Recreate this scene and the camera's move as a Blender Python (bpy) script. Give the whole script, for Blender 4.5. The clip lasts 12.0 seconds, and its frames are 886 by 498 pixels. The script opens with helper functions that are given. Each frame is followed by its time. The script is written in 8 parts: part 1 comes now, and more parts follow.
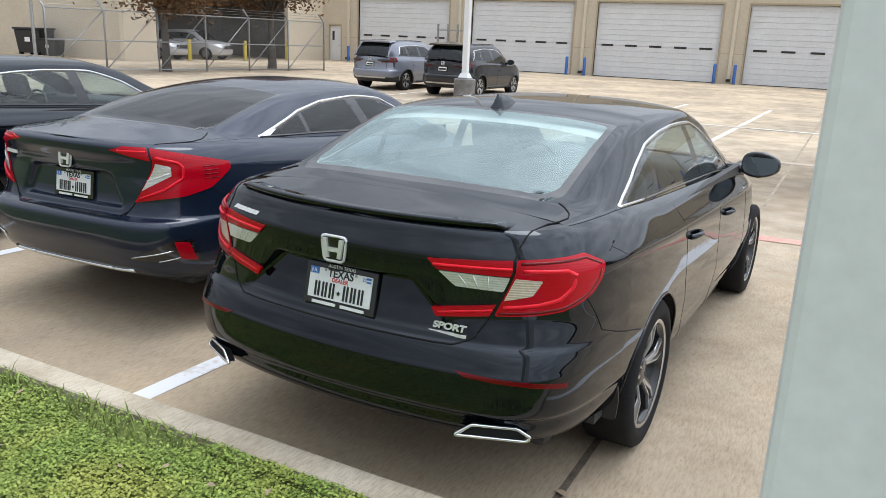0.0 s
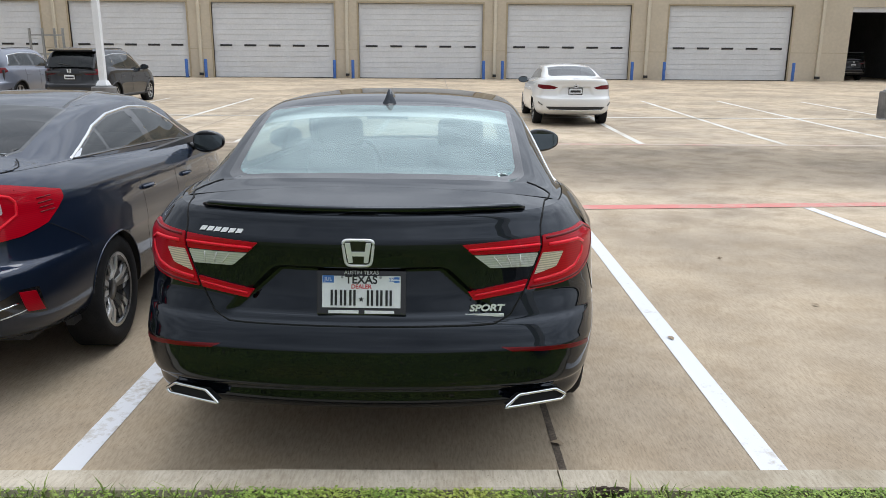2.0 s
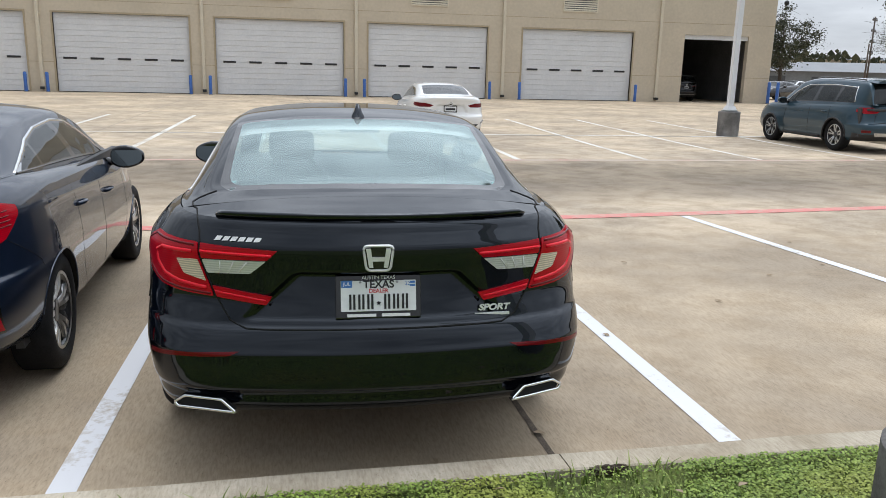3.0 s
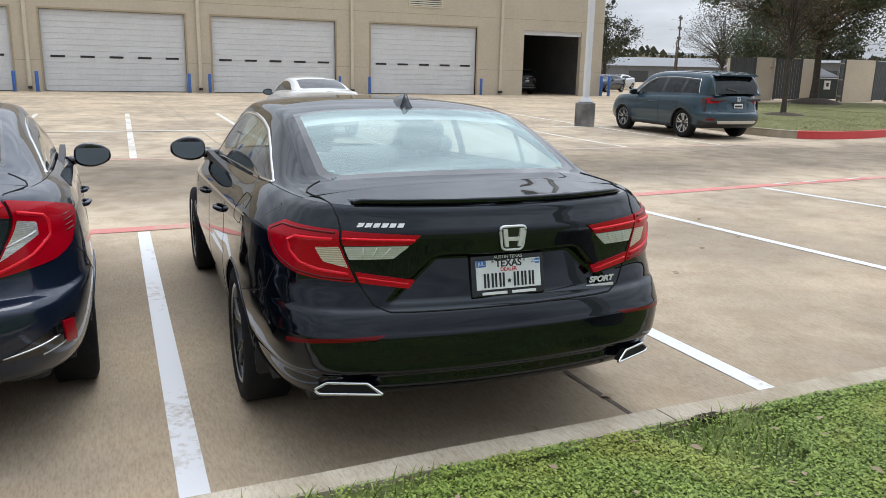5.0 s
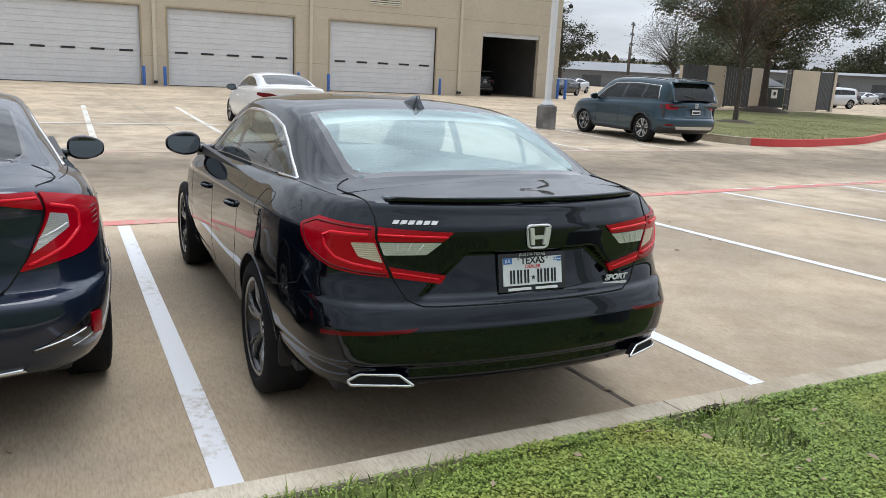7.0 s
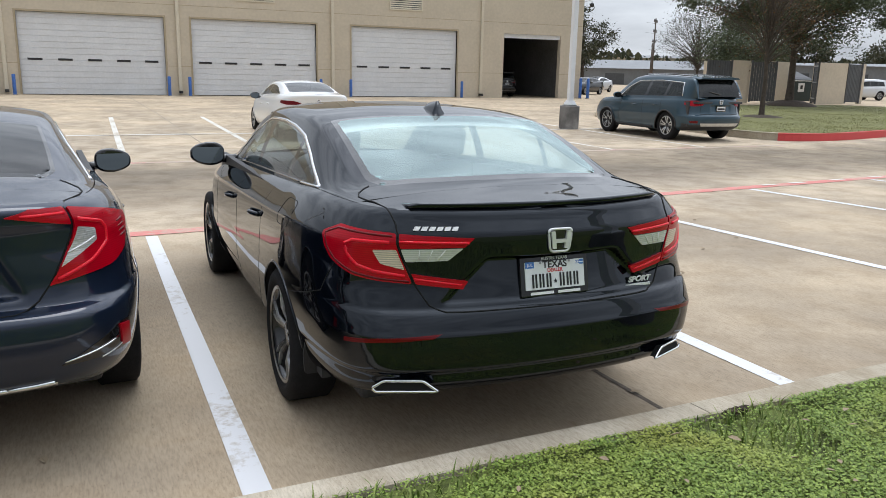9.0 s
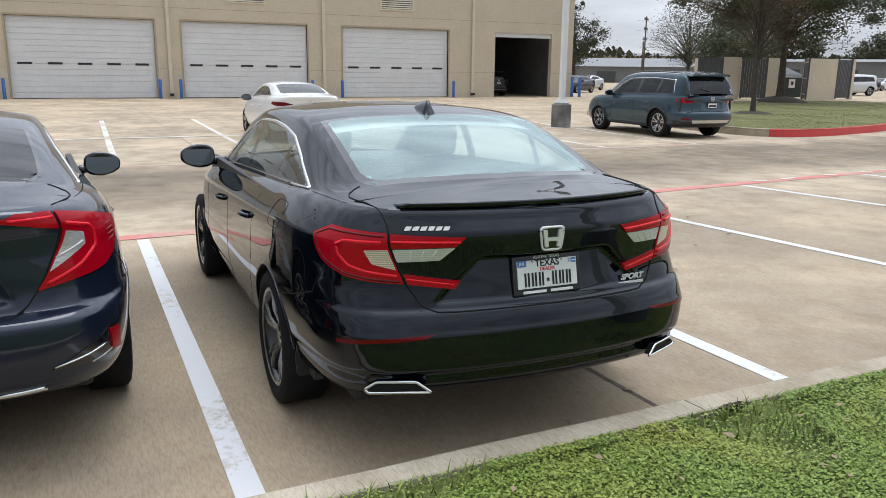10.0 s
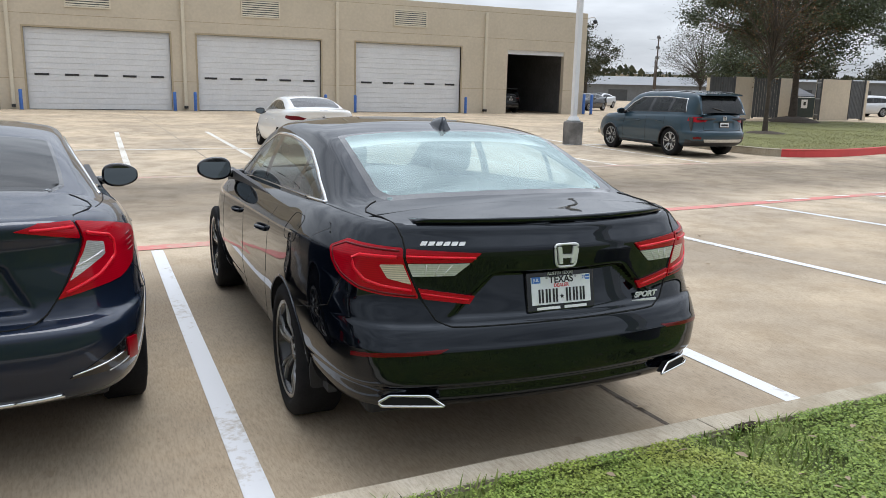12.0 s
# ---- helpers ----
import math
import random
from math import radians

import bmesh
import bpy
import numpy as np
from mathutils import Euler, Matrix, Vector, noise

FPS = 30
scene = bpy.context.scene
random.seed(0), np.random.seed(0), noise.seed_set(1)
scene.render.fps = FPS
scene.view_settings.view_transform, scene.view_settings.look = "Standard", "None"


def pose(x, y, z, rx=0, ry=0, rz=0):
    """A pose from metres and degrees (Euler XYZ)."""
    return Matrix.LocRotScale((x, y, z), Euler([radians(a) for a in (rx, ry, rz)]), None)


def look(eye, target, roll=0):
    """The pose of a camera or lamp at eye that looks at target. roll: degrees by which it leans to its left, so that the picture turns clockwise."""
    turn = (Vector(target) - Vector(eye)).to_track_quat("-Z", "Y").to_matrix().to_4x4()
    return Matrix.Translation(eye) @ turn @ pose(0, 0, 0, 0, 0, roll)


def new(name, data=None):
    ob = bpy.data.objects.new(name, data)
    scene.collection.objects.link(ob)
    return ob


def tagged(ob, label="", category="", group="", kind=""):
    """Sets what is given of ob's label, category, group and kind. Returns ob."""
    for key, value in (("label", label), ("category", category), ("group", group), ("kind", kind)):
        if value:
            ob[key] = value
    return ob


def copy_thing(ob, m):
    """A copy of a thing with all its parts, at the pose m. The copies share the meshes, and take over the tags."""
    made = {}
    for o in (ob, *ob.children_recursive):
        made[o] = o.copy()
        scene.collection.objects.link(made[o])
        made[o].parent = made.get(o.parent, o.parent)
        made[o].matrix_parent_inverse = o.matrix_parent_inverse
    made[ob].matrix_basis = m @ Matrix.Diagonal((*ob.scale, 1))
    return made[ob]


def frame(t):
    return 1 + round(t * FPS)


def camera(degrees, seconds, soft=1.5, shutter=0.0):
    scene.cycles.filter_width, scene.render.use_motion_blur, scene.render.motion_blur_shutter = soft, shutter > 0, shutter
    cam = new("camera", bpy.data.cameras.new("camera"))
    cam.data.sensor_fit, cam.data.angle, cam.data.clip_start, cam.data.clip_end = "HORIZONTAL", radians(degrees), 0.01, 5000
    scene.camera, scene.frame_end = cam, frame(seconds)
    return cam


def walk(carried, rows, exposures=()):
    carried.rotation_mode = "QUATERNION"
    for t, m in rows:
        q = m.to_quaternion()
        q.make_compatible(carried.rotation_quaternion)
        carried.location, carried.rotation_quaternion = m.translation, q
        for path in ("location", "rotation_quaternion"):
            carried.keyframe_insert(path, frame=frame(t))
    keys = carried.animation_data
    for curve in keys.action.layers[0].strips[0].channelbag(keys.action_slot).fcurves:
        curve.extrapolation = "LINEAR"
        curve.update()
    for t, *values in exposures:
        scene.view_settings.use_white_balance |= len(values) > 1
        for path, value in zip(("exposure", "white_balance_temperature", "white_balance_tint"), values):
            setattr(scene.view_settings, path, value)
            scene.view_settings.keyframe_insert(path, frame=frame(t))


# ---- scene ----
cam = camera(59.5, 12.0, soft=0.6)
PATH = [
    (0, (0.001, -2.035, 1.728), (-0.883, -0.319, 1.205), 2.4),
    (0.5, (-0.354, -2.043, 1.729), (-0.975, -0.216, 1.206), 1.9),
    (1, (-0.657, -2.223, 1.681), (-1.045, -0.336, 1.143), 0.9),
    (1.5, (-0.944, -2.425, 1.679), (-1.123, -0.506, 1.145), 0.1),
    (2, (-1.333, -2.454, 1.678), (-1.311, -0.518, 1.177), 0.4),
    (2.5, (-1.643, -2.558, 1.667), (-1.432, -0.626, 1.193), 0.7),
    (3, (-1.928, -2.579, 1.663), (-1.539, -0.67, 1.211), 1.4),
    (3.2, (-2.02, -2.586, 1.662), (-1.57, -0.689, 1.215), 1.4),
    (4.8, (-2.986, -2.431, 1.624), (-2.22, -0.641, 1.168), 1.4),
    (5, (-3.055, -2.418, 1.619), (-2.273, -0.634, 1.164), 1.3),
    (5.5, (-3.306, -2.437, 1.619), (-2.481, -0.673, 1.162), 1.5),
    (6, (-3.372, -2.42, 1.621), (-2.512, -0.672, 1.168), 2.0),
    (6.5, (-3.373, -2.387, 1.62), (-2.486, -0.652, 1.169), 2.6),
    (7, (-3.389, -2.392, 1.625), (-2.494, -0.661, 1.173), 2.9),
    (9, (-3.376, -2.403, 1.64), (-2.54, -0.642, 1.192), 1.3),
    (9.5, (-3.37, -2.399, 1.637), (-2.53, -0.64, 1.19), 0.9),
    (10, (-3.361, -2.393, 1.636), (-2.511, -0.639, 1.188), 0.7),
    (10.5, (-3.363, -2.396, 1.636), (-2.502, -0.647, 1.191), 0.7),
    (11, (-3.378, -2.398, 1.635), (-2.517, -0.647, 1.198), 0.9),
    (11.5, (-3.392, -2.411, 1.646), (-2.544, -0.649, 1.223), 1.1),
    (12, (-3.394, -2.407, 1.641), (-2.563, -0.635, 1.231), 1.4),
]
walk(cam, [(t, look(eye, target, roll)) for t, eye, target, roll in PATH], exposures=[(0.0, 0.27, 6250, 10), (0.5, 0.13, 6250, 10), (1.0, 0.02, 6250, 10), (1.5, 0.0, 6250, 10), (2.5, -0.03, 6250, 10), (5.0, 0.0, 6250, 10), (12.0, 0.0, 6250, 10)])

# ---- light: overcast midday ----
world = bpy.data.worlds.new("overcast_sky")
scene.world = world
world.use_nodes = True
wt = world.node_tree
wt.nodes.clear()
w_out = wt.nodes.new("ShaderNodeOutputWorld")
w_bg = wt.nodes.new("ShaderNodeBackground")
w_sky = wt.nodes.new("ShaderNodeTexSky")
w_sky.sky_type, w_sky.sun_disc = "NISHITA", False
w_sky.sun_elevation, w_sky.sun_rotation = radians(77), radians(27)
w_sky.air_density, w_sky.dust_density = 1.0, 2.0
w_co = wt.nodes.new("ShaderNodeTexCoord")
w_map = wt.nodes.new("ShaderNodeMapping")
w_map.inputs["Scale"].default_value = (1.5, 1.5, 7.0)
w_noise = wt.nodes.new("ShaderNodeTexNoise")
w_noise.inputs["Scale"].default_value = 2.2
w_noise.inputs["Detail"].default_value = 7.0
w_noise.inputs["Roughness"].default_value = 0.55
w_ramp = wt.nodes.new("ShaderNodeValToRGB")
w_ramp.color_ramp.elements[0].position, w_ramp.color_ramp.elements[0].color = 0.36, (6.0, 6.3, 6.75, 1)
w_ramp.color_ramp.elements[1].position, w_ramp.color_ramp.elements[1].color = 0.66, (9.9, 10.25, 10.7, 1)
w_mix = wt.nodes.new("ShaderNodeMixRGB")
w_mix.inputs[0].default_value = 0.88
wt.links.new(w_co.outputs["Generated"], w_map.inputs["Vector"])
wt.links.new(w_map.outputs["Vector"], w_noise.inputs["Vector"])
wt.links.new(w_noise.outputs["Fac"], w_ramp.inputs["Fac"])
wt.links.new(w_sky.outputs["Color"], w_mix.inputs[1])
wt.links.new(w_ramp.outputs["Color"], w_mix.inputs[2])
# an overcast sky is brighter overhead than at the horizon
w_sep = wt.nodes.new("ShaderNodeSeparateXYZ")
w_grad = wt.nodes.new("ShaderNodeMapRange")
w_grad.inputs["From Min"].default_value, w_grad.inputs["From Max"].default_value = 0.0, 1.0
w_grad.inputs["To Min"].default_value, w_grad.inputs["To Max"].default_value = 0.92, 2.40
w_mul = wt.nodes.new("ShaderNodeMixRGB")
w_mul.blend_type, w_mul.inputs[0].default_value = "MULTIPLY", 1.0
wt.links.new(w_co.outputs["Generated"], w_sep.inputs[0])
wt.links.new(w_sep.outputs["Z"], w_grad.inputs["Value"])
wt.links.new(w_mix.outputs["Color"], w_mul.inputs[1])
wt.links.new(w_grad.outputs["Result"], w_mul.inputs[2])
w_dot, w_side = wt.nodes.new("ShaderNodeVectorMath"), wt.nodes.new("ShaderNodeMapRange")
w_dot.operation, w_dot.inputs[1].default_value = "DOT_PRODUCT", (0.60, 0.30, 0.74)
w_side.inputs["From Min"].default_value, w_side.inputs["From Max"].default_value = 0.1, 1.0
w_side.inputs["To Min"].default_value, w_side.inputs["To Max"].default_value = 0.58, 1.25
w_mul2 = wt.nodes.new("ShaderNodeMixRGB")
w_mul2.blend_type, w_mul2.inputs[0].default_value = "MULTIPLY", 1.0
wt.links.new(w_co.outputs["Generated"], w_dot.inputs[0])
wt.links.new(w_dot.outputs["Value"], w_side.inputs["Value"])
wt.links.new(w_mul.outputs["Color"], w_mul2.inputs[1])
wt.links.new(w_side.outputs["Result"], w_mul2.inputs[2])
wt.links.new(w_mul2.outputs["Color"], w_bg.inputs["Color"])
w_bg.inputs["Strength"].default_value = 0.095
wt.links.new(w_bg.outputs["Background"], w_out.inputs["Surface"])

sun = new("sun", bpy.data.lights.new("sun", "SUN"))
sun.data.energy, sun.data.angle, sun.data.color = 1.0, radians(30), (1.0, 0.985, 0.965)
sun.matrix_world = look((0, 0, 40), (-4, -8, 0))


# ---- materials ----
def material(name):
    m = bpy.data.materials.new(name)
    m.use_nodes = True
    nt = m.node_tree
    return m, nt, nt.nodes["Principled BSDF"]


def setp(b, **k):
    names = {"color": "Base Color", "rough": "Roughness", "metal": "Metallic", "coat": "Coat Weight", "coatr": "Coat Roughness",
             "trans": "Transmission Weight", "ior": "IOR", "spec": "Specular IOR Level", "alpha": "Alpha"}
    for key, v in k.items():
        b.inputs[names[key]].default_value = (*v, 1) if isinstance(v, tuple) else v


def plain(name, color, rough=0.5, metal=0.0, coat=0.0, vary=0.12, scale=6.0, bump=0.0, bscale=60.0, spec=0.5, detail=4.0):
    """One surface with stains and grain: colour varied by noise at two scales, and a fine bump."""
    m, nt, b = material(name)
    setp(b, color=color, rough=rough, metal=metal, coat=coat, coatr=0.03, spec=spec)
    if vary > 0:
        co = nt.nodes.new("ShaderNodeTexCoord")
        n1, n2 = nt.nodes.new("ShaderNodeTexNoise"), nt.nodes.new("ShaderNodeTexNoise")
        n1.inputs["Scale"].default_value, n1.inputs["Detail"].default_value = scale, detail
        n2.inputs["Scale"].default_value, n2.inputs["Detail"].default_value = scale * 9, 3
        add = nt.nodes.new("ShaderNodeMath")
        add.operation = "ADD"
        ramp = nt.nodes.new("ShaderNodeValToRGB")
        lo, hi = [tuple(c * f for c in color) + (1,) for f in (1 - vary, 1 + vary)]
        ramp.color_ramp.elements[0].position, ramp.color_ramp.elements[0].color = 0.75, lo
        ramp.color_ramp.elements[1].position, ramp.color_ramp.elements[1].color = 1.25, hi
        half = nt.nodes.new("ShaderNodeMath")
        half.operation = "MULTIPLY"
        half.inputs[1].default_value = 1.0
        for n in (n1, n2):
            nt.links.new(co.outputs["Object"], n.inputs["Vector"])
        nt.links.new(n1.outputs["Fac"], add.inputs[0])
        nt.links.new(n2.outputs["Fac"], add.inputs[1])
        nt.links.new(add.outputs[0], half.inputs[0])
        mr = nt.nodes.new("ShaderNodeMapRange")
        mr.inputs["From Min"].default_value, mr.inputs["From Max"].default_value = 0.7, 1.3
        nt.links.new(half.outputs[0], mr.inputs["Value"])
        ramp.color_ramp.elements[0].position, ramp.color_ramp.elements[1].position = 0.1, 0.9
        nt.links.new(mr.outputs["Result"], ramp.inputs["Fac"])
        nt.links.new(ramp.outputs["Color"], b.inputs["Base Color"])
    if bump > 0:
        co2 = nt.nodes.new("ShaderNodeTexCoord")
        nb = nt.nodes.new("ShaderNodeTexNoise")
        nb.inputs["Scale"].default_value, nb.inputs["Detail"].default_value = bscale, 5
        bp = nt.nodes.new("ShaderNodeBump")
        bp.inputs["Strength"].default_value, bp.inputs["Distance"].default_value = bump, 0.01
        nt.links.new(co2.outputs["Object"], nb.inputs["Vector"])
        nt.links.new(nb.outputs["Fac"], bp.inputs["Height"])
        nt.links.new(bp.outputs["Normal"], b.inputs["Normal"])
    return m


def car_paint(name, color, flake=0.0, dust_sheen=0.0, pearl=None):
    """Clear-coated paint; with pearl it is a single dark gloss layer whose head-on reflection takes that tint."""
    m, nt, b = material(name)
    setp(b, color=color, rough=0.4, metal=flake, coat=1.0, coatr=0.02, spec=0.05)
    b.inputs["Coat IOR"].default_value = 1.53
    if pearl:
        setp(b, rough=0.03, coat=0.0, spec=0.5, ior=1.54)
        b.inputs["Specular Tint"].default_value = (*pearl, 1)
    co = nt.nodes.new("ShaderNodeTexCoord")
    n = nt.nodes.new("ShaderNodeTexNoise")
    n.inputs["Scale"].default_value, n.inputs["Detail"].default_value = 5.0, 6.0
    mr = nt.nodes.new("ShaderNodeMapRange")
    mr.inputs["From Min"].default_value, mr.inputs["From Max"].default_value = 0.35, 0.75
    mr.inputs["To Min"].default_value, mr.inputs["To Max"].default_value = 0.02, 0.02 + 0.10 * dust_sheen
    nt.links.new(co.outputs["Object"], n.inputs["Vector"])
    nt.links.new(n.outputs["Fac"], mr.inputs["Value"])
    nt.links.new(mr.outputs["Result"], b.inputs["Roughness" if pearl else "Coat Roughness"])
    # faint orange peel of the clear coat
    n2 = nt.nodes.new("ShaderNodeTexNoise")
    n2.inputs["Scale"].default_value = 9.0
    bp = nt.nodes.new("ShaderNodeBump")
    bp.inputs["Strength"].default_value, bp.inputs["Distance"].default_value = 0.02, 0.004
    nt.links.new(co.outputs["Object"], n2.inputs["Vector"])
    nt.links.new(n2.outputs["Fac"], bp.inputs["Height"])
    nt.links.new(bp.outputs["Normal"], b.inputs["Normal" if pearl else "Coat Normal"])
    return m


def glass(name, tint, rough=0.0, dust_sheen=0.02, refl=0.06, power=4.0, gloss=(1.0, 1.0, 1.0)):
    """A thin pane: tinted see-through with a clear reflection that grows at grazing view."""
    m, nt, b = material(name)
    nt.nodes.remove(b)
    out = nt.nodes["Material Output"]
    tr, gl, mix = nt.nodes.new("ShaderNodeBsdfTransparent"), nt.nodes.new("ShaderNodeBsdfGlossy"), nt.nodes.new("ShaderNodeMixShader")
    lw, pw, fr = nt.nodes.new("ShaderNodeLayerWeight"), nt.nodes.new("ShaderNodeMath"), nt.nodes.new("ShaderNodeMath")
    lw.inputs["Blend"].default_value = 0.5
    pw.operation, pw.inputs[1].default_value = "POWER", power
    fr.operation, fr.inputs[1].default_value, fr.inputs[2].default_value = "MULTIPLY_ADD", 0.95 - refl, refl
    nt.links.new(lw.outputs["Facing"], pw.inputs[0])
    nt.links.new(pw.outputs[0], fr.inputs[0])
    tr.inputs["Color"].default_value = (*tint, 1)
    gl.inputs["Roughness"].default_value = rough
    gl.inputs["Color"].default_value = (*gloss, 1)
    nt.links.new(fr.outputs[0], mix.inputs[0])
    nt.links.new(tr.outputs[0], mix.inputs[1])
    nt.links.new(gl.outputs[0], mix.inputs[2])
    # a thin film of dust, its pale teal also painting in sky sheen
    film, mix2 = nt.nodes.new("ShaderNodeBsdfDiffuse"), nt.nodes.new("ShaderNodeMixShader")
    film.inputs["Color"].default_value = (0.62, 0.74, 0.76, 1)
    mix2.inputs[0].default_value = dust_sheen
    nt.links.new(mix.outputs[0], mix2.inputs[1])
    nt.links.new(film.outputs[0], mix2.inputs[2])
    nt.links.new(mix2.outputs[0], out.inputs["Surface"])
    return m


def lamp_plastic(name, color, ribs=0.0, metal=0.0, facet=0.0):
    """Lens plastic over a ribbed reflector."""
    m, nt, b = material(name)
    setp(b, color=color, rough=0.3, coat=0.45, coatr=0.02, spec=0.1, metal=metal)
    co = nt.nodes.new("ShaderNodeTexCoord")
    wv = nt.nodes.new("ShaderNodeTexWave")
    wv.bands_direction = "Z"
    wv.inputs["Scale"].default_value, wv.inputs["Distortion"].default_value = 36.0, 0.3
    ramp = nt.nodes.new("ShaderNodeValToRGB")
    ramp.color_ramp.elements[0].color = tuple(c * (1 - ribs) for c in color) + (1,)
    ramp.color_ramp.elements[1].color = tuple(min(1, c * (1 + ribs * 0.6)) for c in color) + (1,)
    nt.links.new(co.outputs["Object"], wv.inputs["Vector"])
    nt.links.new(wv.outputs["Fac"], ramp.inputs["Fac"])
    nt.links.new(ramp.outputs["Color"], b.inputs["Base Color"])
    bp = nt.nodes.new("ShaderNodeBump")
    bp.inputs["Strength"].default_value, bp.inputs["Distance"].default_value = 0.08, 0.002
    nt.links.new(wv.outputs["Fac"], bp.inputs["Height"])
    if facet:
        # the faceted reflector behind the lens
        vo = nt.nodes.new("ShaderNodeTexVoronoi")
        vo.inputs["Scale"].default_value = 60.0
        bp.inputs["Strength"].default_value, bp.inputs["Distance"].default_value = facet, 0.006
        nt.links.new(co.outputs["Object"], vo.inputs["Vector"])
        nt.links.new(vo.outputs["Distance"], bp.inputs["Height"])
    nt.links.new(bp.outputs["Normal"], b.inputs["Normal"])
    return m


M_BLACK = car_paint("black_pearl_paint", (0.0018, 0.0026, 0.0046), 0.0, 0.12, (0.84, 0.91, 1.0))
M_BLUE = car_paint("dark_blue_metallic_paint", (0.011, 0.019, 0.040), 0.35, 0.1)
M_WHITE = car_paint("white_paint", (0.78, 0.78, 0.76), 0.0, 0.3)
M_STEEL = car_paint("steel_blue_metallic_paint", (0.028, 0.060, 0.084), 0.4, 0.3)
M_GREYBLUE = car_paint("grey_blue_metallic_paint", (0.21, 0.225, 0.27), 0.4, 0.4)
M_DARK = car_paint("black_paint_dusty", (0.012, 0.012, 0.014), 0.0, 0.6)
M_SILVER = car_paint("silver_paint", (0.62, 0.63, 0.64), 0.5, 0.4)
M_GLASS = glass("rear_window_glass", (0.84, 0.95, 0.94), 0.015, 0.10, 0.13, 3.0, (0.80, 0.97, 0.96))
M_GLASS2 = glass("side_window_glass", (0.72, 0.80, 0.78), 0.0, 0.02, 0.05, 5.0)
M_PRIVACY = glass("privacy_glass", (0.12, 0.14, 0.14), 0.0, 0.02, 0.04, 5.0)
M_GLASSDARK = glass("dark_tinted_glass", (0.05, 0.055, 0.06), 0.02, 0.01, 0.04, 5.0)
M_TRIM = plain("gloss_black_trim", (0.008, 0.008, 0.009), 0.12, coat=0.6, vary=0)
# near-black: shade in gaps, wheel wells and exhaust throats put into the colour
M_GAP = plain("recess_shade_black", (0.004, 0.004, 0.004), 0.9, vary=0)
M_RUBBER = plain("tyre_rubber", (0.012, 0.012, 0.013), 0.8, vary=0.25, scale=10, bump=0.15, bscale=120, spec=0.2)
M_PLASTIC = plain("dark_matt_plastic", (0.022, 0.022, 0.024), 0.6, vary=0.2, scale=8)
M_CHROME = plain("chrome", (0.80, 0.81, 0.82), 0.08, metal=1.0, vary=0)
M_ALLOY = plain("machined_alloy", (0.55, 0.56, 0.57), 0.28, metal=1.0, vary=0.1, scale=20)
M_GUN = plain("dark_painted_alloy", (0.03, 0.031, 0.034), 0.3, metal=0.4, coat=0.5, vary=0.1)
M_RED = lamp_plastic("red_lamp_lens", (0.42, 0.0, 0.010), 0.10)
M_LINING = plain("pale_roof_lining", (0.55, 0.54, 0.52), 0.9, vary=0.05)
M_REDTUBE = lamp_plastic("bright_red_light_tube", (0.74, 0.006, 0.022), 0.1)
M_DEEPRED = lamp_plastic("deep_red_lens", (0.13, 0.001, 0.004), 0.2)
M_CLEAR = lamp_plastic("clear_lamp_lens", (0.66, 0.66, 0.65), 0.15, 0.45, 0.35)
M_AMBER = lamp_plastic("amber_bulb_lens", (0.70, 0.60, 0.50), 0.3, 0.35, 0.25)
M_HEAD = lamp_plastic("headlamp_lens", (0.66, 0.68, 0.70), 0.4)
M_SEAT = plain("dark_grey_seat_cloth", (0.10, 0.10, 0.102), 0.9, vary=0.2, scale=12)
M_DASH = plain("dark_dashboard_plastic", (0.04, 0.04, 0.042), 0.6, vary=0.15)
M_PLATE = plain("number_plate_white", (0.78, 0.79, 0.80), 0.35, vary=0.03, scale=10)
M_SATIN = plain("satin_silver", (0.80, 0.80, 0.80), 0.35, metal=0.2, vary=0)
M_INK = plain("black_ink", (0.012, 0.012, 0.014), 0.5, vary=0)
M_INKRED = plain("red_ink", (0.55, 0.03, 0.04), 0.5, vary=0)
M_INKBLUE = plain("blue_ink", (0.05, 0.17, 0.5), 0.5, vary=0)
M_WHITEINK = plain("white_ink", (0.8, 0.8, 0.8), 0.5, vary=0)


JOINT_X = -0.80   # the sealed joint under the black saloon


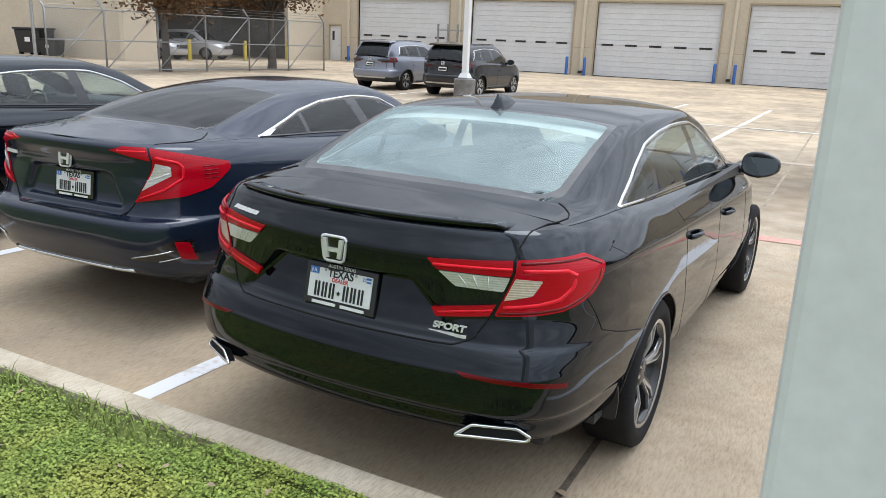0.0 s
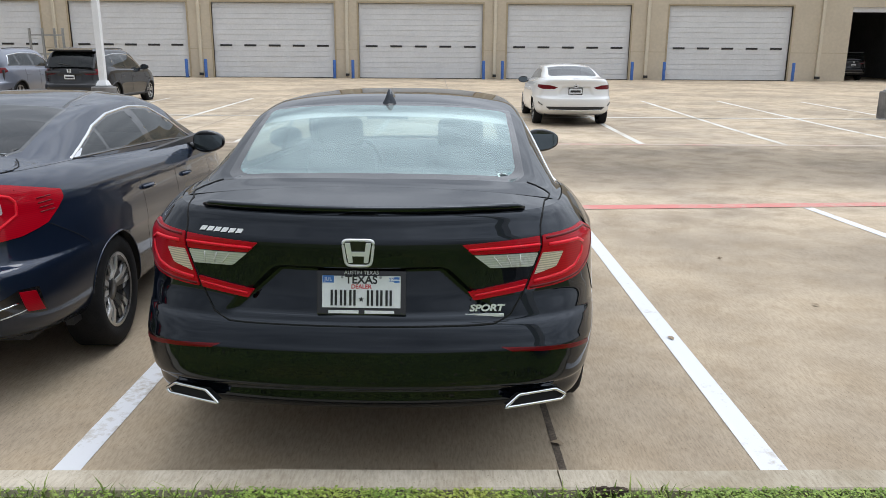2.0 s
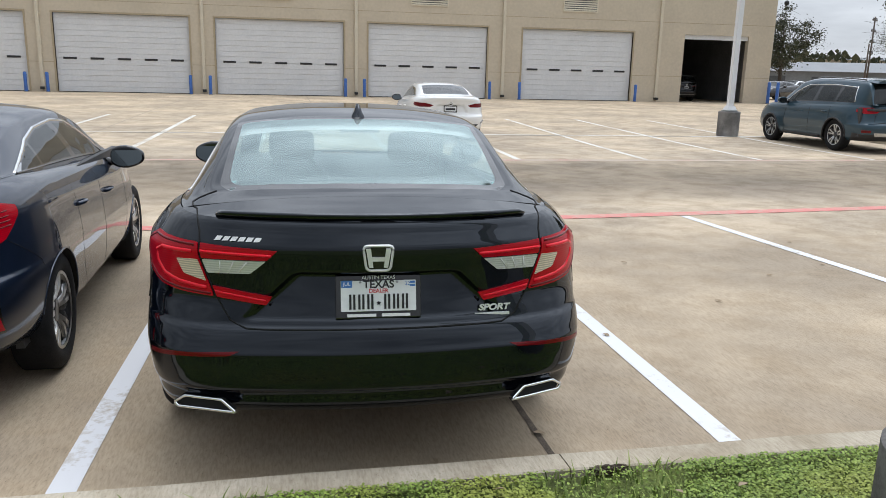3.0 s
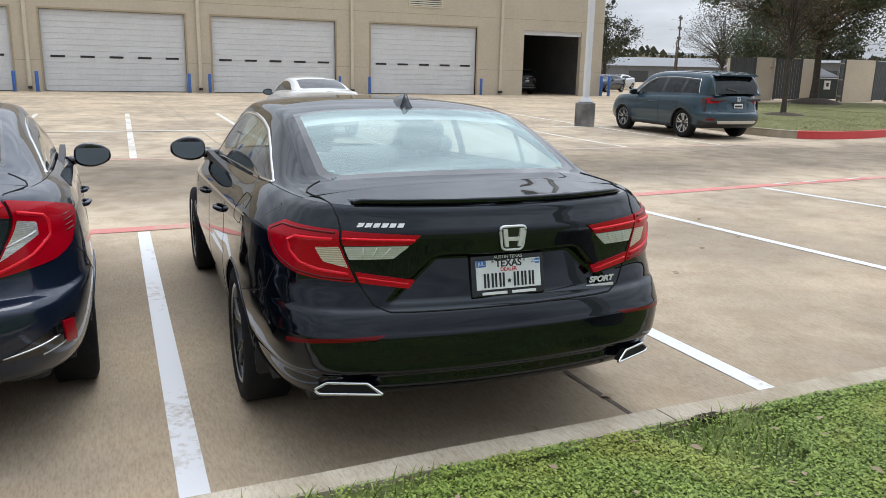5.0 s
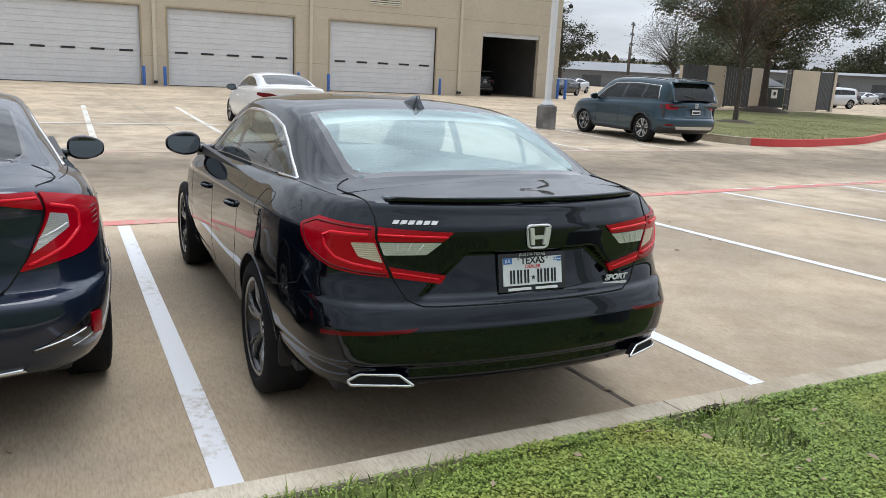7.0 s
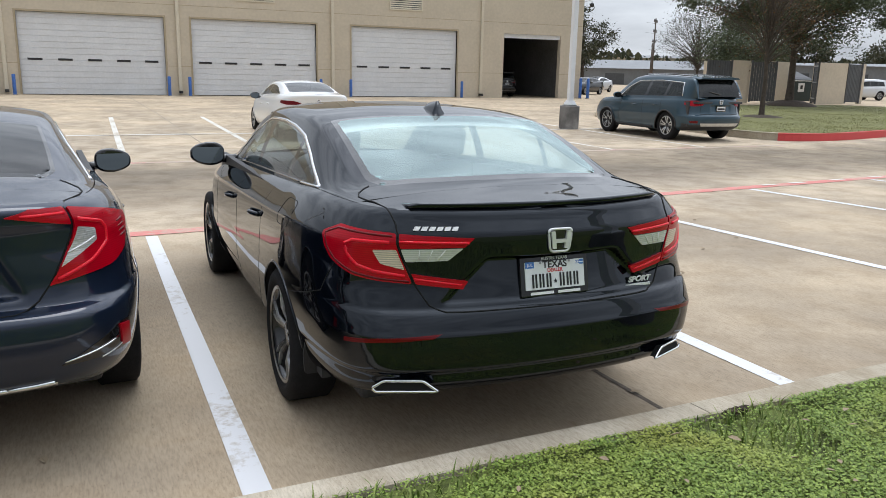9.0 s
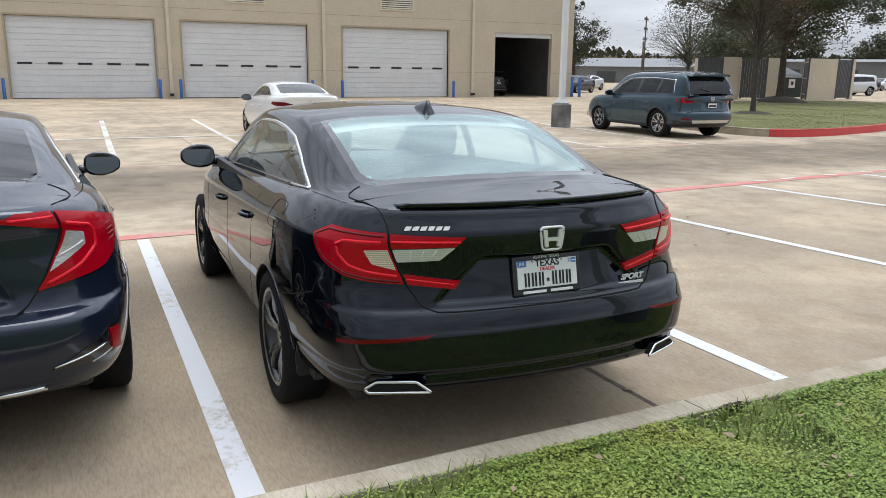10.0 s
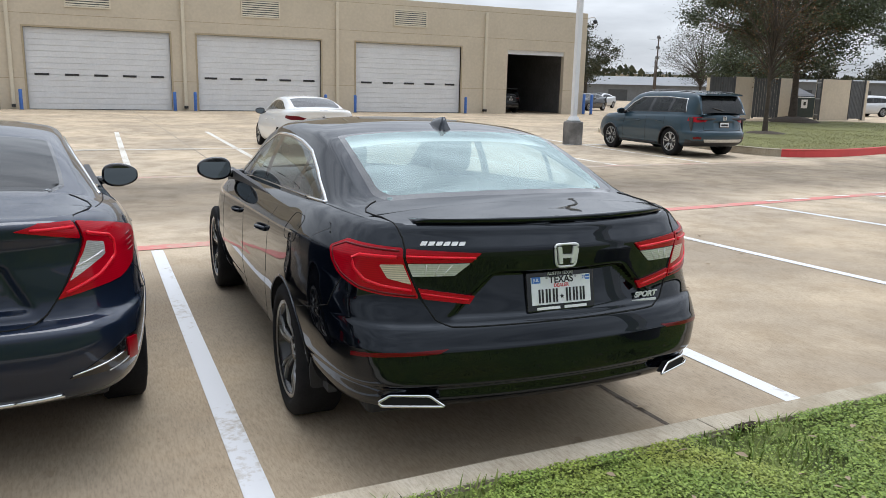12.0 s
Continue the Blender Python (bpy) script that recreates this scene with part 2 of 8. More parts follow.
def concrete_material(name, c0, c1, blotch, joints=True):
    """Broomed, tyre-stained pavement concrete: pale and brown patches metres across, dirt specks, fine brooming."""
    m, nt, b = material(name)
    L = nt.links.new
    N = nt.nodes.new
    co = N("ShaderNodeTexCoord")
    big, mid, fine, speck = N("ShaderNodeTexNoise"), N("ShaderNodeTexNoise"), N("ShaderNodeTexNoise"), N("ShaderNodeTexNoise")
    for n, s, d, r in ((big, 0.42, 6, 0.6), (mid, 2.6, 6, 0.62), (fine, 60, 3, 0.6), (speck, 170, 2, 0.5)):
        n.inputs["Scale"].default_value, n.inputs["Detail"].default_value, n.inputs["Roughness"].default_value = s, d, r
    stretch = N("ShaderNodeMapping")
    stretch.inputs["Scale"].default_value = (1.7, 0.30, 1.0)
    L(co.outputs["Object"], stretch.inputs["Vector"])
    for n in (big, mid, speck):
        L(co.outputs["Object"], n.inputs["Vector"])
    L(stretch.outputs["Vector"], fine.inputs["Vector"])
    ramp = N("ShaderNodeValToRGB")
    e = ramp.color_ramp.elements
    e[0].position, e[0].color = 0.39, (*c0, 1)
    e[1].position, e[1].color = 0.62, (*c1, 1)
    L(big.outputs["Fac"], ramp.inputs["Fac"])
    r2 = N("ShaderNodeValToRGB")
    r2.color_ramp.elements[0].position, r2.color_ramp.elements[0].color = 0.36, (*blotch, 1)
    r2.color_ramp.elements[1].position, r2.color_ramp.elements[1].color = 0.58, (1, 1, 1, 1)
    L(mid.outputs["Fac"], r2.inputs["Fac"])
    mul = N("ShaderNodeMixRGB")
    mul.blend_type, mul.inputs[0].default_value = "MULTIPLY", 0.75
    L(ramp.outputs["Color"], mul.inputs[1])
    L(r2.outputs["Color"], mul.inputs[2])
    r3 = N("ShaderNodeValToRGB")
    r3.color_ramp.elements[0].position, r3.color_ramp.elements[0].color = 0.30, (0.62, 0.60, 0.57, 1)
    r3.color_ramp.elements[1].position, r3.color_ramp.elements[1].color = 0.60, (1.08, 1.08, 1.07, 1)
    L(fine.outputs["Fac"], r3.inputs["Fac"])
    mul2 = N("ShaderNodeMixRGB")
    mul2.blend_type, mul2.inputs[0].default_value = "MULTIPLY", 0.52
    L(mul.outputs["Color"], mul2.inputs[1])
    L(r3.outputs["Color"], mul2.inputs[2])
    r4 = N("ShaderNodeValToRGB")
    r4.color_ramp.elements[0].position, r4.color_ramp.elements[0].color = 0.27, (0.45, 0.42, 0.38, 1)
    r4.color_ramp.elements[1].position, r4.color_ramp.elements[1].color = 0.36, (1, 1, 1, 1)
    L(speck.outputs["Fac"], r4.inputs["Fac"])
    mul3 = N("ShaderNodeMixRGB")
    mul3.blend_type, mul3.inputs[0].default_value = "MULTIPLY", 0.85
    L(mul2.outputs["Color"], mul3.inputs[1])
    L(r4.outputs["Color"], mul3.inputs[2])
    col = mul3.outputs["Color"]
    if joints:
        # rubber and oil worn into the wheel tracks of the drive
        sep = N("ShaderNodeSeparateXYZ")
        L(co.outputs["Object"], sep.inputs[0])
        wob = N("ShaderNodeMath")
        wob.operation = "MULTIPLY_ADD"
        wob.inputs[1].default_value = 1.6
        L(big.outputs["Fac"], wob.inputs[0])
        L(sep.outputs["Y"], wob.inputs[2])
        lane = N("ShaderNodeValToRGB")
        le = lane.color_ramp.elements
        le[0].position, le[0].color = 0.0, (1, 1, 1, 1)
        le[1].position, le[1].color = 1.0, (1, 1, 1, 1)
        for ps, v in ((0.268, 1.0), (0.292, 0.74), (0.325, 0.56), (0.37, 0.53), (0.405, 0.58), (0.432, 0.80), (0.46, 1.0)):
            q = le.new(ps)
            q.color = (v, v * 1.02, v * 1.06, 1)
        sc = N("ShaderNodeMath")
        sc.operation, sc.inputs[1].default_value = "MULTIPLY", 1 / 30.0
        L(wob.outputs[0], sc.inputs[0])
        L(sc.outputs[0], lane.inputs["Fac"])
        mul4 = N("ShaderNodeMixRGB")
        mul4.blend_type, mul4.inputs[0].default_value = "MULTIPLY", 1.0
        L(col, mul4.inputs[1])
        L(lane.outputs["Color"], mul4.inputs[2])
        col = mul4.outputs["Color"]
        # oil and tyre dirt along the parking bays, with the cars' shade in the same tint
        fy, fn = N("ShaderNodeMapRange"), N("ShaderNodeMapRange")
        for f, lo, hi, o in ((fy, 6.0, 4.4, sep.outputs["Y"]), (fn, 0.25, 0.60, mid.outputs["Fac"])):
            f.inputs["From Min"].default_value, f.inputs["From Max"].default_value = lo, hi
            L(o, f.inputs["Value"])
        # weaker east of the joint: shade round the parked cars put into the colour
        fx = N("ShaderNodeMapRange")
        fx.inputs["From Min"].default_value, fx.inputs["From Max"].default_value = JOINT_X + 0.25, JOINT_X - 0.05
        fx.inputs["To Min"].default_value = 0.55
        L(sep.outputs["X"], fx.inputs["Value"])
        m1, m2 = N("ShaderNodeMath"), N("ShaderNodeMath")
        m1.operation = m2.operation = "MULTIPLY"
        L(fy.outputs["Result"], m1.inputs[0])
        L(fx.outputs["Result"], m1.inputs[1])
        L(m1.outputs[0], m2.inputs[0])
        L(fn.outputs["Result"], m2.inputs[1])
        dirt = N("ShaderNodeMixRGB")
        dirt.blend_type = "MULTIPLY"
        dirt.inputs[2].default_value = (0.68, 0.675, 0.67, 1)
        L(m2.outputs[0], dirt.inputs[0])
        L(col, dirt.inputs[1])
        col = dirt.outputs["Color"]
    L(col, b.inputs["Base Color"])
    setp(b, rough=0.9, spec=0.12)
    bp = N("ShaderNodeBump")
    bp.inputs["Strength"].default_value, bp.inputs["Distance"].default_value = 0.35, 0.004
    L(fine.outputs["Fac"], bp.inputs["Height"])
    L(bp.outputs["Normal"], b.inputs["Normal"])
    return m


M_LOT = concrete_material("pavement_concrete", (0.425, 0.352, 0.264), (0.615, 0.502, 0.362), (0.70, 0.67, 0.63))
M_KERB = concrete_material("kerb_concrete", (0.42, 0.37, 0.29), (0.58, 0.52, 0.42), (0.74, 0.70, 0.64), False)
M_PED = concrete_material("grey_pedestal_concrete", (0.17, 0.165, 0.16), (0.36, 0.35, 0.34), (0.5, 0.5, 0.5), False)


def worn_paint(name, color, under, wear):
    """Road paint worn through to the concrete in specks."""
    m, nt, b = material(name)
    co, n1, n2 = nt.nodes.new("ShaderNodeTexCoord"), nt.nodes.new("ShaderNodeTexNoise"), nt.nodes.new("ShaderNodeTexNoise")
    n1.inputs["Scale"].default_value, n1.inputs["Detail"].default_value, n1.inputs["Roughness"].default_value = 14.0, 8.0, 0.7
    n2.inputs["Scale"].default_value, n2.inputs["Detail"].default_value = 0.9, 4.0
    add = nt.nodes.new("ShaderNodeMath")
    add.operation = "ADD"
    ramp = nt.nodes.new("ShaderNodeValToRGB")
    ramp.color_ramp.elements[0].position, ramp.color_ramp.elements[0].color = wear, (*under, 1)
    ramp.color_ramp.elements[1].position, ramp.color_ramp.elements[1].color = wear + 0.10, (*color, 1)
    half = nt.nodes.new("ShaderNodeMath")
    half.operation, half.inputs[1].default_value = "MULTIPLY", 0.5
    for n in (n1, n2):
        nt.links.new(co.outputs["Object"], n.inputs["Vector"])
    nt.links.new(n1.outputs["Fac"], add.inputs[0])
    nt.links.new(n2.outputs["Fac"], add.inputs[1])
    nt.links.new(add.outputs[0], half.inputs[0])
    nt.links.new(half.outputs[0], ramp.inputs["Fac"])
    nt.links.new(ramp.outputs["Color"], b.inputs["Base Color"])
    setp(b, rough=0.6)
    return m


M_LINE = worn_paint("white_line_paint", (0.68, 0.69, 0.71), (0.40, 0.35, 0.28), 0.36)
M_LINEFAR = worn_paint("aged_white_line_paint", (0.66, 0.64, 0.58), (0.44, 0.37, 0.28), 0.40)
M_REDLINE = worn_paint("faded_red_paint", (0.60, 0.20, 0.17), (0.50, 0.32, 0.25), 0.42)
M_REDFAINT = worn_paint("worn_red_paint", (0.50, 0.24, 0.19), (0.43, 0.35, 0.27), 0.50)
M_REDKERB = worn_paint("red_kerb_paint", (0.58, 0.06, 0.06), (0.42, 0.3, 0.25), 0.30)
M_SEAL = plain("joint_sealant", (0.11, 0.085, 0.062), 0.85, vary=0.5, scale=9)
# paler sealant colour for the joints beyond the near bays
M_SEALFAR = plain("pale_joint_sealant", (0.30, 0.25, 0.19), 0.9, vary=0.3, scale=5)
M_WALL = plain("tan_painted_wall", (0.565, 0.495, 0.385), 0.85, vary=0.06, scale=0.7, bump=0.15, bscale=25)
M_WALLLIGHT = plain("pale_tan_wall", (0.66, 0.58, 0.45), 0.85, vary=0.05, scale=0.8, bump=0.15, bscale=25)
M_DOOR = plain("white_door_panel", (0.68, 0.69, 0.70), 0.5, vary=0.05, scale=1.2)
M_DOORFRAME = plain("tan_door_frame", (0.40, 0.33, 0.22), 0.6, vary=0.08)
M_PIPE = plain("cream_downspout", (0.62, 0.56, 0.44), 0.5, vary=0.05, scale=3)
M_BLUEPOST = plain("blue_bollard_paint", (0.045, 0.13, 0.40), 0.45, vary=0.15, scale=5)
M_DARKROOM = plain("dark_workshop_wall", (0.17, 0.17, 0.17), 0.9, vary=0.2, scale=1)
M_POLE = plain("pale_grey_pole_paint", (0.74, 0.76, 0.78), 0.45, vary=0.05, scale=3)
M_POLEWHITE = plain("white_pole_paint", (0.74, 0.75, 0.76), 0.4, vary=0.04, scale=3)
M_GALV = plain("galvanised_steel", (0.36, 0.37, 0.37), 0.45, metal=0.7, vary=0.15, scale=6)
M_BIN = plain("black_bin_plastic", (0.012, 0.013, 0.016), 0.45, vary=0.15)
M_SLAT = plain("dark_grey_gate_steel", (0.085, 0.09, 0.095), 0.55, metal=0.2, vary=0.15, scale=3)
M_DUMP = plain("dark_green_dumpster_paint", (0.02, 0.035, 0.035), 0.5, vary=0.2)
M_BARK = plain("bark", (0.075, 0.06, 0.048), 0.95, vary=0.35, scale=9, bump=0.7, bscale=18)
M_SOIL = plain("mulch_soil", (0.065, 0.048, 0.034), 0.95, vary=0.4, scale=14, bump=0.6, bscale=30)
M_ROOFGREY = plain("grey_metal_roof", (0.20, 0.21, 0.22), 0.5, metal=0.2, vary=0.1, scale=0.4)
M_YELLOW = plain("yellow_bollard_paint", (0.55, 0.42, 0.04), 0.5, vary=0.15)
M_WOODPOLE = plain("weathered_pole_wood", (0.10, 0.08, 0.065), 0.9, vary=0.25, scale=3)
M_SIGN = plain("white_sign_sheet", (0.75, 0.76, 0.76), 0.4, vary=0.03)


def leaf_material(name, c0, c1, rough=0.55, yellow=None):
    m, nt, b = material(name)
    geo = nt.nodes.new("ShaderNodeNewGeometry")
    ramp = nt.nodes.new("ShaderNodeValToRGB")
    ramp.color_ramp.elements[0].color, ramp.color_ramp.elements[1].color = (*c0, 1), (*c1, 1)
    nt.links.new(geo.outputs["Random Per Island"], ramp.inputs["Fac"])
    col = ramp.outputs["Color"]
    if yellow:
        # yellowing patches a foot or two across
        co, n, mr, mx = (nt.nodes.new("ShaderNode" + k) for k in ("TexCoord", "TexNoise", "MapRange", "MixRGB"))
        n.inputs["Scale"].default_value, n.inputs["Detail"].default_value = 2.2, 4.0
        mr.inputs["From Min"].default_value, mr.inputs["From Max"].default_value, mr.inputs["To Max"].default_value = 0.48, 0.70, 0.55
        mx.inputs[2].default_value = (*yellow, 1)
        nt.links.new(co.outputs["Object"], n.inputs["Vector"])
        nt.links.new(n.outputs["Fac"], mr.inputs["Value"])
        nt.links.new(mr.outputs["Result"], mx.inputs[0])
        nt.links.new(col, mx.inputs[1])
        col = mx.outputs["Color"]
    nt.links.new(col, b.inputs["Base Color"])
    setp(b, rough=rough, spec=0.3)
    return m


M_LEAF = leaf_material("oak_leaf", (0.045, 0.062, 0.035), (0.125, 0.15, 0.085))
M_LEAFBROWN = leaf_material("brown_autumn_leaf", (0.07, 0.035, 0.015), (0.20, 0.11, 0.045))
M_LEAFFAR = leaf_material("far_tree_leaf", (0.03, 0.04, 0.02), (0.085, 0.085, 0.045))
M_GRASS = leaf_material("grass_blade", (0.09, 0.15, 0.025), (0.32, 0.37, 0.11), 0.6)
M_CLOVER = leaf_material("clover_leaf", (0.11, 0.18, 0.028), (0.31, 0.41, 0.085), 0.55, (0.40, 0.38, 0.08))
M_DRYLEAF = leaf_material("fallen_dry_leaf", (0.20, 0.13, 0.07), (0.66, 0.58, 0.44), 0.8)
M_TURF = plain("turf_soil", (0.115, 0.145, 0.036), 0.95, vary=0.5, scale=5, bump=0.8, bscale=40)
M_TURFFAR = plain("far_grass", (0.165, 0.165, 0.058), 0.95, vary=0.30, scale=2.0, bump=0.8, bscale=30)


# ---- mesh helpers ----
def part(name, bm, mat, parent=None, label="", smooth=False, m=None):
    """Link a bmesh as one mesh object, under a thing or a part."""
    me = bpy.data.meshes.new(name)
    bm.to_mesh(me)
    bm.free()
    return mesh_ob(name, me, mat, parent, label, smooth, m)


def mesh_ob(name, me, mat, parent=None, label="", smooth=False, m=None):
    if mat and not me.materials:
        me.materials.append(mat)
    if smooth:
        me.polygons.foreach_set("use_smooth", [True] * len(me.polygons))
    ob = new(name, me)
    if parent is not None:
        ob.parent = parent
    if m is not None:
        ob.matrix_basis = m
    if label:
        ob["label"] = label
    return ob


def thing(name, label, category, m=None, group="", kind=""):
    ob = new(name)
    if m is not None:
        ob.matrix_basis = m
    return tagged(ob, label, category, group, kind)


def box(bm, x0, x1, y0, y1, z0, z1, bevel=0.0):
    r = bmesh.ops.create_cube(bm, size=1.0)
    vs = r["verts"]
    for v in vs:
        v.co = Vector((x0 + (v.co.x + 0.5) * (x1 - x0), y0 + (v.co.y + 0.5) * (y1 - y0), z0 + (v.co.z + 0.5) * (z1 - z0)))
    if bevel > 0:
        es = list({e for v in vs for e in v.link_edges})
        bmesh.ops.bevel(bm, geom=es, offset=bevel, segments=2, affect="EDGES", profile=0.5)
    return bm


def boxes(*rows, bevel=0.0):
    bm = bmesh.new()
    for r in rows:
        box(bm, *r, bevel=bevel)
    return bm


def cyl(bm, p0, p1, r0, r1=None, n=14, caps=True):
    p0, p1 = Vector(p0), Vector(p1)
    d = p1 - p0
    q = d.to_track_quat("Z", "Y").to_matrix().to_4x4()
    bmesh.ops.create_cone(bm, cap_ends=caps, segments=n, radius1=r0, radius2=r0 if r1 is None else r1, depth=d.length,
                          matrix=Matrix.Translation((p0 + p1) / 2) @ q)
    return bm


def tube(bm, pts, r, n=6, closed=False):
    """A round bar along a line of points."""
    pts = [Vector(p) for p in pts]
    rings = []
    k = len(pts)
    for i, p in enumerate(pts):
        a, b = pts[i - 1 if (i or closed) else 0], pts[(i + 1) % k if (i < k - 1 or closed) else i]
        d = (b - a)
        d = d.normalized() if d.length > 1e-9 else Vector((0, 1, 0))
        s = d.cross(Vector((0, 0, 1)))
        s = s.normalized() if s.length > 1e-3 else Vector((1, 0, 0))
        u = s.cross(d)
        rings.append([bm.verts.new(p + r * (math.cos(2 * math.pi * j / n) * s + math.sin(2 * math.pi * j / n) * u)) for j in range(n)])
    for i in range(k if closed else k - 1):
        A, B = rings[i], rings[(i + 1) % k]
        for j in range(n):
            bm.faces.new((A[j], A[(j + 1) % n], B[(j + 1) % n], B[j]))
    if not closed:
        bm.faces.new(rings[0][::-1])
        bm.faces.new(rings[-1])
    return bm


def lathe(bm, prof, n=40, axis="x"):
    """Turn a profile of (along, radius) round an axis."""
    rings = []
    for a, r in prof:
        ring = []
        for j in range(n):
            t = 2 * math.pi * j / n
            c, s = r * math.cos(t), r * math.sin(t)
            ring.append(bm.verts.new((a, c, s) if axis == "x" else (c, s, a)))
        rings.append(ring)
    for A, B in zip(rings, rings[1:]):
        for j in range(n):
            bm.faces.new((A[j], A[(j + 1) % n], B[(j + 1) % n], B[j]))
    return bm


def prism(bm, poly, d0, d1, axis="y"):
    """A flat outline given thickness: outline in (x, z) for axis y, (y, z) for axis x, (x, y) for axis z."""
    def P(a, b, d):
        return {"y": (a, d, b), "x": (d, a, b), "z": (a, b, d)}[axis]
    A = [bm.verts.new(P(a, b, d0)) for a, b in poly]
    B = [bm.verts.new(P(a, b, d1)) for a, b in poly]
    n = len(poly)
    fs = [bm.faces.new(A), bm.faces.new(B[::-1])]
    for i in range(n):
        fs.append(bm.faces.new((A[i], B[i], B[(i + 1) % n], A[(i + 1) % n])))
    bmesh.ops.recalc_face_normals(bm, faces=fs)
    return bm


def text_mesh(body, size, depth=0.0006, bold=0.0):
    cu = bpy.data.curves.new("text", "FONT")
    cu.body, cu.size, cu.align_x, cu.align_y, cu.extrude, cu.offset = body, size, "CENTER", "CENTER", depth, bold
    tmp = bpy.data.objects.new("text", cu)
    me = bpy.data.meshes.new_from_object(tmp)
    bpy.data.objects.remove(tmp)
    return me


def curve(pts):
    """A smooth, never overshooting line through the given (x, value) pairs."""
    X, Y = np.array(pts, float).T
    h, d = np.diff(X), np.diff(Y) / np.diff(X)
    m = np.zeros(len(X))
    if len(X) == 2:
        m[:] = d[0]
    else:
        for i in range(1, len(X) - 1):
            if d[i - 1] * d[i] > 0:
                w1, w2 = 2 * h[i] + h[i - 1], h[i] + 2 * h[i - 1]
                m[i] = (w1 + w2) / (w1 / d[i - 1] + w2 / d[i])
        m[0], m[-1] = d[0], d[-1]

    def f(x):
        x = np.asarray(x, float)
        i = np.clip(np.searchsorted(X, x) - 1, 0, len(X) - 2)
        t = np.clip((x - X[i]) / h[i], 0, 1)
        return (1 + 2 * t) * (1 - t) ** 2 * Y[i] + t * (1 - t) ** 2 * h[i] * m[i] + t * t * (3 - 2 * t) * Y[i + 1] + t * t * (t - 1) * h[i] * m[i + 1]
    return f


def gz(y):
    """Height of the pavement, which falls gently to the middle of the drive and rises again."""
    return float(np.interp(y, [0.4, 7.5, 16.0, 26.0], [0.0, -0.085, -0.085, 0.0]))


# ---- vehicles: a shell drawn on a grid, cut into panels, lamps and panes ----
def inside(poly, U, V):
    hit = np.zeros(U.shape, bool)
    n = len(poly)
    for i in range(n):
        (x0, y0), (x1, y1) = poly[i], poly[(i + 1) % n]
        if y0 == y1:
            continue
        hit ^= ((y0 > V) != (y1 > V)) & (U < (x1 - x0) * (V - y0) / (y1 - y0) + x0)
    return hit


def nearest(poly, u, v):
    best, at = 1e9, (u, v)
    n = len(poly)
    for i in range(n):
        (x0, y0), (x1, y1) = poly[i], poly[(i + 1) % n]
        dx, dy = x1 - x0, y1 - y0
        t = max(0.0, min(1.0, ((u - x0) * dx + (v - y0) * dy) / (dx * dx + dy * dy + 1e-12)))
        a, b = x0 + t * dx, y0 + t * dy
        d = (a - u) ** 2 + (b - v) ** 2
        if d < best:
            best, at = d, (a, b)
    return at, math.sqrt(best)


def rounded(poly, r, k=4):
    """The outline with its corners rounded."""
    out = []
    n = len(poly)
    for i in range(n):
        p, a, b = Vector(poly[i]), Vector(poly[i - 1]), Vector(poly[(i + 1) % n])
        da, db = a - p, b - p
        ra, rb = min(r, da.length * 0.45), min(r, db.length * 0.45)
        s, e = p + da.normalized() * ra, p + db.normalized() * rb
        for j in range(k + 1):
            t = j / k
            q = s * (1 - t) ** 2 + p * 2 * t * (1 - t) + e * t * t
            out.append((q.x, q.y))
    return out


def mirror(poly):
    return [(-a, b) for a, b in poly[::-1]]


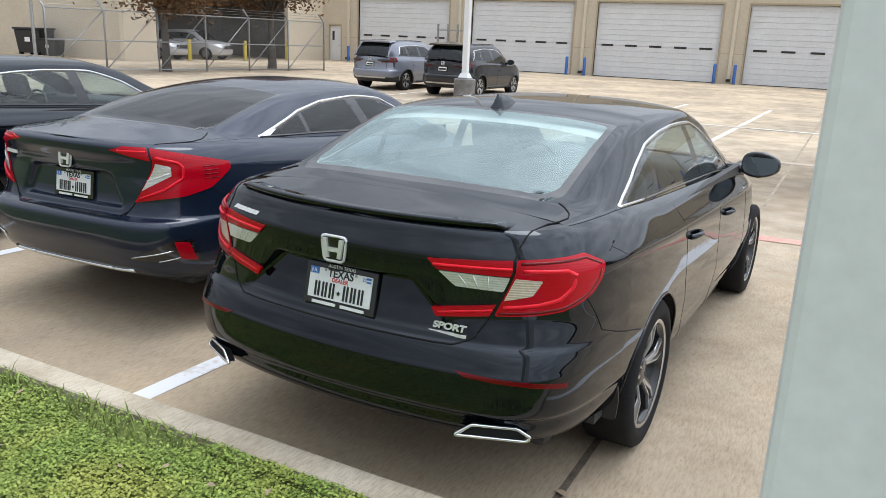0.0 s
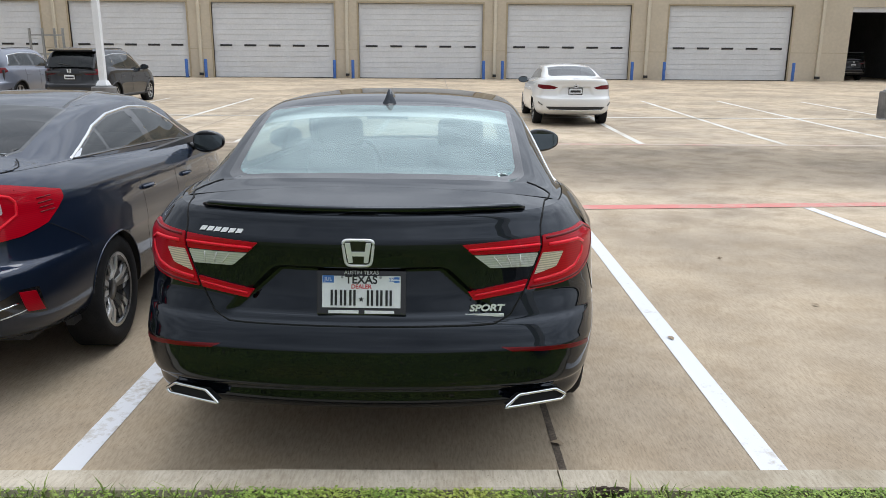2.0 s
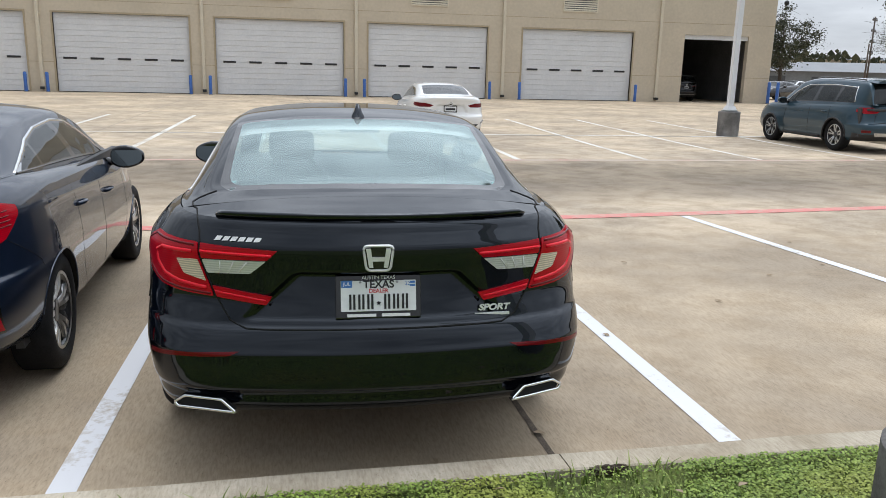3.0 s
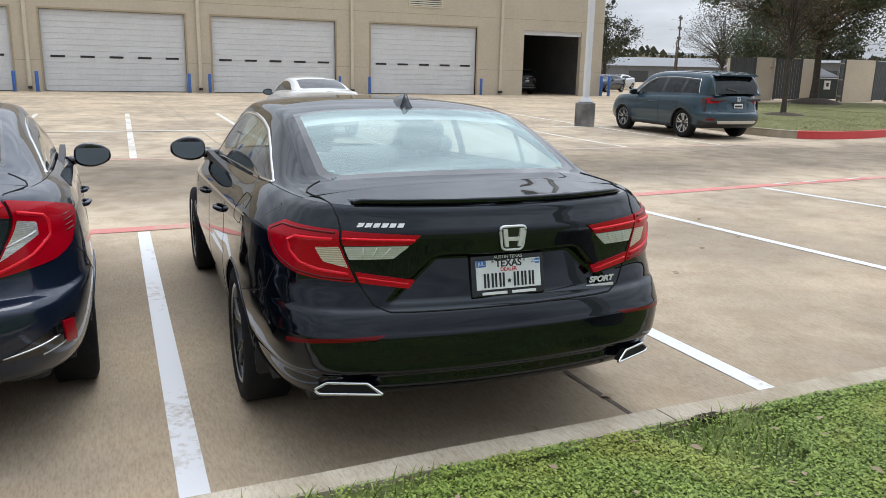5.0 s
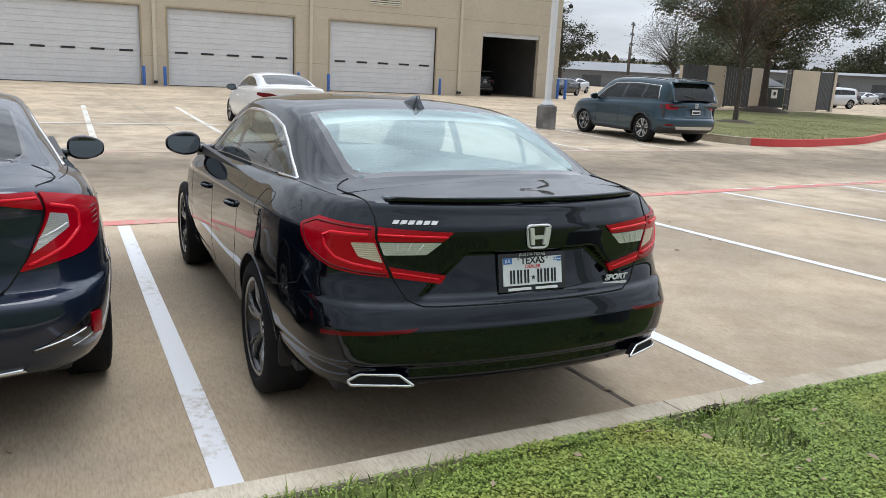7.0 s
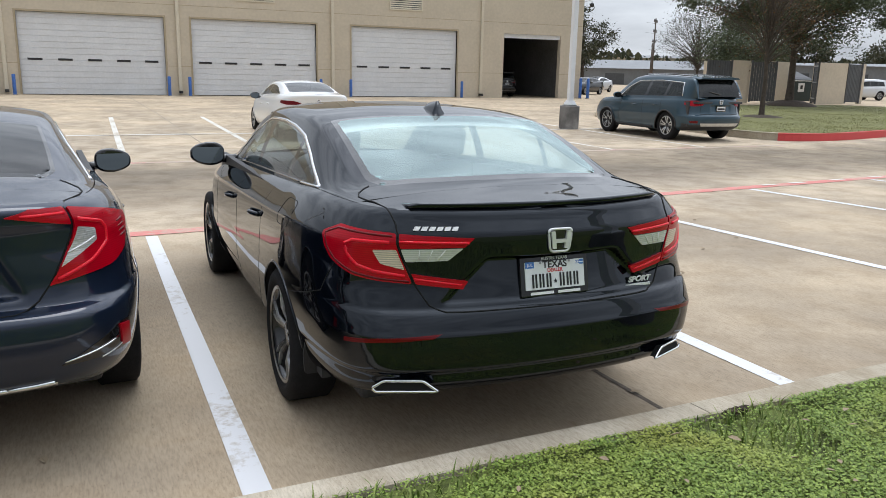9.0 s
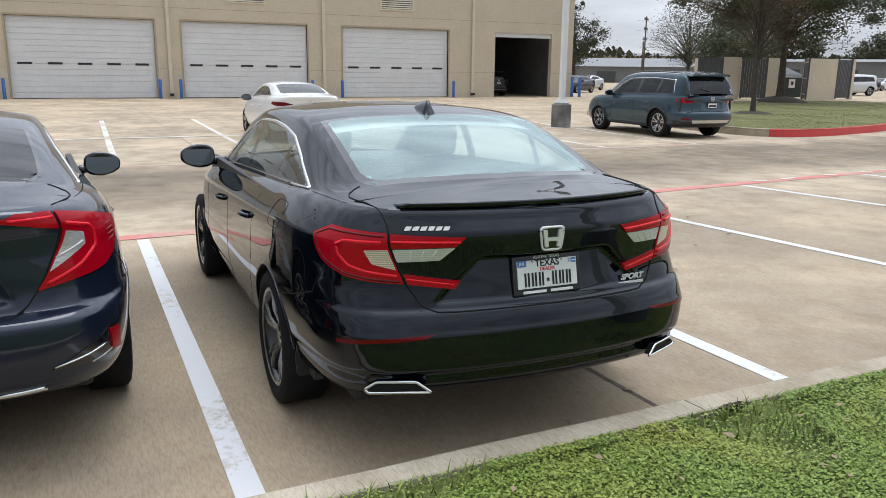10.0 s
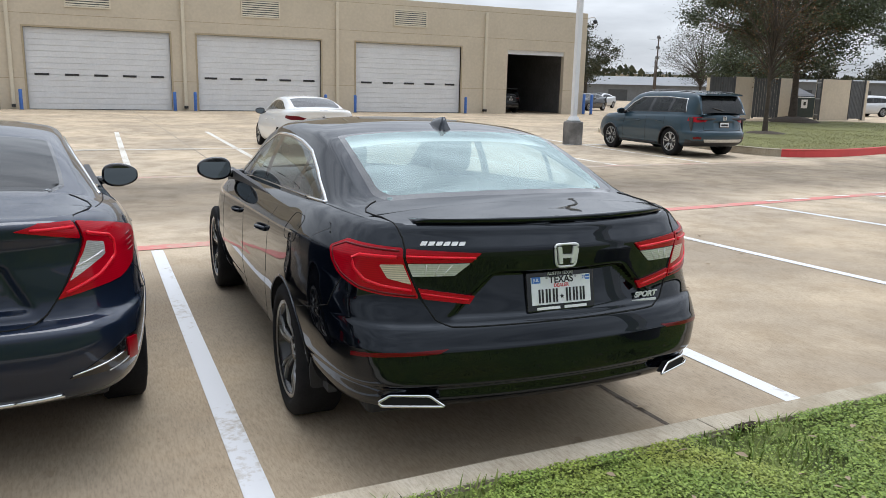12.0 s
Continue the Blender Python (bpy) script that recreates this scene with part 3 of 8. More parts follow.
def cut_grid(S, us, vs, regions):
    """Cut the surface S(u, v) into named pieces. regions: (name, outline in (u, v)); a later one lies over an earlier one; 'skin' is the rest."""
    U, V = np.meshgrid(us, vs, indexing="ij")
    U, V = U.copy(), V.copy()
    fixed = np.zeros(U.shape, bool)
    for name, poly in regions:
        pu, pv = [p[0] for p in poly], [p[1] for p in poly]
        i0, i1 = max(0, np.searchsorted(us, min(pu)) - 2), min(len(us) - 1, np.searchsorted(us, max(pu)) + 2)
        j0, j1 = max(0, np.searchsorted(vs, min(pv)) - 2), min(len(vs) - 1, np.searchsorted(vs, max(pv)) + 2)
        ins = inside(poly, U, V)
        for i in range(i0, i1 + 1):
            for j in range(j0, j1 + 1):
                for a, b in ((i + 1, j), (i, j + 1)):
                    if a > i1 or b > j1 or ins[i, j] == ins[a, b]:
                        continue
                    p, dp = nearest(poly, U[i, j], V[i, j])
                    q, dq = nearest(poly, U[a, b], V[a, b])
                    first = (dp <= dq and not fixed[i, j]) or fixed[a, b]
                    k, at = ((i, j), p) if first else ((a, b), q)
                    if not fixed[k]:
                        U[k], V[k] = at
                        fixed[k] = True
    X, Y, Z = S(U, V)
    P = np.stack([X, Y, Z], -1)
    out = {}

    def cls(u, v):
        c = np.full(u.shape, -1)
        for k, (name, poly) in enumerate(regions):
            c[inside(poly, u, v)] = k
        return c

    def tri(*ix):
        return cls(sum(U[a] for a in ix) / 3.0, sum(V[a] for a in ix) / 3.0)
    A, B = (slice(None, -1), slice(None, -1)), (slice(1, None), slice(None, -1))
    C, D = (slice(1, None), slice(1, None)), (slice(None, -1), slice(1, None))
    useBD = (fixed[B] & fixed[D]) & ~(fixed[A] & fixed[C])
    t1, t2, t3, t4 = tri(A, B, C), tri(A, C, D), tri(A, B, D), tri(B, C, D)
    nv = len(vs)
    names = [n for n, _ in regions]
    for i in range(len(us) - 1):
        for j in range(nv - 1):
            a, b, c, d = (i, j), (i + 1, j), (i + 1, j + 1), (i, j + 1)
            if useBD[i, j]:
                fs = [((a, b, d), t3[i, j]), ((b, c, d), t4[i, j])]
            else:
                fs = [((a, b, c), t1[i, j]), ((a, c, d), t2[i, j])]
            if fs[0][1] == fs[1][1]:
                fs = [((a, b, c, d), fs[0][1])]
            for f, k in fs:
                out.setdefault("skin" if k < 0 else names[k], []).append(f)
    made = {}
    for name, faces in out.items():
        ids, co, fl = {}, [], []
        for f in faces:
            row = []
            for k in f:
                if k not in ids:
                    ids[k] = len(co)
                    co.append(tuple(P[k]))
                row.append(ids[k])
            fl.append(row)
        made[name] = (co, fl)
    return made


def patch_piece(S, poly, step):
    """The outline poly in (u, v), cut along a net of the given step and laid on the surface S."""
    bm = bmesh.new()
    bm.faces.new([bm.verts.new((a, b, 0)) for a, b in poly])
    bmesh.ops.triangulate(bm, faces=bm.faces)
    for k, n in ((0, (1, 0, 0)), (1, (0, 1, 0))):
        lo, hi = min(p[k] for p in poly), max(p[k] for p in poly)
        for w in np.arange(lo + step, hi - step * 0.2, step):
            at = (w, 0, 0) if k == 0 else (0, w, 0)
            bmesh.ops.bisect_plane(bm, geom=bm.verts[:] + bm.edges[:] + bm.faces[:], plane_co=at, plane_no=n, dist=1e-5)
    bm.verts.index_update()
    uv = np.array([v.co[:2] for v in bm.verts])
    P = np.stack(S(uv[:, 0], uv[:, 1]), -1)
    piece = ([tuple(p) for p in P], [[v.index for v in f.verts] for f in bm.faces])
    bm.free()
    return piece


def shell_mesh(name, piece, thick=0.0, lift=0.0, ref=None):
    """A piece of the shell as a mesh; with thick it becomes a plate with walls, standing proud by lift."""
    co, fl = piece
    me = bpy.data.meshes.new(name)
    me.from_pydata(co, [], fl)
    bm = bmesh.new()
    bm.from_mesh(me)
    bmesh.ops.remove_doubles(bm, verts=bm.verts, dist=0.0004)
    bm.normal_update()
    # faces look outward
    core = Vector((0, sum(c[1] for c in co) / len(co) if ref is None else ref, 0.6))
    if sum((f.calc_center_median() - core).dot(f.normal) * f.calc_area() for f in bm.faces) < 0:
        bmesh.ops.reverse_faces(bm, faces=bm.faces)
        bm.normal_update()
    if lift or thick:
        ns = {v: v.normal.copy() for v in bm.verts}
        for v in bm.verts:
            v.co += ns[v] * lift
        if thick:
            edges = [e for e in bm.edges if e.is_boundary]
            for e in edges:
                e.smooth = False
            r = bmesh.ops.extrude_edge_only(bm, edges=edges)
            low = [g for g in r["geom"] if isinstance(g, bmesh.types.BMVert)]
            for v in low:
                near = [e.other_vert(v) for e in v.link_edges if e.other_vert(v) in ns]
                if near:
                    v.co -= ns[near[0]] * thick
    bm.to_mesh(me)
    bm.free()
    return me


class Shell:
    """The body of a car. Its own axes: y forward from the rear bumper, x to the right, z up from the ground."""

    def __init__(self, s):
        self.s = s
        self.L, self.nr, self.nf = s["length"], s.get("round_rear", 5.0), s.get("round_front", 3.6)
        self.ym = self.L * 0.52
        z = s["rows"]
        self.yr, self.hw, self.yf = (curve([(r[0], r[k]) for r in z]) for k in (1, 2, 3))
        self.z0, self.z1 = z[0][0], z[-1][0]
        self.belt, self.sill = curve(s["belt"]), curve(s["sill"])
        self.crown = curve(s["crown"])
        self.bow = curve(s["bow"]) if "bow" in s else None
        self.smooth_tail = False
        hw, Lr, Lf = max(r[2] for r in z), self.ym, self.L - self.ym
        xi = np.sin(np.linspace(0, math.pi / 2, 700)) ** 1.0
        eta = (1 - xi ** self.nr) ** (1 / self.nr)
        e2 = np.linspace(eta[eta > 0.3].min(), 0, 400)
        xr = np.r_[xi[eta > 0.3], (1 - e2 ** self.nr) ** (1 / self.nr)]
        yr = np.r_[Lr * (1 - eta[eta > 0.3]), Lr * (1 - e2)]
        etaf = np.linspace(0, 1, 900)
        etaf = np.r_[etaf[etaf < 0.8], 1 - 0.2 * np.linspace(1, 0, 500) ** 3]
        xf = np.clip(1 - etaf ** self.nf, 0, 1) ** (1 / self.nf)
        self.tx = np.r_[xr, xf[1:]]
        ty = np.r_[yr, self.ym + Lf * etaf[1:]]
        d = np.r_[0, np.cumsum(np.hypot(np.diff(self.tx * hw), np.diff(ty)))]
        self.tu, self.tq = d, np.r_[yr / Lr, 1 + etaf[1:]]
        self.umax = d[-1]
        self.top_x, self.top_y = self.plan(self.tu, np.full_like(self.tu, self.z1))

    def at_y(self, y):
        """The girth u at which the side stands at y."""
        q = y / self.ym if y < self.ym else 1 + (y - self.ym) / (self.L - self.ym)
        return float(np.interp(q, self.tq, self.tu))

    def plan(self, u, zr):
        a = np.abs(u)
        q, xn = np.interp(a, self.tu, self.tq), np.interp(a, self.tu, self.tx)
        yr, yf, hw = self.yr(zr), self.yf(zr), self.hw(zr)
        y = np.where(q < 1, yr + (self.ym - yr) * q, self.ym + (yf - self.ym) * (q - 1))
        w = np.clip((y - 0.25) / 0.75, 0, 1)
        x = hw * xn * (1 + self.s.get("swell", 0.0) * w * w * (3 - 2 * w))
        if self.bow is not None:
            # the tail bows forward toward its corners
            y = y + self.bow(zr) * x * x * np.clip(1 - q / 0.25, 0, 1)
        for ya in (self.s["rear_axle"], self.s["front_axle"]):
            x = x + self.s.get("flare", 0.012) * np.exp(-((y - ya) / 0.40) ** 2) * np.exp(-((zr - 0.62) / 0.22) ** 2) * (a > 0.75)
        return np.sign(u) * x, y

    def __call__(self, u, zr):
        x, y = self.plan(u, zr)
        f = (zr - self.z0) / (self.z1 - self.z0)
        zb = self.sill(y)
        z = zb + f * (self.belt(y) - zb)
        for (x0, x1, zl, zh, depth, soft, slant) in self.s.get("recess", ()):
            ax = np.abs(x) + slant * (zh - zr)
            k = np.clip((x1 + soft - ax) / soft, 0, 1) * np.clip((zh + soft * 0.6 - zr) / (soft * 0.6), 0, 1) * np.clip((zr - zl + soft * 0.6) / (soft * 0.6), 0, 1)
            k = k * k * (3 - 2 * k) * (y < 0.6) * (0.0 if self.smooth_tail else 1.0)
            lean = self.s.get("recess_lean", 0.0)
            y = y + depth * k * (1 - lean * np.clip((zh - zr) / (zh - zl), 0, 1))
        return x, y, z

    def point(self, u, zr, out=0.0):
        e = 0.004
        p = [np.array(self(np.array(float(a)), np.array(float(b))), float) for a, b in ((u, zr), (u + e, zr), (u, zr + e))]
        n = np.cross(p[1] - p[0], p[2] - p[0])
        n /= np.linalg.norm(n) + 1e-12
        return Vector(p[0] + out * n)

    def deck_edge(self, x):
        """Where the deck's rear edge stands at x."""
        hw = float(self.hw(self.z1))
        a = float(np.interp(min(abs(x) / hw, 0.995), self.tx[:700], self.tu[:700]))
        return float(self.plan(np.array(a), np.array(self.z1))[1])

    def top_half(self, y):
        """Half width of the body's upper edge at y."""
        zr = self.z1
        return float(abs(self.plan(np.array(self.at_top(y)), np.array(zr))[0]))

    def at_top(self, y):
        return float(np.interp(y, self.top_y, self.tu))

    def deck_z(self, x, y):
        """Height of the deck at x, y."""
        h = np.maximum(np.interp(y, self.top_y, self.top_x), 1e-4)
        return self.belt(y) + self.crown(y) * (1 - np.clip(np.abs(x) / h, 0, 1) ** 2.4)


def grid_mesh(name, P):
    """A mesh of a (rows, columns, 3) net of points."""
    r, c = P.shape[:2]
    me = bpy.data.meshes.new(name)
    faces = [(i * c + j, i * c + j + 1, (i + 1) * c + j + 1, (i + 1) * c + j) for i in range(r - 1) for j in range(c - 1)]
    me.from_pydata([tuple(p) for p in P.reshape(-1, 3)], [], faces)
    return me


class Cabin:
    """Roof, pillars and panes: cross sections over the belt. a runs from -1 (left belt) over the roof to 1."""

    def __init__(self, shell, s):
        self.sh, self.top, self.wt = shell, curve(s["roof"]), curve(s["roof_half"])
        self.wb = curve(s["base_half"])
        self.drop, self.fillet, self.drop_share = s.get("roof_drop", 0.045), s.get("fillet", 0.0), s.get("drop_share", 0.35)
        self.y0, self.y1 = s["roof"][0][0], s["roof"][-1][0]

    def base_z(self, y, w):
        h = np.interp(y, *self._th)
        return self.sh.belt(y) + self.sh.crown(y) * (1 - np.clip(w / h, 0, 1) ** 2)

    def prepare(self):
        ys = np.linspace(self.y0 - 0.05, self.y1 + 0.05, 60)
        self._th = (ys, np.array([max(0.05, self.sh.top_half(y)) for y in ys]))

    def __call__(self, y, a):
        s, b = np.sign(a), np.abs(a)
        zt, wt = self.top(y), self.wt(y)
        wb = np.minimum(self.wb(y), np.interp(y, *self._th) - 0.004)
        zb = self.base_z(y, wb) - 0.012
        drop = np.minimum(self.drop, self.drop_share * np.maximum(zt - zb, 0.0))
        t = np.clip(b / 0.5, 0, 1)
        xr, zr = wt * t, zt - drop * t ** 2.6
        k = np.clip((b - 0.5) / 0.5, 0, 1)
        bow = 0.018 * np.sin(math.pi * k) * np.clip((zt - zb) / 0.3, 0, 1)
        xs, zs = wt + (wb - wt) * k + bow, (zt - drop) + (zb - zt + drop) * k
        # soften the roof rail
        m = np.clip((b - 0.44) / 0.12, 0, 1)
        m = m * m * (3 - 2 * m)
        t2 = np.clip((b - 0.44) / 0.12, 0, 1)
        p0x, p0z = wt * 0.88, zt - drop * 0.88 ** 2.6
        kk = 0.12
        p2x, p2z = wt + (wb - wt) * kk + 0.018 * math.sin(math.pi * kk) * np.clip((zt - zb) / 0.3, 0, 1), (zt - drop) + (zb - zt + drop) * kk
        cx = (1 - t2) ** 2 * p0x + 2 * t2 * (1 - t2) * (wt + 0.006) + t2 ** 2 * p2x
        cz = (1 - t2) ** 2 * p0z + 2 * t2 * (1 - t2) * (zt - drop * 0.95) + t2 ** 2 * p2z
        x = np.where(b < 0.44, xr, np.where(b < 0.56, cx, xs))
        z = np.where(b < 0.44, zr, np.where(b < 0.56, cz, zs))
        if self.fillet:
            # the roof runs out into the deck and the shoulders
            f = self.fillet * np.clip((1 - b) / 0.2, 0, 1) * np.clip((1.25 - y) / 0.35, 0, 1) + 1e-5
            zd = self.sh.deck_z(x, y) + 0.0002
            h = np.clip(0.5 + 0.5 * (z - zd) / f, 0, 1)
            z = np.where(y < 1.25, zd + (z - zd) * h + f * h * (1 - h), z)
        return s * x, y + 0 * x, z

    def point(self, y, a, out=0.0):
        e = 0.004
        p = [np.array(self(np.array(float(q)), np.array(float(r))), float) for q, r in ((y, a), (y + e, a), (y, a + e))]
        n = np.cross(p[2] - p[0], p[1] - p[0])
        n /= np.linalg.norm(n) + 1e-12
        if n[2] < 0 and abs(a) < 0.5 or n[0] * a < 0 and abs(a) >= 0.5:
            n = -n
        return Vector(p[0] + out * n)


def along(poly, step=0.03):
    out = []
    for (a, b), (c, d) in zip(poly, poly[1:]):
        k = max(1, int(math.hypot(c - a, d - b) / step))
        out += [(a + (c - a) * i / k, b + (d - b) * i / k) for i in range(k)]
    return out + [poly[-1]]


def seam(S, poly, r, mat, parent, name="panel_gap", out=0.0, n=5, step=0.03):
    bm = tube(bmesh.new(), [S.point(a, b, out) for a, b in along(poly, step)], r, n)
    return part(name, bm, mat, parent, smooth=True)


def wheel(parent, x, y, z, R, width, rim_r, side, style, m_face, m_dark):
    """A wheel with its tyre, rim and spokes; side 1 is the right of the car."""
    w = thing("wheel", "", "", pose(x, y, z, 0, 0, 0 if side > 0 else 180))
    w.parent = parent
    h = width / 2
    bm = bmesh.new()
    lathe(bm, [(-h * 0.80, rim_r), (-h * 0.97, rim_r + 0.02), (-h, R - 0.055), (-h * 0.93, R - 0.018), (-h * 0.78, R), (h * 0.78, R), (h * 0.93, R - 0.018),
               (h, R - 0.055), (h * 0.97, rim_r + 0.02), (h * 0.80, rim_r)], 56)
    part("tyre", bm, M_RUBBER, w, smooth=True)
    bm = bmesh.new()
    lathe(bm, [(h * 0.86, rim_r + 0.004), (h * 0.90, rim_r - 0.004), (h * 0.82, rim_r - 0.016), (h * 0.55, rim_r - 0.03), (-h * 0.75, rim_r - 0.035), (-h * 0.75, 0.02)], 56)
    part("rim", bm, m_dark, w, smooth=True)
    bm = bmesh.new()
    lathe(bm, [(h * 0.875, rim_r + 0.002), (h * 0.915, rim_r - 0.006), (h * 0.86, rim_r - 0.015)], 56)
    part("rim_lip", bm, m_face, w, smooth=True)
    bm = bmesh.new()
    for i in range(5):
        a = 2 * math.pi * (i + 0.25) / 5
        for da, db, wid in style:
            c0, c1 = a + da, a + db
            r0, r1 = 0.045, rim_r - 0.012
            p0 = Vector((h * 0.52, r0 * math.cos(c0), r0 * math.sin(c0)))
            p1 = Vector((h * 0.80, r1 * math.cos(c1), r1 * math.sin(c1)))
            mid = (p0 + p1) / 2 + Vector((h * 0.14, 0, 0))
            q = (p1 - p0).normalized()
            n = q.cross(Vector((1, 0, 0))).normalized()
            rows = []
            for p, ww in ((p0, wid * 0.9), (mid, wid * 0.75), (p1, wid * 1.15)):
                rows.append([bm.verts.new(p + n * ww * f + Vector((gx, 0, 0))) for f, gx in ((-1, -0.03), (-0.8, 0.0), (0.8, 0.0), (1, -0.03))])
            for A, B in zip(rows, rows[1:]):
                for j in range(3):
                    bm.faces.new((A[j], A[j + 1], B[j + 1], B[j]))
    bmesh.ops.recalc_face_normals(bm, faces=bm.faces)
    part("spokes", bm, m_face, w)
    bm = bmesh.new()
    for i in range(5):
        a = 2 * math.pi * (i + 0.25) / 5
        for da, db, wid in style:
            p0 = Vector((h * 0.50 - 0.007, 0.04 * math.cos(a + da), 0.04 * math.sin(a + da)))
            p1 = Vector((h * 0.78 - 0.007, (rim_r - 0.012) * math.cos(a + db), (rim_r - 0.012) * math.sin(a + db)))
            n = (p1 - p0).normalized().cross(Vector((1, 0, 0))).normalized() * wid * 2.5
            q = Vector((-0.035, 0, 0))
            mid = (p0 + p1) / 2 + Vector((h * 0.14, 0, 0))
            rows = [[bm.verts.new(p + n * f + g) for f, g in ((-1, q), (-0.9, Vector()), (0.9, Vector()), (1, q))] for p in (p0, mid, p1)]
            for A, B in zip(rows, rows[1:]):
                for j in range(3):
                    bm.faces.new((A[j], A[j + 1], B[j + 1], B[j]))
    bmesh.ops.recalc_face_normals(bm, faces=bm.faces)
    part("spoke_back", bm, m_dark, w)
    bm = bmesh.new()
    lathe(bm, [(h * 0.40, 0.075), (h * 0.60, 0.062), (h * 0.64, 0.03), (h * 0.64, 0.001)], 24)
    part("hub_cap", bm, m_dark, w, smooth=True)
    bm = bmesh.new()
    lathe(bm, [(0.0, 0.06), (0.0, rim_r * 0.74), (-0.02, rim_r * 0.74), (-0.02, 0.06)], 40)
    part("brake_disc", bm, M_GALV, w)
    return w


def number_plate(parent, m, dealer=True, big=True):
    """A dealer's plate in its black frame; the number itself stands as plain bars."""
    p = thing("number_plate", "", "", m)
    p.parent = parent
    part("plate_frame", box(bmesh.new(), -0.163, 0.163, -0.004, 0.012, -0.082, 0.083, 0.004), M_TRIM, p)
    part("plate_sheet", box(bmesh.new(), -0.143, 0.143, -0.008, -0.002, -0.055, 0.061, 0.001), M_PLATE, p)
    if not big:
        part("number_bars", boxes((-0.12, 0.12, -0.010, -0.006, -0.03, 0.02)), M_INK, p)
        return p

    def word(txt, size, x, z, mat, name):
        me = text_mesh(txt, size, 0.0006, size * 0.025)
        mesh_ob(name, me, mat, p, m=pose(x, -0.0085, z, 90, 0, 0))
    word("TEXAS", 0.040, 0.0, 0.046, M_INK, "state_word")
    word("DEALER", 0.021, 0.0, 0.022, M_INKRED, "dealer_word")
    mesh_ob("frame_word", text_mesh("AUSTIN TEXAS", 0.019), M_WHITEINK, p, m=pose(0, -0.0052, 0.0725, 90, 0, 0))
    for x in (-0.100, -0.066, -0.032, 0.032, 0.066, 0.100):
        for dx in (-0.0075, 0.0075):
            part("number_bar", boxes((x + dx - 0.0042, x + dx + 0.0042, -0.0105, -0.0085, -0.047, 0.010)), M_INK, p)
    bm = bmesh.new()
    prism(bm, [(0.0 + 0.010 * math.cos(math.radians(90 + 36 * j)) * (1 if j % 2 == 0 else 0.5), -0.024 + 0.010 * math.sin(math.radians(90 + 36 * j)) * (1 if j % 2 == 0 else 0.5)) for j in range(10)], -0.0105, -0.0085)
    part("state_mark", bm, M_INK, p)
    part("month_sticker", boxes((-0.141, -0.100, -0.0095, -0.0075, 0.036, 0.062)), M_INKBLUE, p)
    mesh_ob("month_word", text_mesh("JUL", 0.019), M_WHITEINK, p, m=pose(-0.1205, -0.0105, 0.049, 90, 0, 0))
    part("year_sticker", boxes((0.097, 0.141, -0.0095, -0.0075, 0.034, 0.062)), M_PLATE, p)
    mesh_ob("year_word", text_mesh("22", 0.019), M_INKBLUE, p, m=pose(0.110, -0.0105, 0.048, 90, 0, 0))
    part("sticker_bars", boxes((0.119, 0.139, -0.0105, -0.008, 0.050, 0.058), (0.119, 0.139, -0.0105, -0.008, 0.038, 0.045)), M_INKBLUE, p)
    part("frame_lettering", boxes((-0.120, -0.010, -0.0072, -0.004, -0.076, -0.065), (0.012, 0.120, -0.0072, -0.004, -0.076, -0.065)), M_WHITEINK, p)
    for x in (-0.07, 0.07):
        part("screw", cyl(bmesh.new(), (x, -0.011, 0.056), (x, -0.004, 0.056), 0.005, n=8), M_GALV, p)
    return p


def emblem(parent, m, w=0.062, h=0.056):
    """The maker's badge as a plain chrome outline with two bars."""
    e = thing("badge", "", "", m)
    e.parent = parent
    out = rounded([(-w * 0.78, -h), (w * 0.78, -h), (w, h), (-w, h)], 0.02, 5)
    bm = bmesh.new()
    tube(bm, [(a, 0, b) for a, b in out], 0.0055, 6, closed=True)
    part("badge_outline", bm, M_BADGE, e, smooth=True)
    part("badge_back", prism(bmesh.new(), out, 0.0, 0.012), M_TRIM, e)
    for s in (-1, 1):
        part("badge_bar", prism(bmesh.new(), [(s * w * 0.34, -h * 0.72), (s * w * 0.62, -h * 0.72), (s * w * 0.82, h * 0.80), (s * w * 0.50, h * 0.80)], -0.010, 0.0), M_BADGE, e)
    part("badge_crossbar", box(bmesh.new(), -w * 0.5, w * 0.5, -0.008, 0.0, -h * 0.22, h * 0.10), M_BADGE, e)
    return e


def seat(parent, x, y, z, w=0.5, headrest=True):
    s = thing("seat", "", "", pose(x, y, z))
    s.parent = parent
    part("seat_cushion", box(bmesh.new(), -w / 2, w / 2, -0.02, 0.50, 0.0, 0.18, 0.05), M_SEAT, s, smooth=True)
    bm = box(bmesh.new(), -w / 2 + 0.01, w / 2 - 0.01, -0.06, 0.07, 0.05, 0.66, 0.05)
    for v in bm.verts:
        v.co.y -= 0.26 * v.co.z
        v.co.x *= 1 - 0.22 * max(0.0, v.co.z - 0.1)
    part("seat_back", bm, M_SEAT, s, smooth=True)
    if headrest:
        bm = box(bmesh.new(), -0.135, 0.135, -0.05, 0.05, 0.70, 0.88, 0.04)
        for v in bm.verts:
            v.co.y -= 0.24 * v.co.z
        part("headrest", bm, M_SEAT, s, smooth=True)
    return s


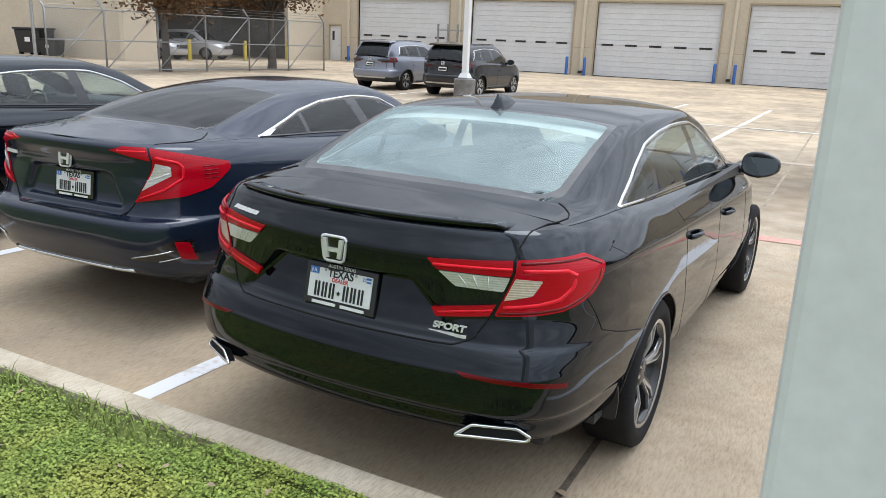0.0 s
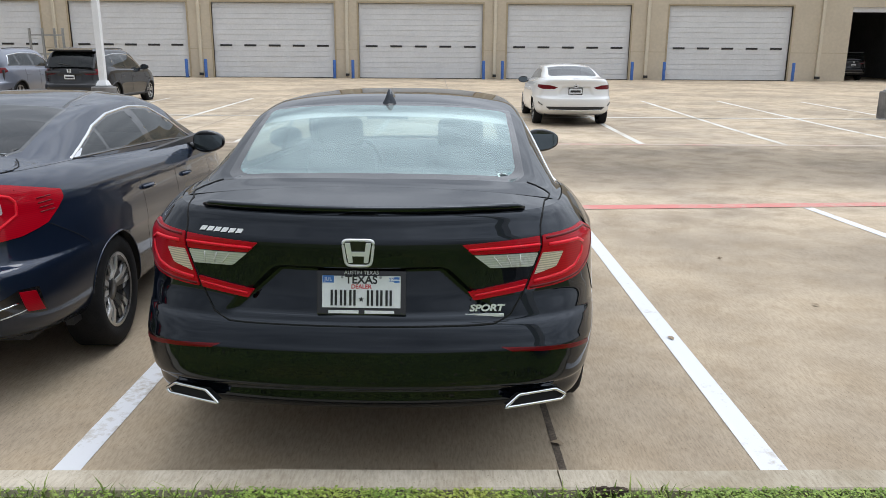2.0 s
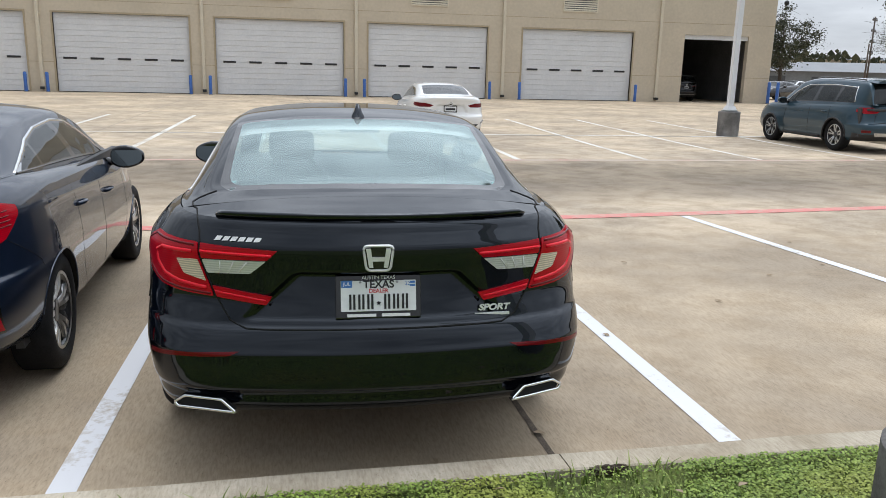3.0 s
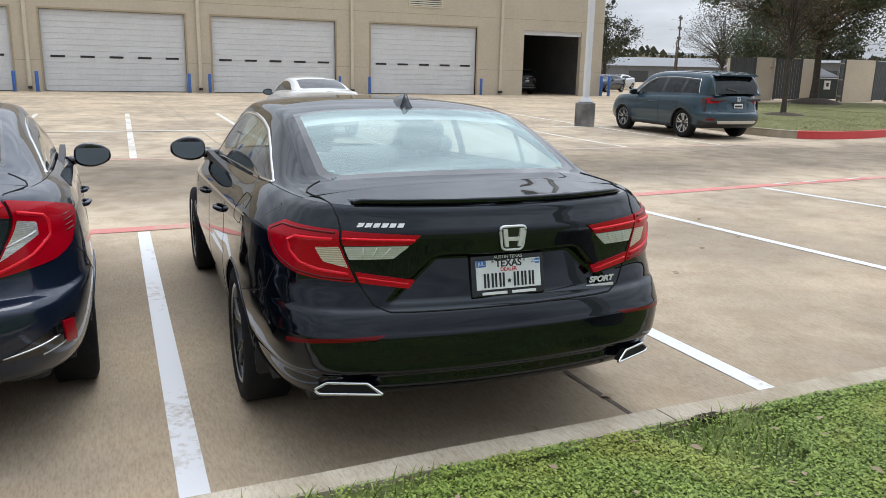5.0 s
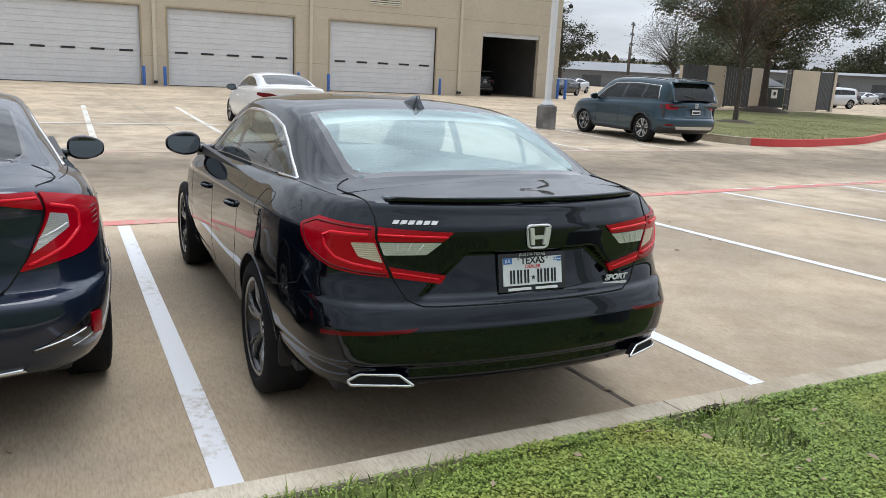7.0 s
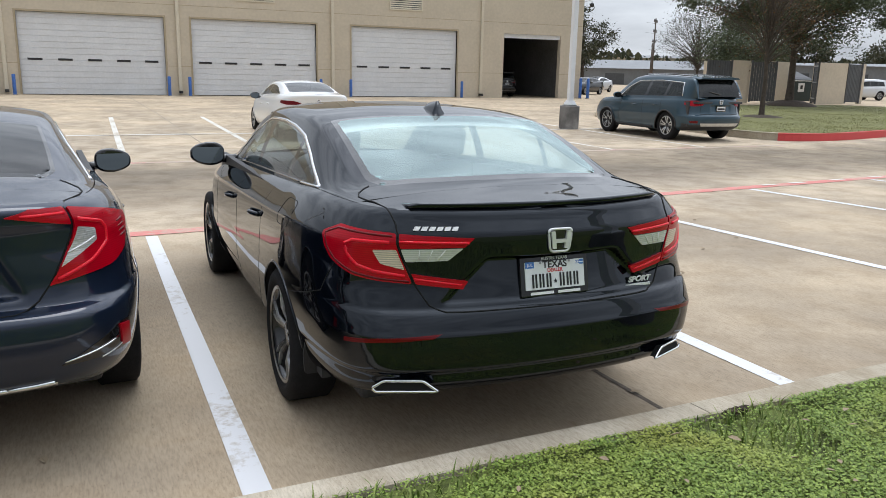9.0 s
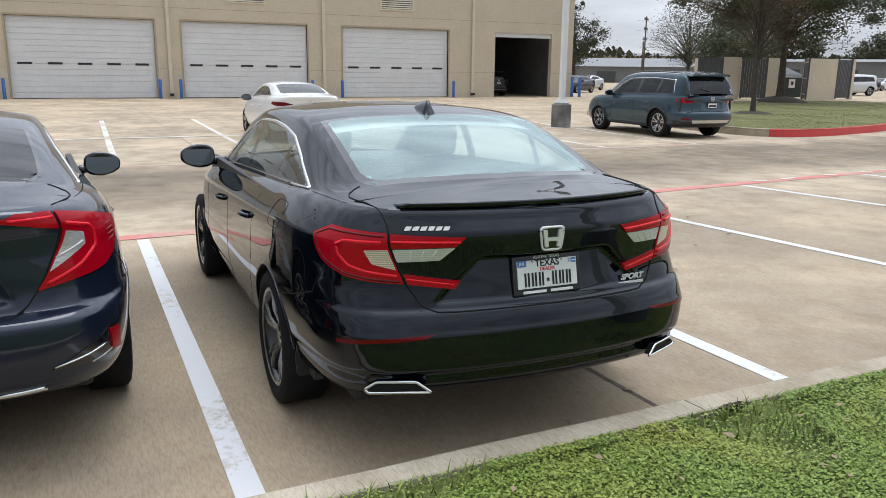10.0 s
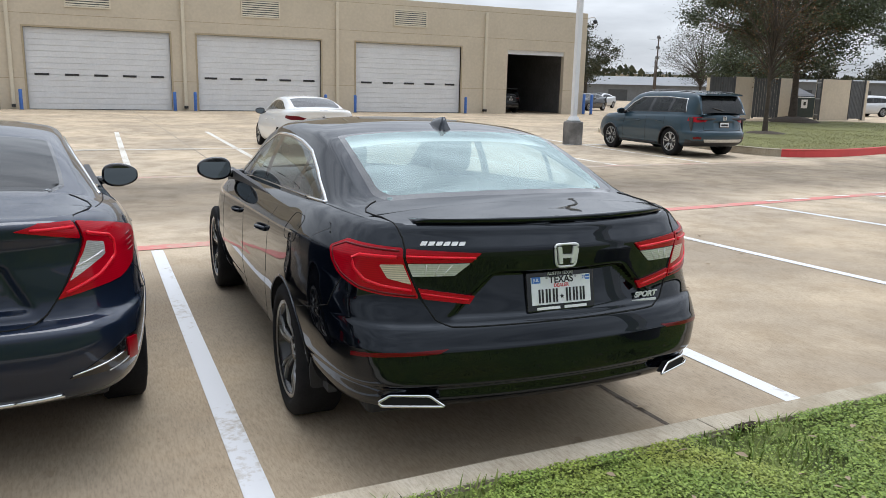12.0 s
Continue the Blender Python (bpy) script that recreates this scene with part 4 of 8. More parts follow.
def build_car(name, label, s, m, paint, glass_rear, glass_side, category="car", fine=True, interior=True, group=""):
    car = thing(name, label, category, m, group)
    sh = Shell(s)
    cab = Cabin(sh, s)
    cab.prepare()
    # lower body
    k = 1.0 if fine else 2.2
    urear = 1.55
    us = np.r_[np.arange(0, urear, 0.0145 * k), np.arange(urear, sh.umax - 1.2, 0.032 * k), np.linspace(sh.umax - 1.2, sh.umax, int(30 / k))]
    us = np.r_[-us[:0:-1], us]
    vs = np.linspace(sh.z0, sh.z1, int((110 if "bow" in s else 62) / k))
    regions = []
    arch = s["arch"]
    for ya in (s["rear_axle"], s["front_axle"]):
        for sgn in (-1, 1):
            uc = sh.at_y(ya)
            pts = []
            for i in range(36):
                t = 2 * math.pi * i / 36
                pts.append((sgn * (uc + arch * math.cos(t)), s["axle_z"] + arch * math.sin(t)))
            regions.append(("arch", pts))
    lamp_regions, plates = [], {}
    for nm, poly, mat, lift, both in s["patches"]:
        lamp_regions.append((nm, poly))
        plates[nm] = (mat, lift)
        if both:
            lamp_regions.append((nm + "#", mirror(poly)))
            plates[nm + "#"] = (mat, lift)
    made = cut_grid(sh, us, vs, regions)
    sh.smooth_tail = True
    for nm, poly in lamp_regions:
        made[nm] = patch_piece(sh, poly, 0.012 if fine else 0.03)
    sh.smooth_tail = False
    body = mesh_ob("body", shell_mesh("body", made["skin"], ref=s["length"] / 2), paint, car, smooth=True)
    for nm, (mat, lift) in plates.items():
        if nm in made:
            mesh_ob(nm.rstrip("#"), shell_mesh(nm.rstrip("#"), made[nm], thick=0.012, lift=lift, ref=s["length"] / 2), mat, car, smooth=True)
    # arch linings and lips
    for ya in (s["rear_axle"], s["front_axle"]):
        for sgn in (-1, 1):
            uc = sh.at_y(ya)
            rim, inner = [], []
            for i in range(0, 37):
                t = math.radians(-38 + 256 * i / 36)
                zr = s["axle_z"] + arch * math.sin(t)
                p = sh.point(sgn * (uc + arch * math.cos(t)), max(zr, sh.z0))
                rim.append(p)
                inner.append(Vector((sgn * (s["track_half"] - 0.22), p.y, p.z)))
            # lining in the near-black that carries the well's shade
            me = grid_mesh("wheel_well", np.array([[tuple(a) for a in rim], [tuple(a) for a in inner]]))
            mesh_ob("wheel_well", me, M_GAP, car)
            part("arch_lip", tube(bmesh.new(), rim, s.get("lip", 0.006), 6), s.get("lip_mat", paint), car, smooth=True)
    # deck and bonnet
    for nm, y0, y1 in (("boot_deck", float(sh.yr(sh.z1)) + 0.002, cab.y0 + s.get("deck_under", 0.06)), ("bonnet", cab.y1 - 0.08, float(sh.yf(sh.z1)) - 0.003)):
        if y1 - y0 < 0.02:
            continue
        n = int((14 if y1 - y0 > 0.15 else 5) / (1 if fine else 1.5)) + 6
        ys = y0 + (y1 - y0) * (np.linspace(0, 1, n) ** (1.8 if nm == "boot_deck" else 1))
        if nm == "bonnet":
            ys = y0 + (y1 - y0) * (1 - (1 - np.linspace(0, 1, n)) ** 1.8)
        rows = []
        for y in ys:
            h = sh.top_half(y)
            xx = h * np.sin(np.linspace(-1, 1, 41) * math.pi / 2)
            zz = sh.belt(y) + sh.crown(y) * (1 - np.clip(np.abs(xx) / max(h, 1e-4), 0, 1) ** 2.4)
            rows.append(np.stack([xx, np.full_like(xx, y), zz], -1))
        mesh_ob(nm, grid_mesh(nm, np.array(rows)), paint, car, smooth=True)
    # cabin
    ys = np.linspace(cab.y0, cab.y1, int(150 / k))
    az = np.linspace(-1, 1, int(121 / k) // 2 * 2 + 1)
    cregs, cm = [], {}
    for nm, poly, mat, lift, both in s["panes"]:
        cregs.append((nm, poly))
        cm[nm] = (mat, lift)
        if both:
            mp = [(a, -b) for a, b in poly[::-1]]
            cregs.append((nm + "#", mp))
            cm[nm + "#"] = (mat, lift)
    made = cut_grid(cab, ys, az, cregs)
    roof = mesh_ob("roof", shell_mesh("roof", made["skin"], ref=s["length"] / 2), paint, car, smooth=True)
    for nm, (mat, lift) in cm.items():
        if nm in made:
            g = {"rear": glass_rear, "side": glass_side}.get(mat, mat)
            ob = mesh_ob(nm.rstrip("#"), shell_mesh(nm.rstrip("#"), made[nm], ref=s["length"] / 2), g, car, smooth=True)
            if mat in ("rear", "side"):
                ob.visible_shadow = False
    # tub, seats and dashboard
    if interior:
        zc, hw = s["floor_z"], s["track_half"] - 0.16
        yb, yw = cab.y0 + 0.30, cab.y1 - 0.45
        bm = bmesh.new()
        box(bm, -hw, hw, yb - 0.05, yw + 0.3, zc - 0.05, zc)
        zb = float(sh.belt(1.4)) - 0.05
        for sg in (-1, 1):
            box(bm, *sorted((sg * (hw + 0.02), sg * (hw + 0.06))), yb - 0.1, yw + 0.35, zc - 0.05, zb)
        part("cabin_tub", bm, M_DASH, car)
        part("parcel_shelf", box(bmesh.new(), -hw * 0.92, hw * 0.92, cab.y0 - 0.02, yb + 0.12, zb - 0.06, zb - 0.0, 0.015), M_DASH, car)
        bm = box(bmesh.new(), -hw, hw, yw - 0.1, yw + 0.42, zc, float(sh.belt(yw)) + 0.02, 0.06)
        part("dashboard", bm, M_DASH, car, smooth=True)
        for x in (-0.36, 0.36):
            seat(car, x, s["seat_y"], zc + 0.10, 0.50)
        for x in (-0.44, 0.0, 0.44):
            seat(car, x, s["seat_y"] - 0.82, zc + 0.04, 0.46, False)
        bm = bmesh.new()
        pts = [(-0.36 + 0.18 * math.cos(t), 0.05 * math.sin(t), 0.175 * math.sin(t)) for t in np.linspace(0, 2 * math.pi, 25)[:-1]]
        tube(bm, pts, 0.014, 6, closed=True)
        part("steering_wheel", bm, M_DASH, car, smooth=True, m=pose(0, s["seat_y"] + 0.48, zc + 0.60))
        ly, la = np.meshgrid(np.linspace(cab.y0 + 0.82, cab.y1 - 1.12, 24), np.linspace(-0.47, 0.47, 21), indexing="ij")
        X, Y, Z = cab(ly, la)
        mesh_ob("roof_lining", grid_mesh("roof_lining", np.stack([X, Y, Z - 0.035], -1)), M_LINING, car, smooth=True)
    # wheels
    for ya in (s["rear_axle"], s["front_axle"]):
        for sgn in (-1, 1):
            wheel(car, sgn * (s["track_half"] - s["tyre_w"] / 2), ya, s["wheel_r"], s["wheel_r"], s["tyre_w"], s["rim_r"], sgn, s["spokes"], s["m_face"], s["m_dark"])
    part("underbody", box(bmesh.new(), -s["track_half"] + 0.2, s["track_half"] - 0.2, 0.35, s["length"] - 0.35, s["rows"][0][0] + 0.01, s["rows"][0][0] + 0.12, 0.03), M_PLASTIC, car)
    for sgn in (-1, 1):
        # door mirror
        my, mz = s["mirror"]
        mx = s["mirror_x"]
        mir = thing("door_mirror", "", "", pose(sgn * mx, my, mz))
        mir.parent = car
        bm = bmesh.new()
        bmesh.ops.create_uvsphere(bm, u_segments=20, v_segments=12, radius=1)
        for v in bm.verts:
            c = v.co
            c.x = math.copysign(abs(c.x) ** 0.75, c.x) * 0.125
            c.z = math.copysign(abs(c.z) ** 0.7, c.z) * 0.088 * (1 - 0.28 * max(0.0, sgn * c.x / 0.125))
            c.y = max(c.y * 0.10, -0.035)
        part("mirror_housing", bm, s.get("mirror_mat", paint), mir, smooth=True)
        bm = bmesh.new()
        bmesh.ops.create_circle(bm, cap_ends=True, segments=28, radius=1)
        for v in bm.verts:
            v.co = Vector((math.copysign(abs(v.co.x) ** 0.75, v.co.x) * 0.112, -0.037, math.copysign(abs(v.co.y) ** 0.7, v.co.y) * 0.074 * (1 - 0.28 * max(0.0, sgn * v.co.x))))
        bmesh.ops.recalc_face_normals(bm, faces=bm.faces)
        part("mirror_glass", bm, M_MIRROR, mir, m=pose(0, -0.004, 0, -7, 0, 0))
        part("mirror_arm", cyl(bmesh.new(), (-sgn * 0.22, 0.02, -0.05), (-sgn * 0.06, 0.0, -0.03), 0.035, 0.03, 10), M_TRIM, mir, smooth=True)
        for hy, hz in s.get("handles", ()):
            u = sh.at_y(hy)
            a = sh.point(sgn * (u - 0.09), hz, 0.012)
            b = sh.point(sgn * (u + 0.09), hz, 0.012)
            bm = bmesh.new()
            tube(bm, [sh.point(sgn * (u - 0.10), hz, -0.005), a, sh.point(sgn * u, hz + 0.002, 0.034), b, sh.point(sgn * (u + 0.10), hz, -0.005)], 0.014, 8)
            part("door_handle", bm, s.get("handle_mat", paint), car, smooth=True)
    return car, sh, cab


M_MIRROR = plain("mirror_glass", (0.13, 0.15, 0.16), 0.02, metal=1.0, vary=0)


# ---- the cars' shapes ----
SPOKE_TWIST = [(-0.04, 0.10, 0.0125), (0.06, -0.22, 0.006)]
M_BADGE = plain("brushed_badge_metal", (0.80, 0.80, 0.81), 0.30, metal=0.45, vary=0)
M_WHEELBLACK = plain("gloss_black_alloy", (0.012, 0.012, 0.013), 0.25, coat=0.5, vary=0)
SPOKE_FIVE = [(-0.10, -0.20, 0.022), (0.10, 0.20, 0.022)]

LAMP_OUT = rounded([(0.697, 1.008), (0.84, 1.013), (0.965, 1.019), (1.090, 0.980), (1.050, 0.930), (0.985, 0.884), (0.92, 0.858), (0.835, 0.830), (0.74, 0.816), (0.612, 0.807)], 0.012)
LAMP_TOP = rounded([(0.382, 0.991), (0.685, 1.006), (0.662, 0.950), (0.414, 0.955)], 0.004)
LAMP_CLEAR = rounded([(0.418, 0.951), (0.660, 0.946), (0.638, 0.895), (0.476, 0.901)], 0.006)
LAMP_LOW = rounded([(0.394, 0.816), (0.617, 0.849), (0.599, 0.807), (0.415, 0.783)], 0.004)
LAMP_BULB = rounded([(0.676, 0.945), (0.762, 0.940), (0.730, 0.886), (0.641, 0.864)], 0.006)
REFLECT = [(0.515, 0.620), (0.555, 0.603), (0.74, 0.592), (0.93, 0.572), (0.925, 0.590), (0.75, 0.608)]

ACCORD = dict(
    length=4.88, round_rear=10.0, round_front=3.8, rear_axle=1.11, front_axle=3.94, axle_z=0.34, arch=0.385, swell=0.024, track_half=0.960, tyre_w=0.235, wheel_r=0.336, rim_r=0.245,
    rows=[(0.24, 0.50, 0.80, 4.70), (0.30, 0.26, 0.86, 4.78), (0.345, 0.10, 0.885, 4.80), (0.37, 0.060, 0.895, 4.82), (0.40, 0.042, 0.903, 4.84), (0.440, 0.036, 0.910, 4.85), (0.452, 0.030, 0.912, 4.855),
          (0.462, 0.010, 0.915, 4.86), (0.52, 0.000, 0.924, 4.87), (0.56, -0.002, 0.929, 4.88), (0.608, -0.002, 0.932, 4.88), (0.622, 0.004, 0.932, 4.88), (0.66, 0.016, 0.931, 4.87), (0.690, 0.028, 0.929, 4.855),
          (0.698, 0.033, 0.929, 4.85), (0.707, 0.048, 0.929, 4.845), (0.75, 0.050, 0.928, 4.83), (0.81, 0.052, 0.925, 4.79), (0.90, 0.050, 0.921, 4.72), (0.965, 0.044, 0.914, 4.65), (0.98, 0.043, 0.906, 4.63), (1.00, 0.044, 0.893, 4.60),
          (1.03, 0.056, 0.871, 4.55), (1.06, 0.070, 0.845, 4.50), (1.082, 0.078, 0.818, 4.46), (1.095, 0.090, 0.790, 4.42)],
    bow=[(0.24, 0.15), (0.60, 0.16), (0.70, 0.19), (0.80, 0.25), (1.00, 0.29), (1.095, 0.31)],
    belt=[(0.0, 1.095), (0.35, 1.101), (0.75, 1.105), (1.3, 1.075), (2.2, 1.035), (3.2, 0.995), (3.8, 0.965), (4.4, 0.87), (4.9, 0.74)],
    sill=[(0.0, 0.24), (0.6, 0.24), (1.0, 0.21), (1.6, 0.20), (3.4, 0.20), (4.9, 0.22)], crown=[(0.0, 0.0), (0.15, 0.013), (0.3, 0.028), (0.62, 0.060), (1.0, 0.06), (3.6, 0.05), (4.8, 0.05)],
    recess=[(0, 0.300, 0.735, 0.893, 0.050, 0.030, -1.05)], recess_lean=0.72, flare=0.012, fillet=0.035, drop_share=0.6, deck_under=0.0,
    roof=[(0.42, 1.098), (0.545, 1.158), (0.72, 1.222), (0.95, 1.306), (1.15, 1.372), (1.36, 1.427), (1.7, 1.458), (2.2, 1.463), (2.6, 1.452), (2.9, 1.395), (3.3, 1.225), (3.78, 1.005)],
    roof_half=[(0.42, 0.670), (0.9, 0.662), (1.36, 0.648), (2.0, 0.640), (2.7, 0.630), (3.1, 0.66), (3.78, 0.76)],
    base_half=[(0.42, 0.760), (0.6, 0.790), (0.8, 0.820), (1.1, 0.828), (1.6, 0.832), (2.4, 0.830), (3.2, 0.81), (3.78, 0.79)], roof_drop=0.05,
    floor_z=0.32, seat_y=2.25, mirror=(3.42, 1.035), mirror_x=0.995, handles=((1.72, 0.90), (2.66, 0.90)),
    m_face=M_ALLOY, m_dark=M_WHEELBLACK, spokes=SPOKE_TWIST, mirror_mat=M_TRIM,
    patches=[("tail_lamp", LAMP_OUT, M_RED, 0.006, True), ("lid_lamp", LAMP_TOP, M_RED, 0.006, True), ("reversing_lamp", LAMP_CLEAR, M_CLEAR, 0.005, True),
             ("lower_lamp", LAMP_LOW, M_RED, 0.010, True), ("indicator_lamp", LAMP_BULB, M_AMBER, 0.0085, True), ("reflector", REFLECT, M_DEEPRED, 0.002, True)],
    panes=[("window_surround", rounded([(0.67, -0.478), (0.575, -0.435), (0.535, -0.25), (0.520, 0.0), (0.535, 0.25), (0.575, 0.435), (0.67, 0.478), (1.365, 0.468), (1.325, 0.22), (1.315, 0.0), (1.325, -0.22), (1.365, -0.468)], 0.02), M_TRIM, 0, False),
           ("rear_window", rounded([(0.70, -0.447), (0.625, -0.415), (0.585, -0.20), (0.580, 0.0), (0.585, 0.20), (0.625, 0.415), (0.70, 0.447), (1.325, 0.448), (1.300, 0.22), (1.292, 0.0), (1.300, -0.22), (1.325, -0.448)], 0.03), "rear", 0, False),
           ("windscreen_surround", rounded([(2.66, -0.47), (2.66, 0.47), (3.77, 0.48), (3.77, -0.48)], 0.05), M_TRIM, 0, False),
           ("windscreen", rounded([(2.70, -0.44), (2.70, 0.44), (3.72, 0.45), (3.72, -0.45)], 0.08), "rear", 0, False),
           ("pillar_trim", [(0.89, 0.952), (0.99, 0.87), (1.10, 0.805), (1.236, 0.738), (1.5, 0.648), (1.82, 0.605), (2.1, 0.588), (2.55, 0.585), (2.9, 0.648), (3.2, 0.775), (3.55, 0.952)], M_TRIM, 0, True),
           ("quarter_window", [(0.95, 0.940), (1.06, 0.850), (1.236, 0.756), (1.45, 0.678), (1.47, 0.940)], "side", 0, True),
           ("rear_door_window", [(1.52, 0.940), (1.505, 0.660), (1.82, 0.618), (2.1, 0.602), (2.32, 0.600), (2.35, 0.940)], "side", 0, True),
           ("front_door_window", [(2.47, 0.940), (2.43, 0.600), (2.60, 0.602), (2.9, 0.665), (3.2, 0.79), (3.45, 0.940)], "side", 0, True)])


def upper_z(sh, cab, x, y):
    """Height of the painted upper body at x, y behind the cabin."""
    if y <= cab.y0:
        return float(sh.deck_z(np.array(x), np.array(y))) + 0.001
    a = np.linspace(0, 1, 300)
    X, _, Z = cab(np.full(300, y), a)
    return float(np.interp(x, X, Z))


def accord_details(car, sh, cab, rear_marks=True):
    # boot lid gaps
    line = [(0.80, 1.093), (0.76, 1.078), (0.715, 1.042), (0.691, 1.006), (0.606, 0.808), (0.552, 0.724), (0.520, 0.706), (0.490, 0.698), (0.42, 0.696), (0.0, 0.696)]
    for sg in (-1, 1):
        seam(sh, [(sg * a, b) for a, b in line], 0.0038, M_GAP, car, "boot_gap")
        pts = [tuple(sh.point(sg * 0.80, 1.093))]
        for x, y in along([(0.690, 0.375), (0.712, 0.43), (0.722, 0.49), (0.705, 0.545), (0.672, 0.585), (0.640, 0.605)], 0.02):
            pts.append((sg * x, y, upper_z(sh, cab, x, y) + 0.0005))
        part("deck_gap", tube(bmesh.new(), pts, 0.0034, 5), M_GAP, car, smooth=True)
        # bumper to wing gap, door gaps, fuel flap
        seam(sh, [(sg * 0.95, 0.862), (sg * 1.10, 0.730), (sg * 1.25, 0.700), (sg * sh.at_y(0.80), 0.645)], 0.0024, M_GAP, car, "bumper_gap")
        if sg < 0:
            seam(sh, [(-a, b) for a, b in rounded([(1.62, 1.035), (1.86, 1.045), (1.90, 0.925), (1.66, 0.915)], 0.05)], 0.0018, M_GAP, car, "fuel_flap_gap")
        for pts in ([(1.50, 1.06), (1.54, 0.95), (1.56, 0.85), (1.58, 0.70), (1.64, 0.52), (1.80, 0.30)], [(2.40, 1.05), (2.41, 0.8), (2.44, 0.30)], [(3.42, 1.02), (3.40, 0.8), (3.30, 0.32)], [(1.80, 0.30), (2.5, 0.285), (3.30, 0.30)]):
            seam(sh, [(sg * sh.at_y(a), b) for a, b in pts], 0.0022, M_GAP, car, "door_gap", out=-0.001)
        tr = [(0.885, 0.945), (0.98, 0.868), (1.10, 0.800), (1.236, 0.732), (1.5, 0.641), (1.82, 0.598), (2.1, 0.580), (2.55, 0.577), (2.9, 0.641), (3.2, 0.767), (3.5, 0.93)]
        seam(cab, [(a, sg * b) for a, b in tr], 0.0105, M_CHROME, car, "chrome_window_trim", out=-0.005, n=8)
        seam(cab, [(0.89, sg * 0.955), (1.24, sg * 0.962)], 0.007, M_CHROME, car, "chrome_sill_trim", out=0.001)
        seam(cab, [(1.24, sg * 0.962), (3.5, sg * 0.962)], 0.006, M_TRIM, car, "window_sill_trim", out=0.001)
        # red light guides inside the lamp: one drawn round the bulb, one along its rim
        sh.smooth_tail = True
        seam(sh, [(sg * a, b) for a, b in ((0.705, 0.972), (0.85, 0.970), (0.885, 0.955), (0.87, 0.915), (0.82, 0.873), (0.75, 0.853), (0.640, 0.838))], 0.0085, M_REDTUBE, car, "light_guide", out=0.003, n=8, step=0.02)
        seam(sh, [(sg * a, b) for a, b in ((0.705, 0.996), (0.86, 1.001), (0.965, 1.004), (1.055, 0.976), (1.015, 0.925), (0.95, 0.884), (0.84, 0.842), (0.74, 0.826), (0.625, 0.817))], 0.006, M_DEEPRED, car, "lamp_rim", out=0.003, n=8, step=0.02)
        for nm, pts in (("lid_lamp_bar", ((0.400, 0.972), (0.672, 0.976))), ("lower_lamp_bar", ((0.418, 0.800), (0.606, 0.828)))):
            seam(sh, [(sg * a, b) for a, b in pts], 0.006, M_REDTUBE, car, nm, out=0.006, n=8, step=0.02)
        # ribs of the reversing lamp's reflector
        for f in (0.25, 0.5, 0.75):
            seam(sh, [(sg * (0.44 + 0.20 * f), 0.944), (sg * (0.485 + 0.14 * f), 0.903)], 0.0022, M_SATIN, car, "lamp_rib", out=0.006)
        sh.smooth_tail = False
        # mud flap behind the rear wheel
        bm = prism(bmesh.new(), rounded([(0.80, 0.24), (0.915, 0.24), (0.925, 0.34), (0.915, 0.44), (0.87, 0.44), (0.82, 0.32)], 0.02), 0.0, 0.012)
        for v in bm.verts:
            v.co = Vector((sg * v.co.x, 0.700 + v.co.y - 0.18 * (v.co.z - 0.35), v.co.z + 0.02))
        bmesh.ops.recalc_face_normals(bm, faces=bm.faces)
        part("mud_flap", bm, M_PLASTIC, car)
        # exhaust finisher
        ex = thing("exhaust_tip", "", "", pose(sg * 0.655, 0.098, 0.400, 0, sg * 2, sg * 27))
        ex.parent = car
        o = rounded([(-0.135 * sg, -0.021), (0.120 * sg, -0.023), (0.135 * sg, -0.006), (0.085 * sg, 0.023), (-0.075 * sg, 0.023)], 0.008)
        if sg < 0:
            o = o[::-1]
        part("finisher_ring", tube(bmesh.new(), [(a, 0.0, b) for a, b in o], 0.0065, 8, closed=True), M_CHROME, ex, "bright chrome ring", smooth=True)
        part("finisher_throat", prism(bmesh.new(), [(a * 0.92, b * 0.85) for a, b in o], 0.004, 0.03), M_GAP, ex)
        i = [(a * 0.78, b * 0.62) for a, b in o]
        part("inner_ring", tube(bmesh.new(), [(a, 0.008, b) for a, b in i], 0.004, 6, closed=True), M_GUN, ex, smooth=True)
        seam(sh, [(sg * sh.at_y(1.62), 0.262), (sg * sh.at_y(3.4), 0.262)], 0.010, M_TRIM, car, "sill_trim", out=0.004)
    # lip spoiler
    bm = bmesh.new()
    rows = []
    for x in np.linspace(-0.60, 0.60, 45):
        y = sh.deck_edge(x) + 0.035
        h = sh.top_half(max(y + 0.05, 0.15))
        z = float(sh.belt(y)) + float(sh.crown(y)) * (1 - min(1, abs(x) / h) ** 2.4)
        e = min(1.0, (0.62 - abs(x)) / 0.05)
        rows.append([bm.verts.new(p) for p in ((x, y + 0.085, z + 0.002), (x, y + 0.02, z + 0.008 * e + 0.002), (x, y - 0.040, z + 0.020 * e), (x, y - 0.047, z + 0.012 * e), (x, y - 0.020, z - 0.014), (x, y + 0.02, z - 0.016))])
    for A, B in zip(rows, rows[1:]):
        for j in range(5):
            bm.faces.new((A[j], B[j], B[j + 1], A[j + 1]))
    bm.faces.new(rows[0])
    bm.faces.new(rows[-1][::-1])
    bmesh.ops.recalc_face_normals(bm, faces=bm.faces)
    part("lip_spoiler", bm, M_BLACK, car, smooth=True)
    # bright edge of the valance
    seam(sh, [(-0.53, 0.452), (0, 0.450), (0.53, 0.452)], 0.0035, M_TRIM, car, "valance_strip", out=0.0)
    # aerial
    bm = bmesh.new()
    zt = float(cab.top(np.array(1.47)))
    rr = []
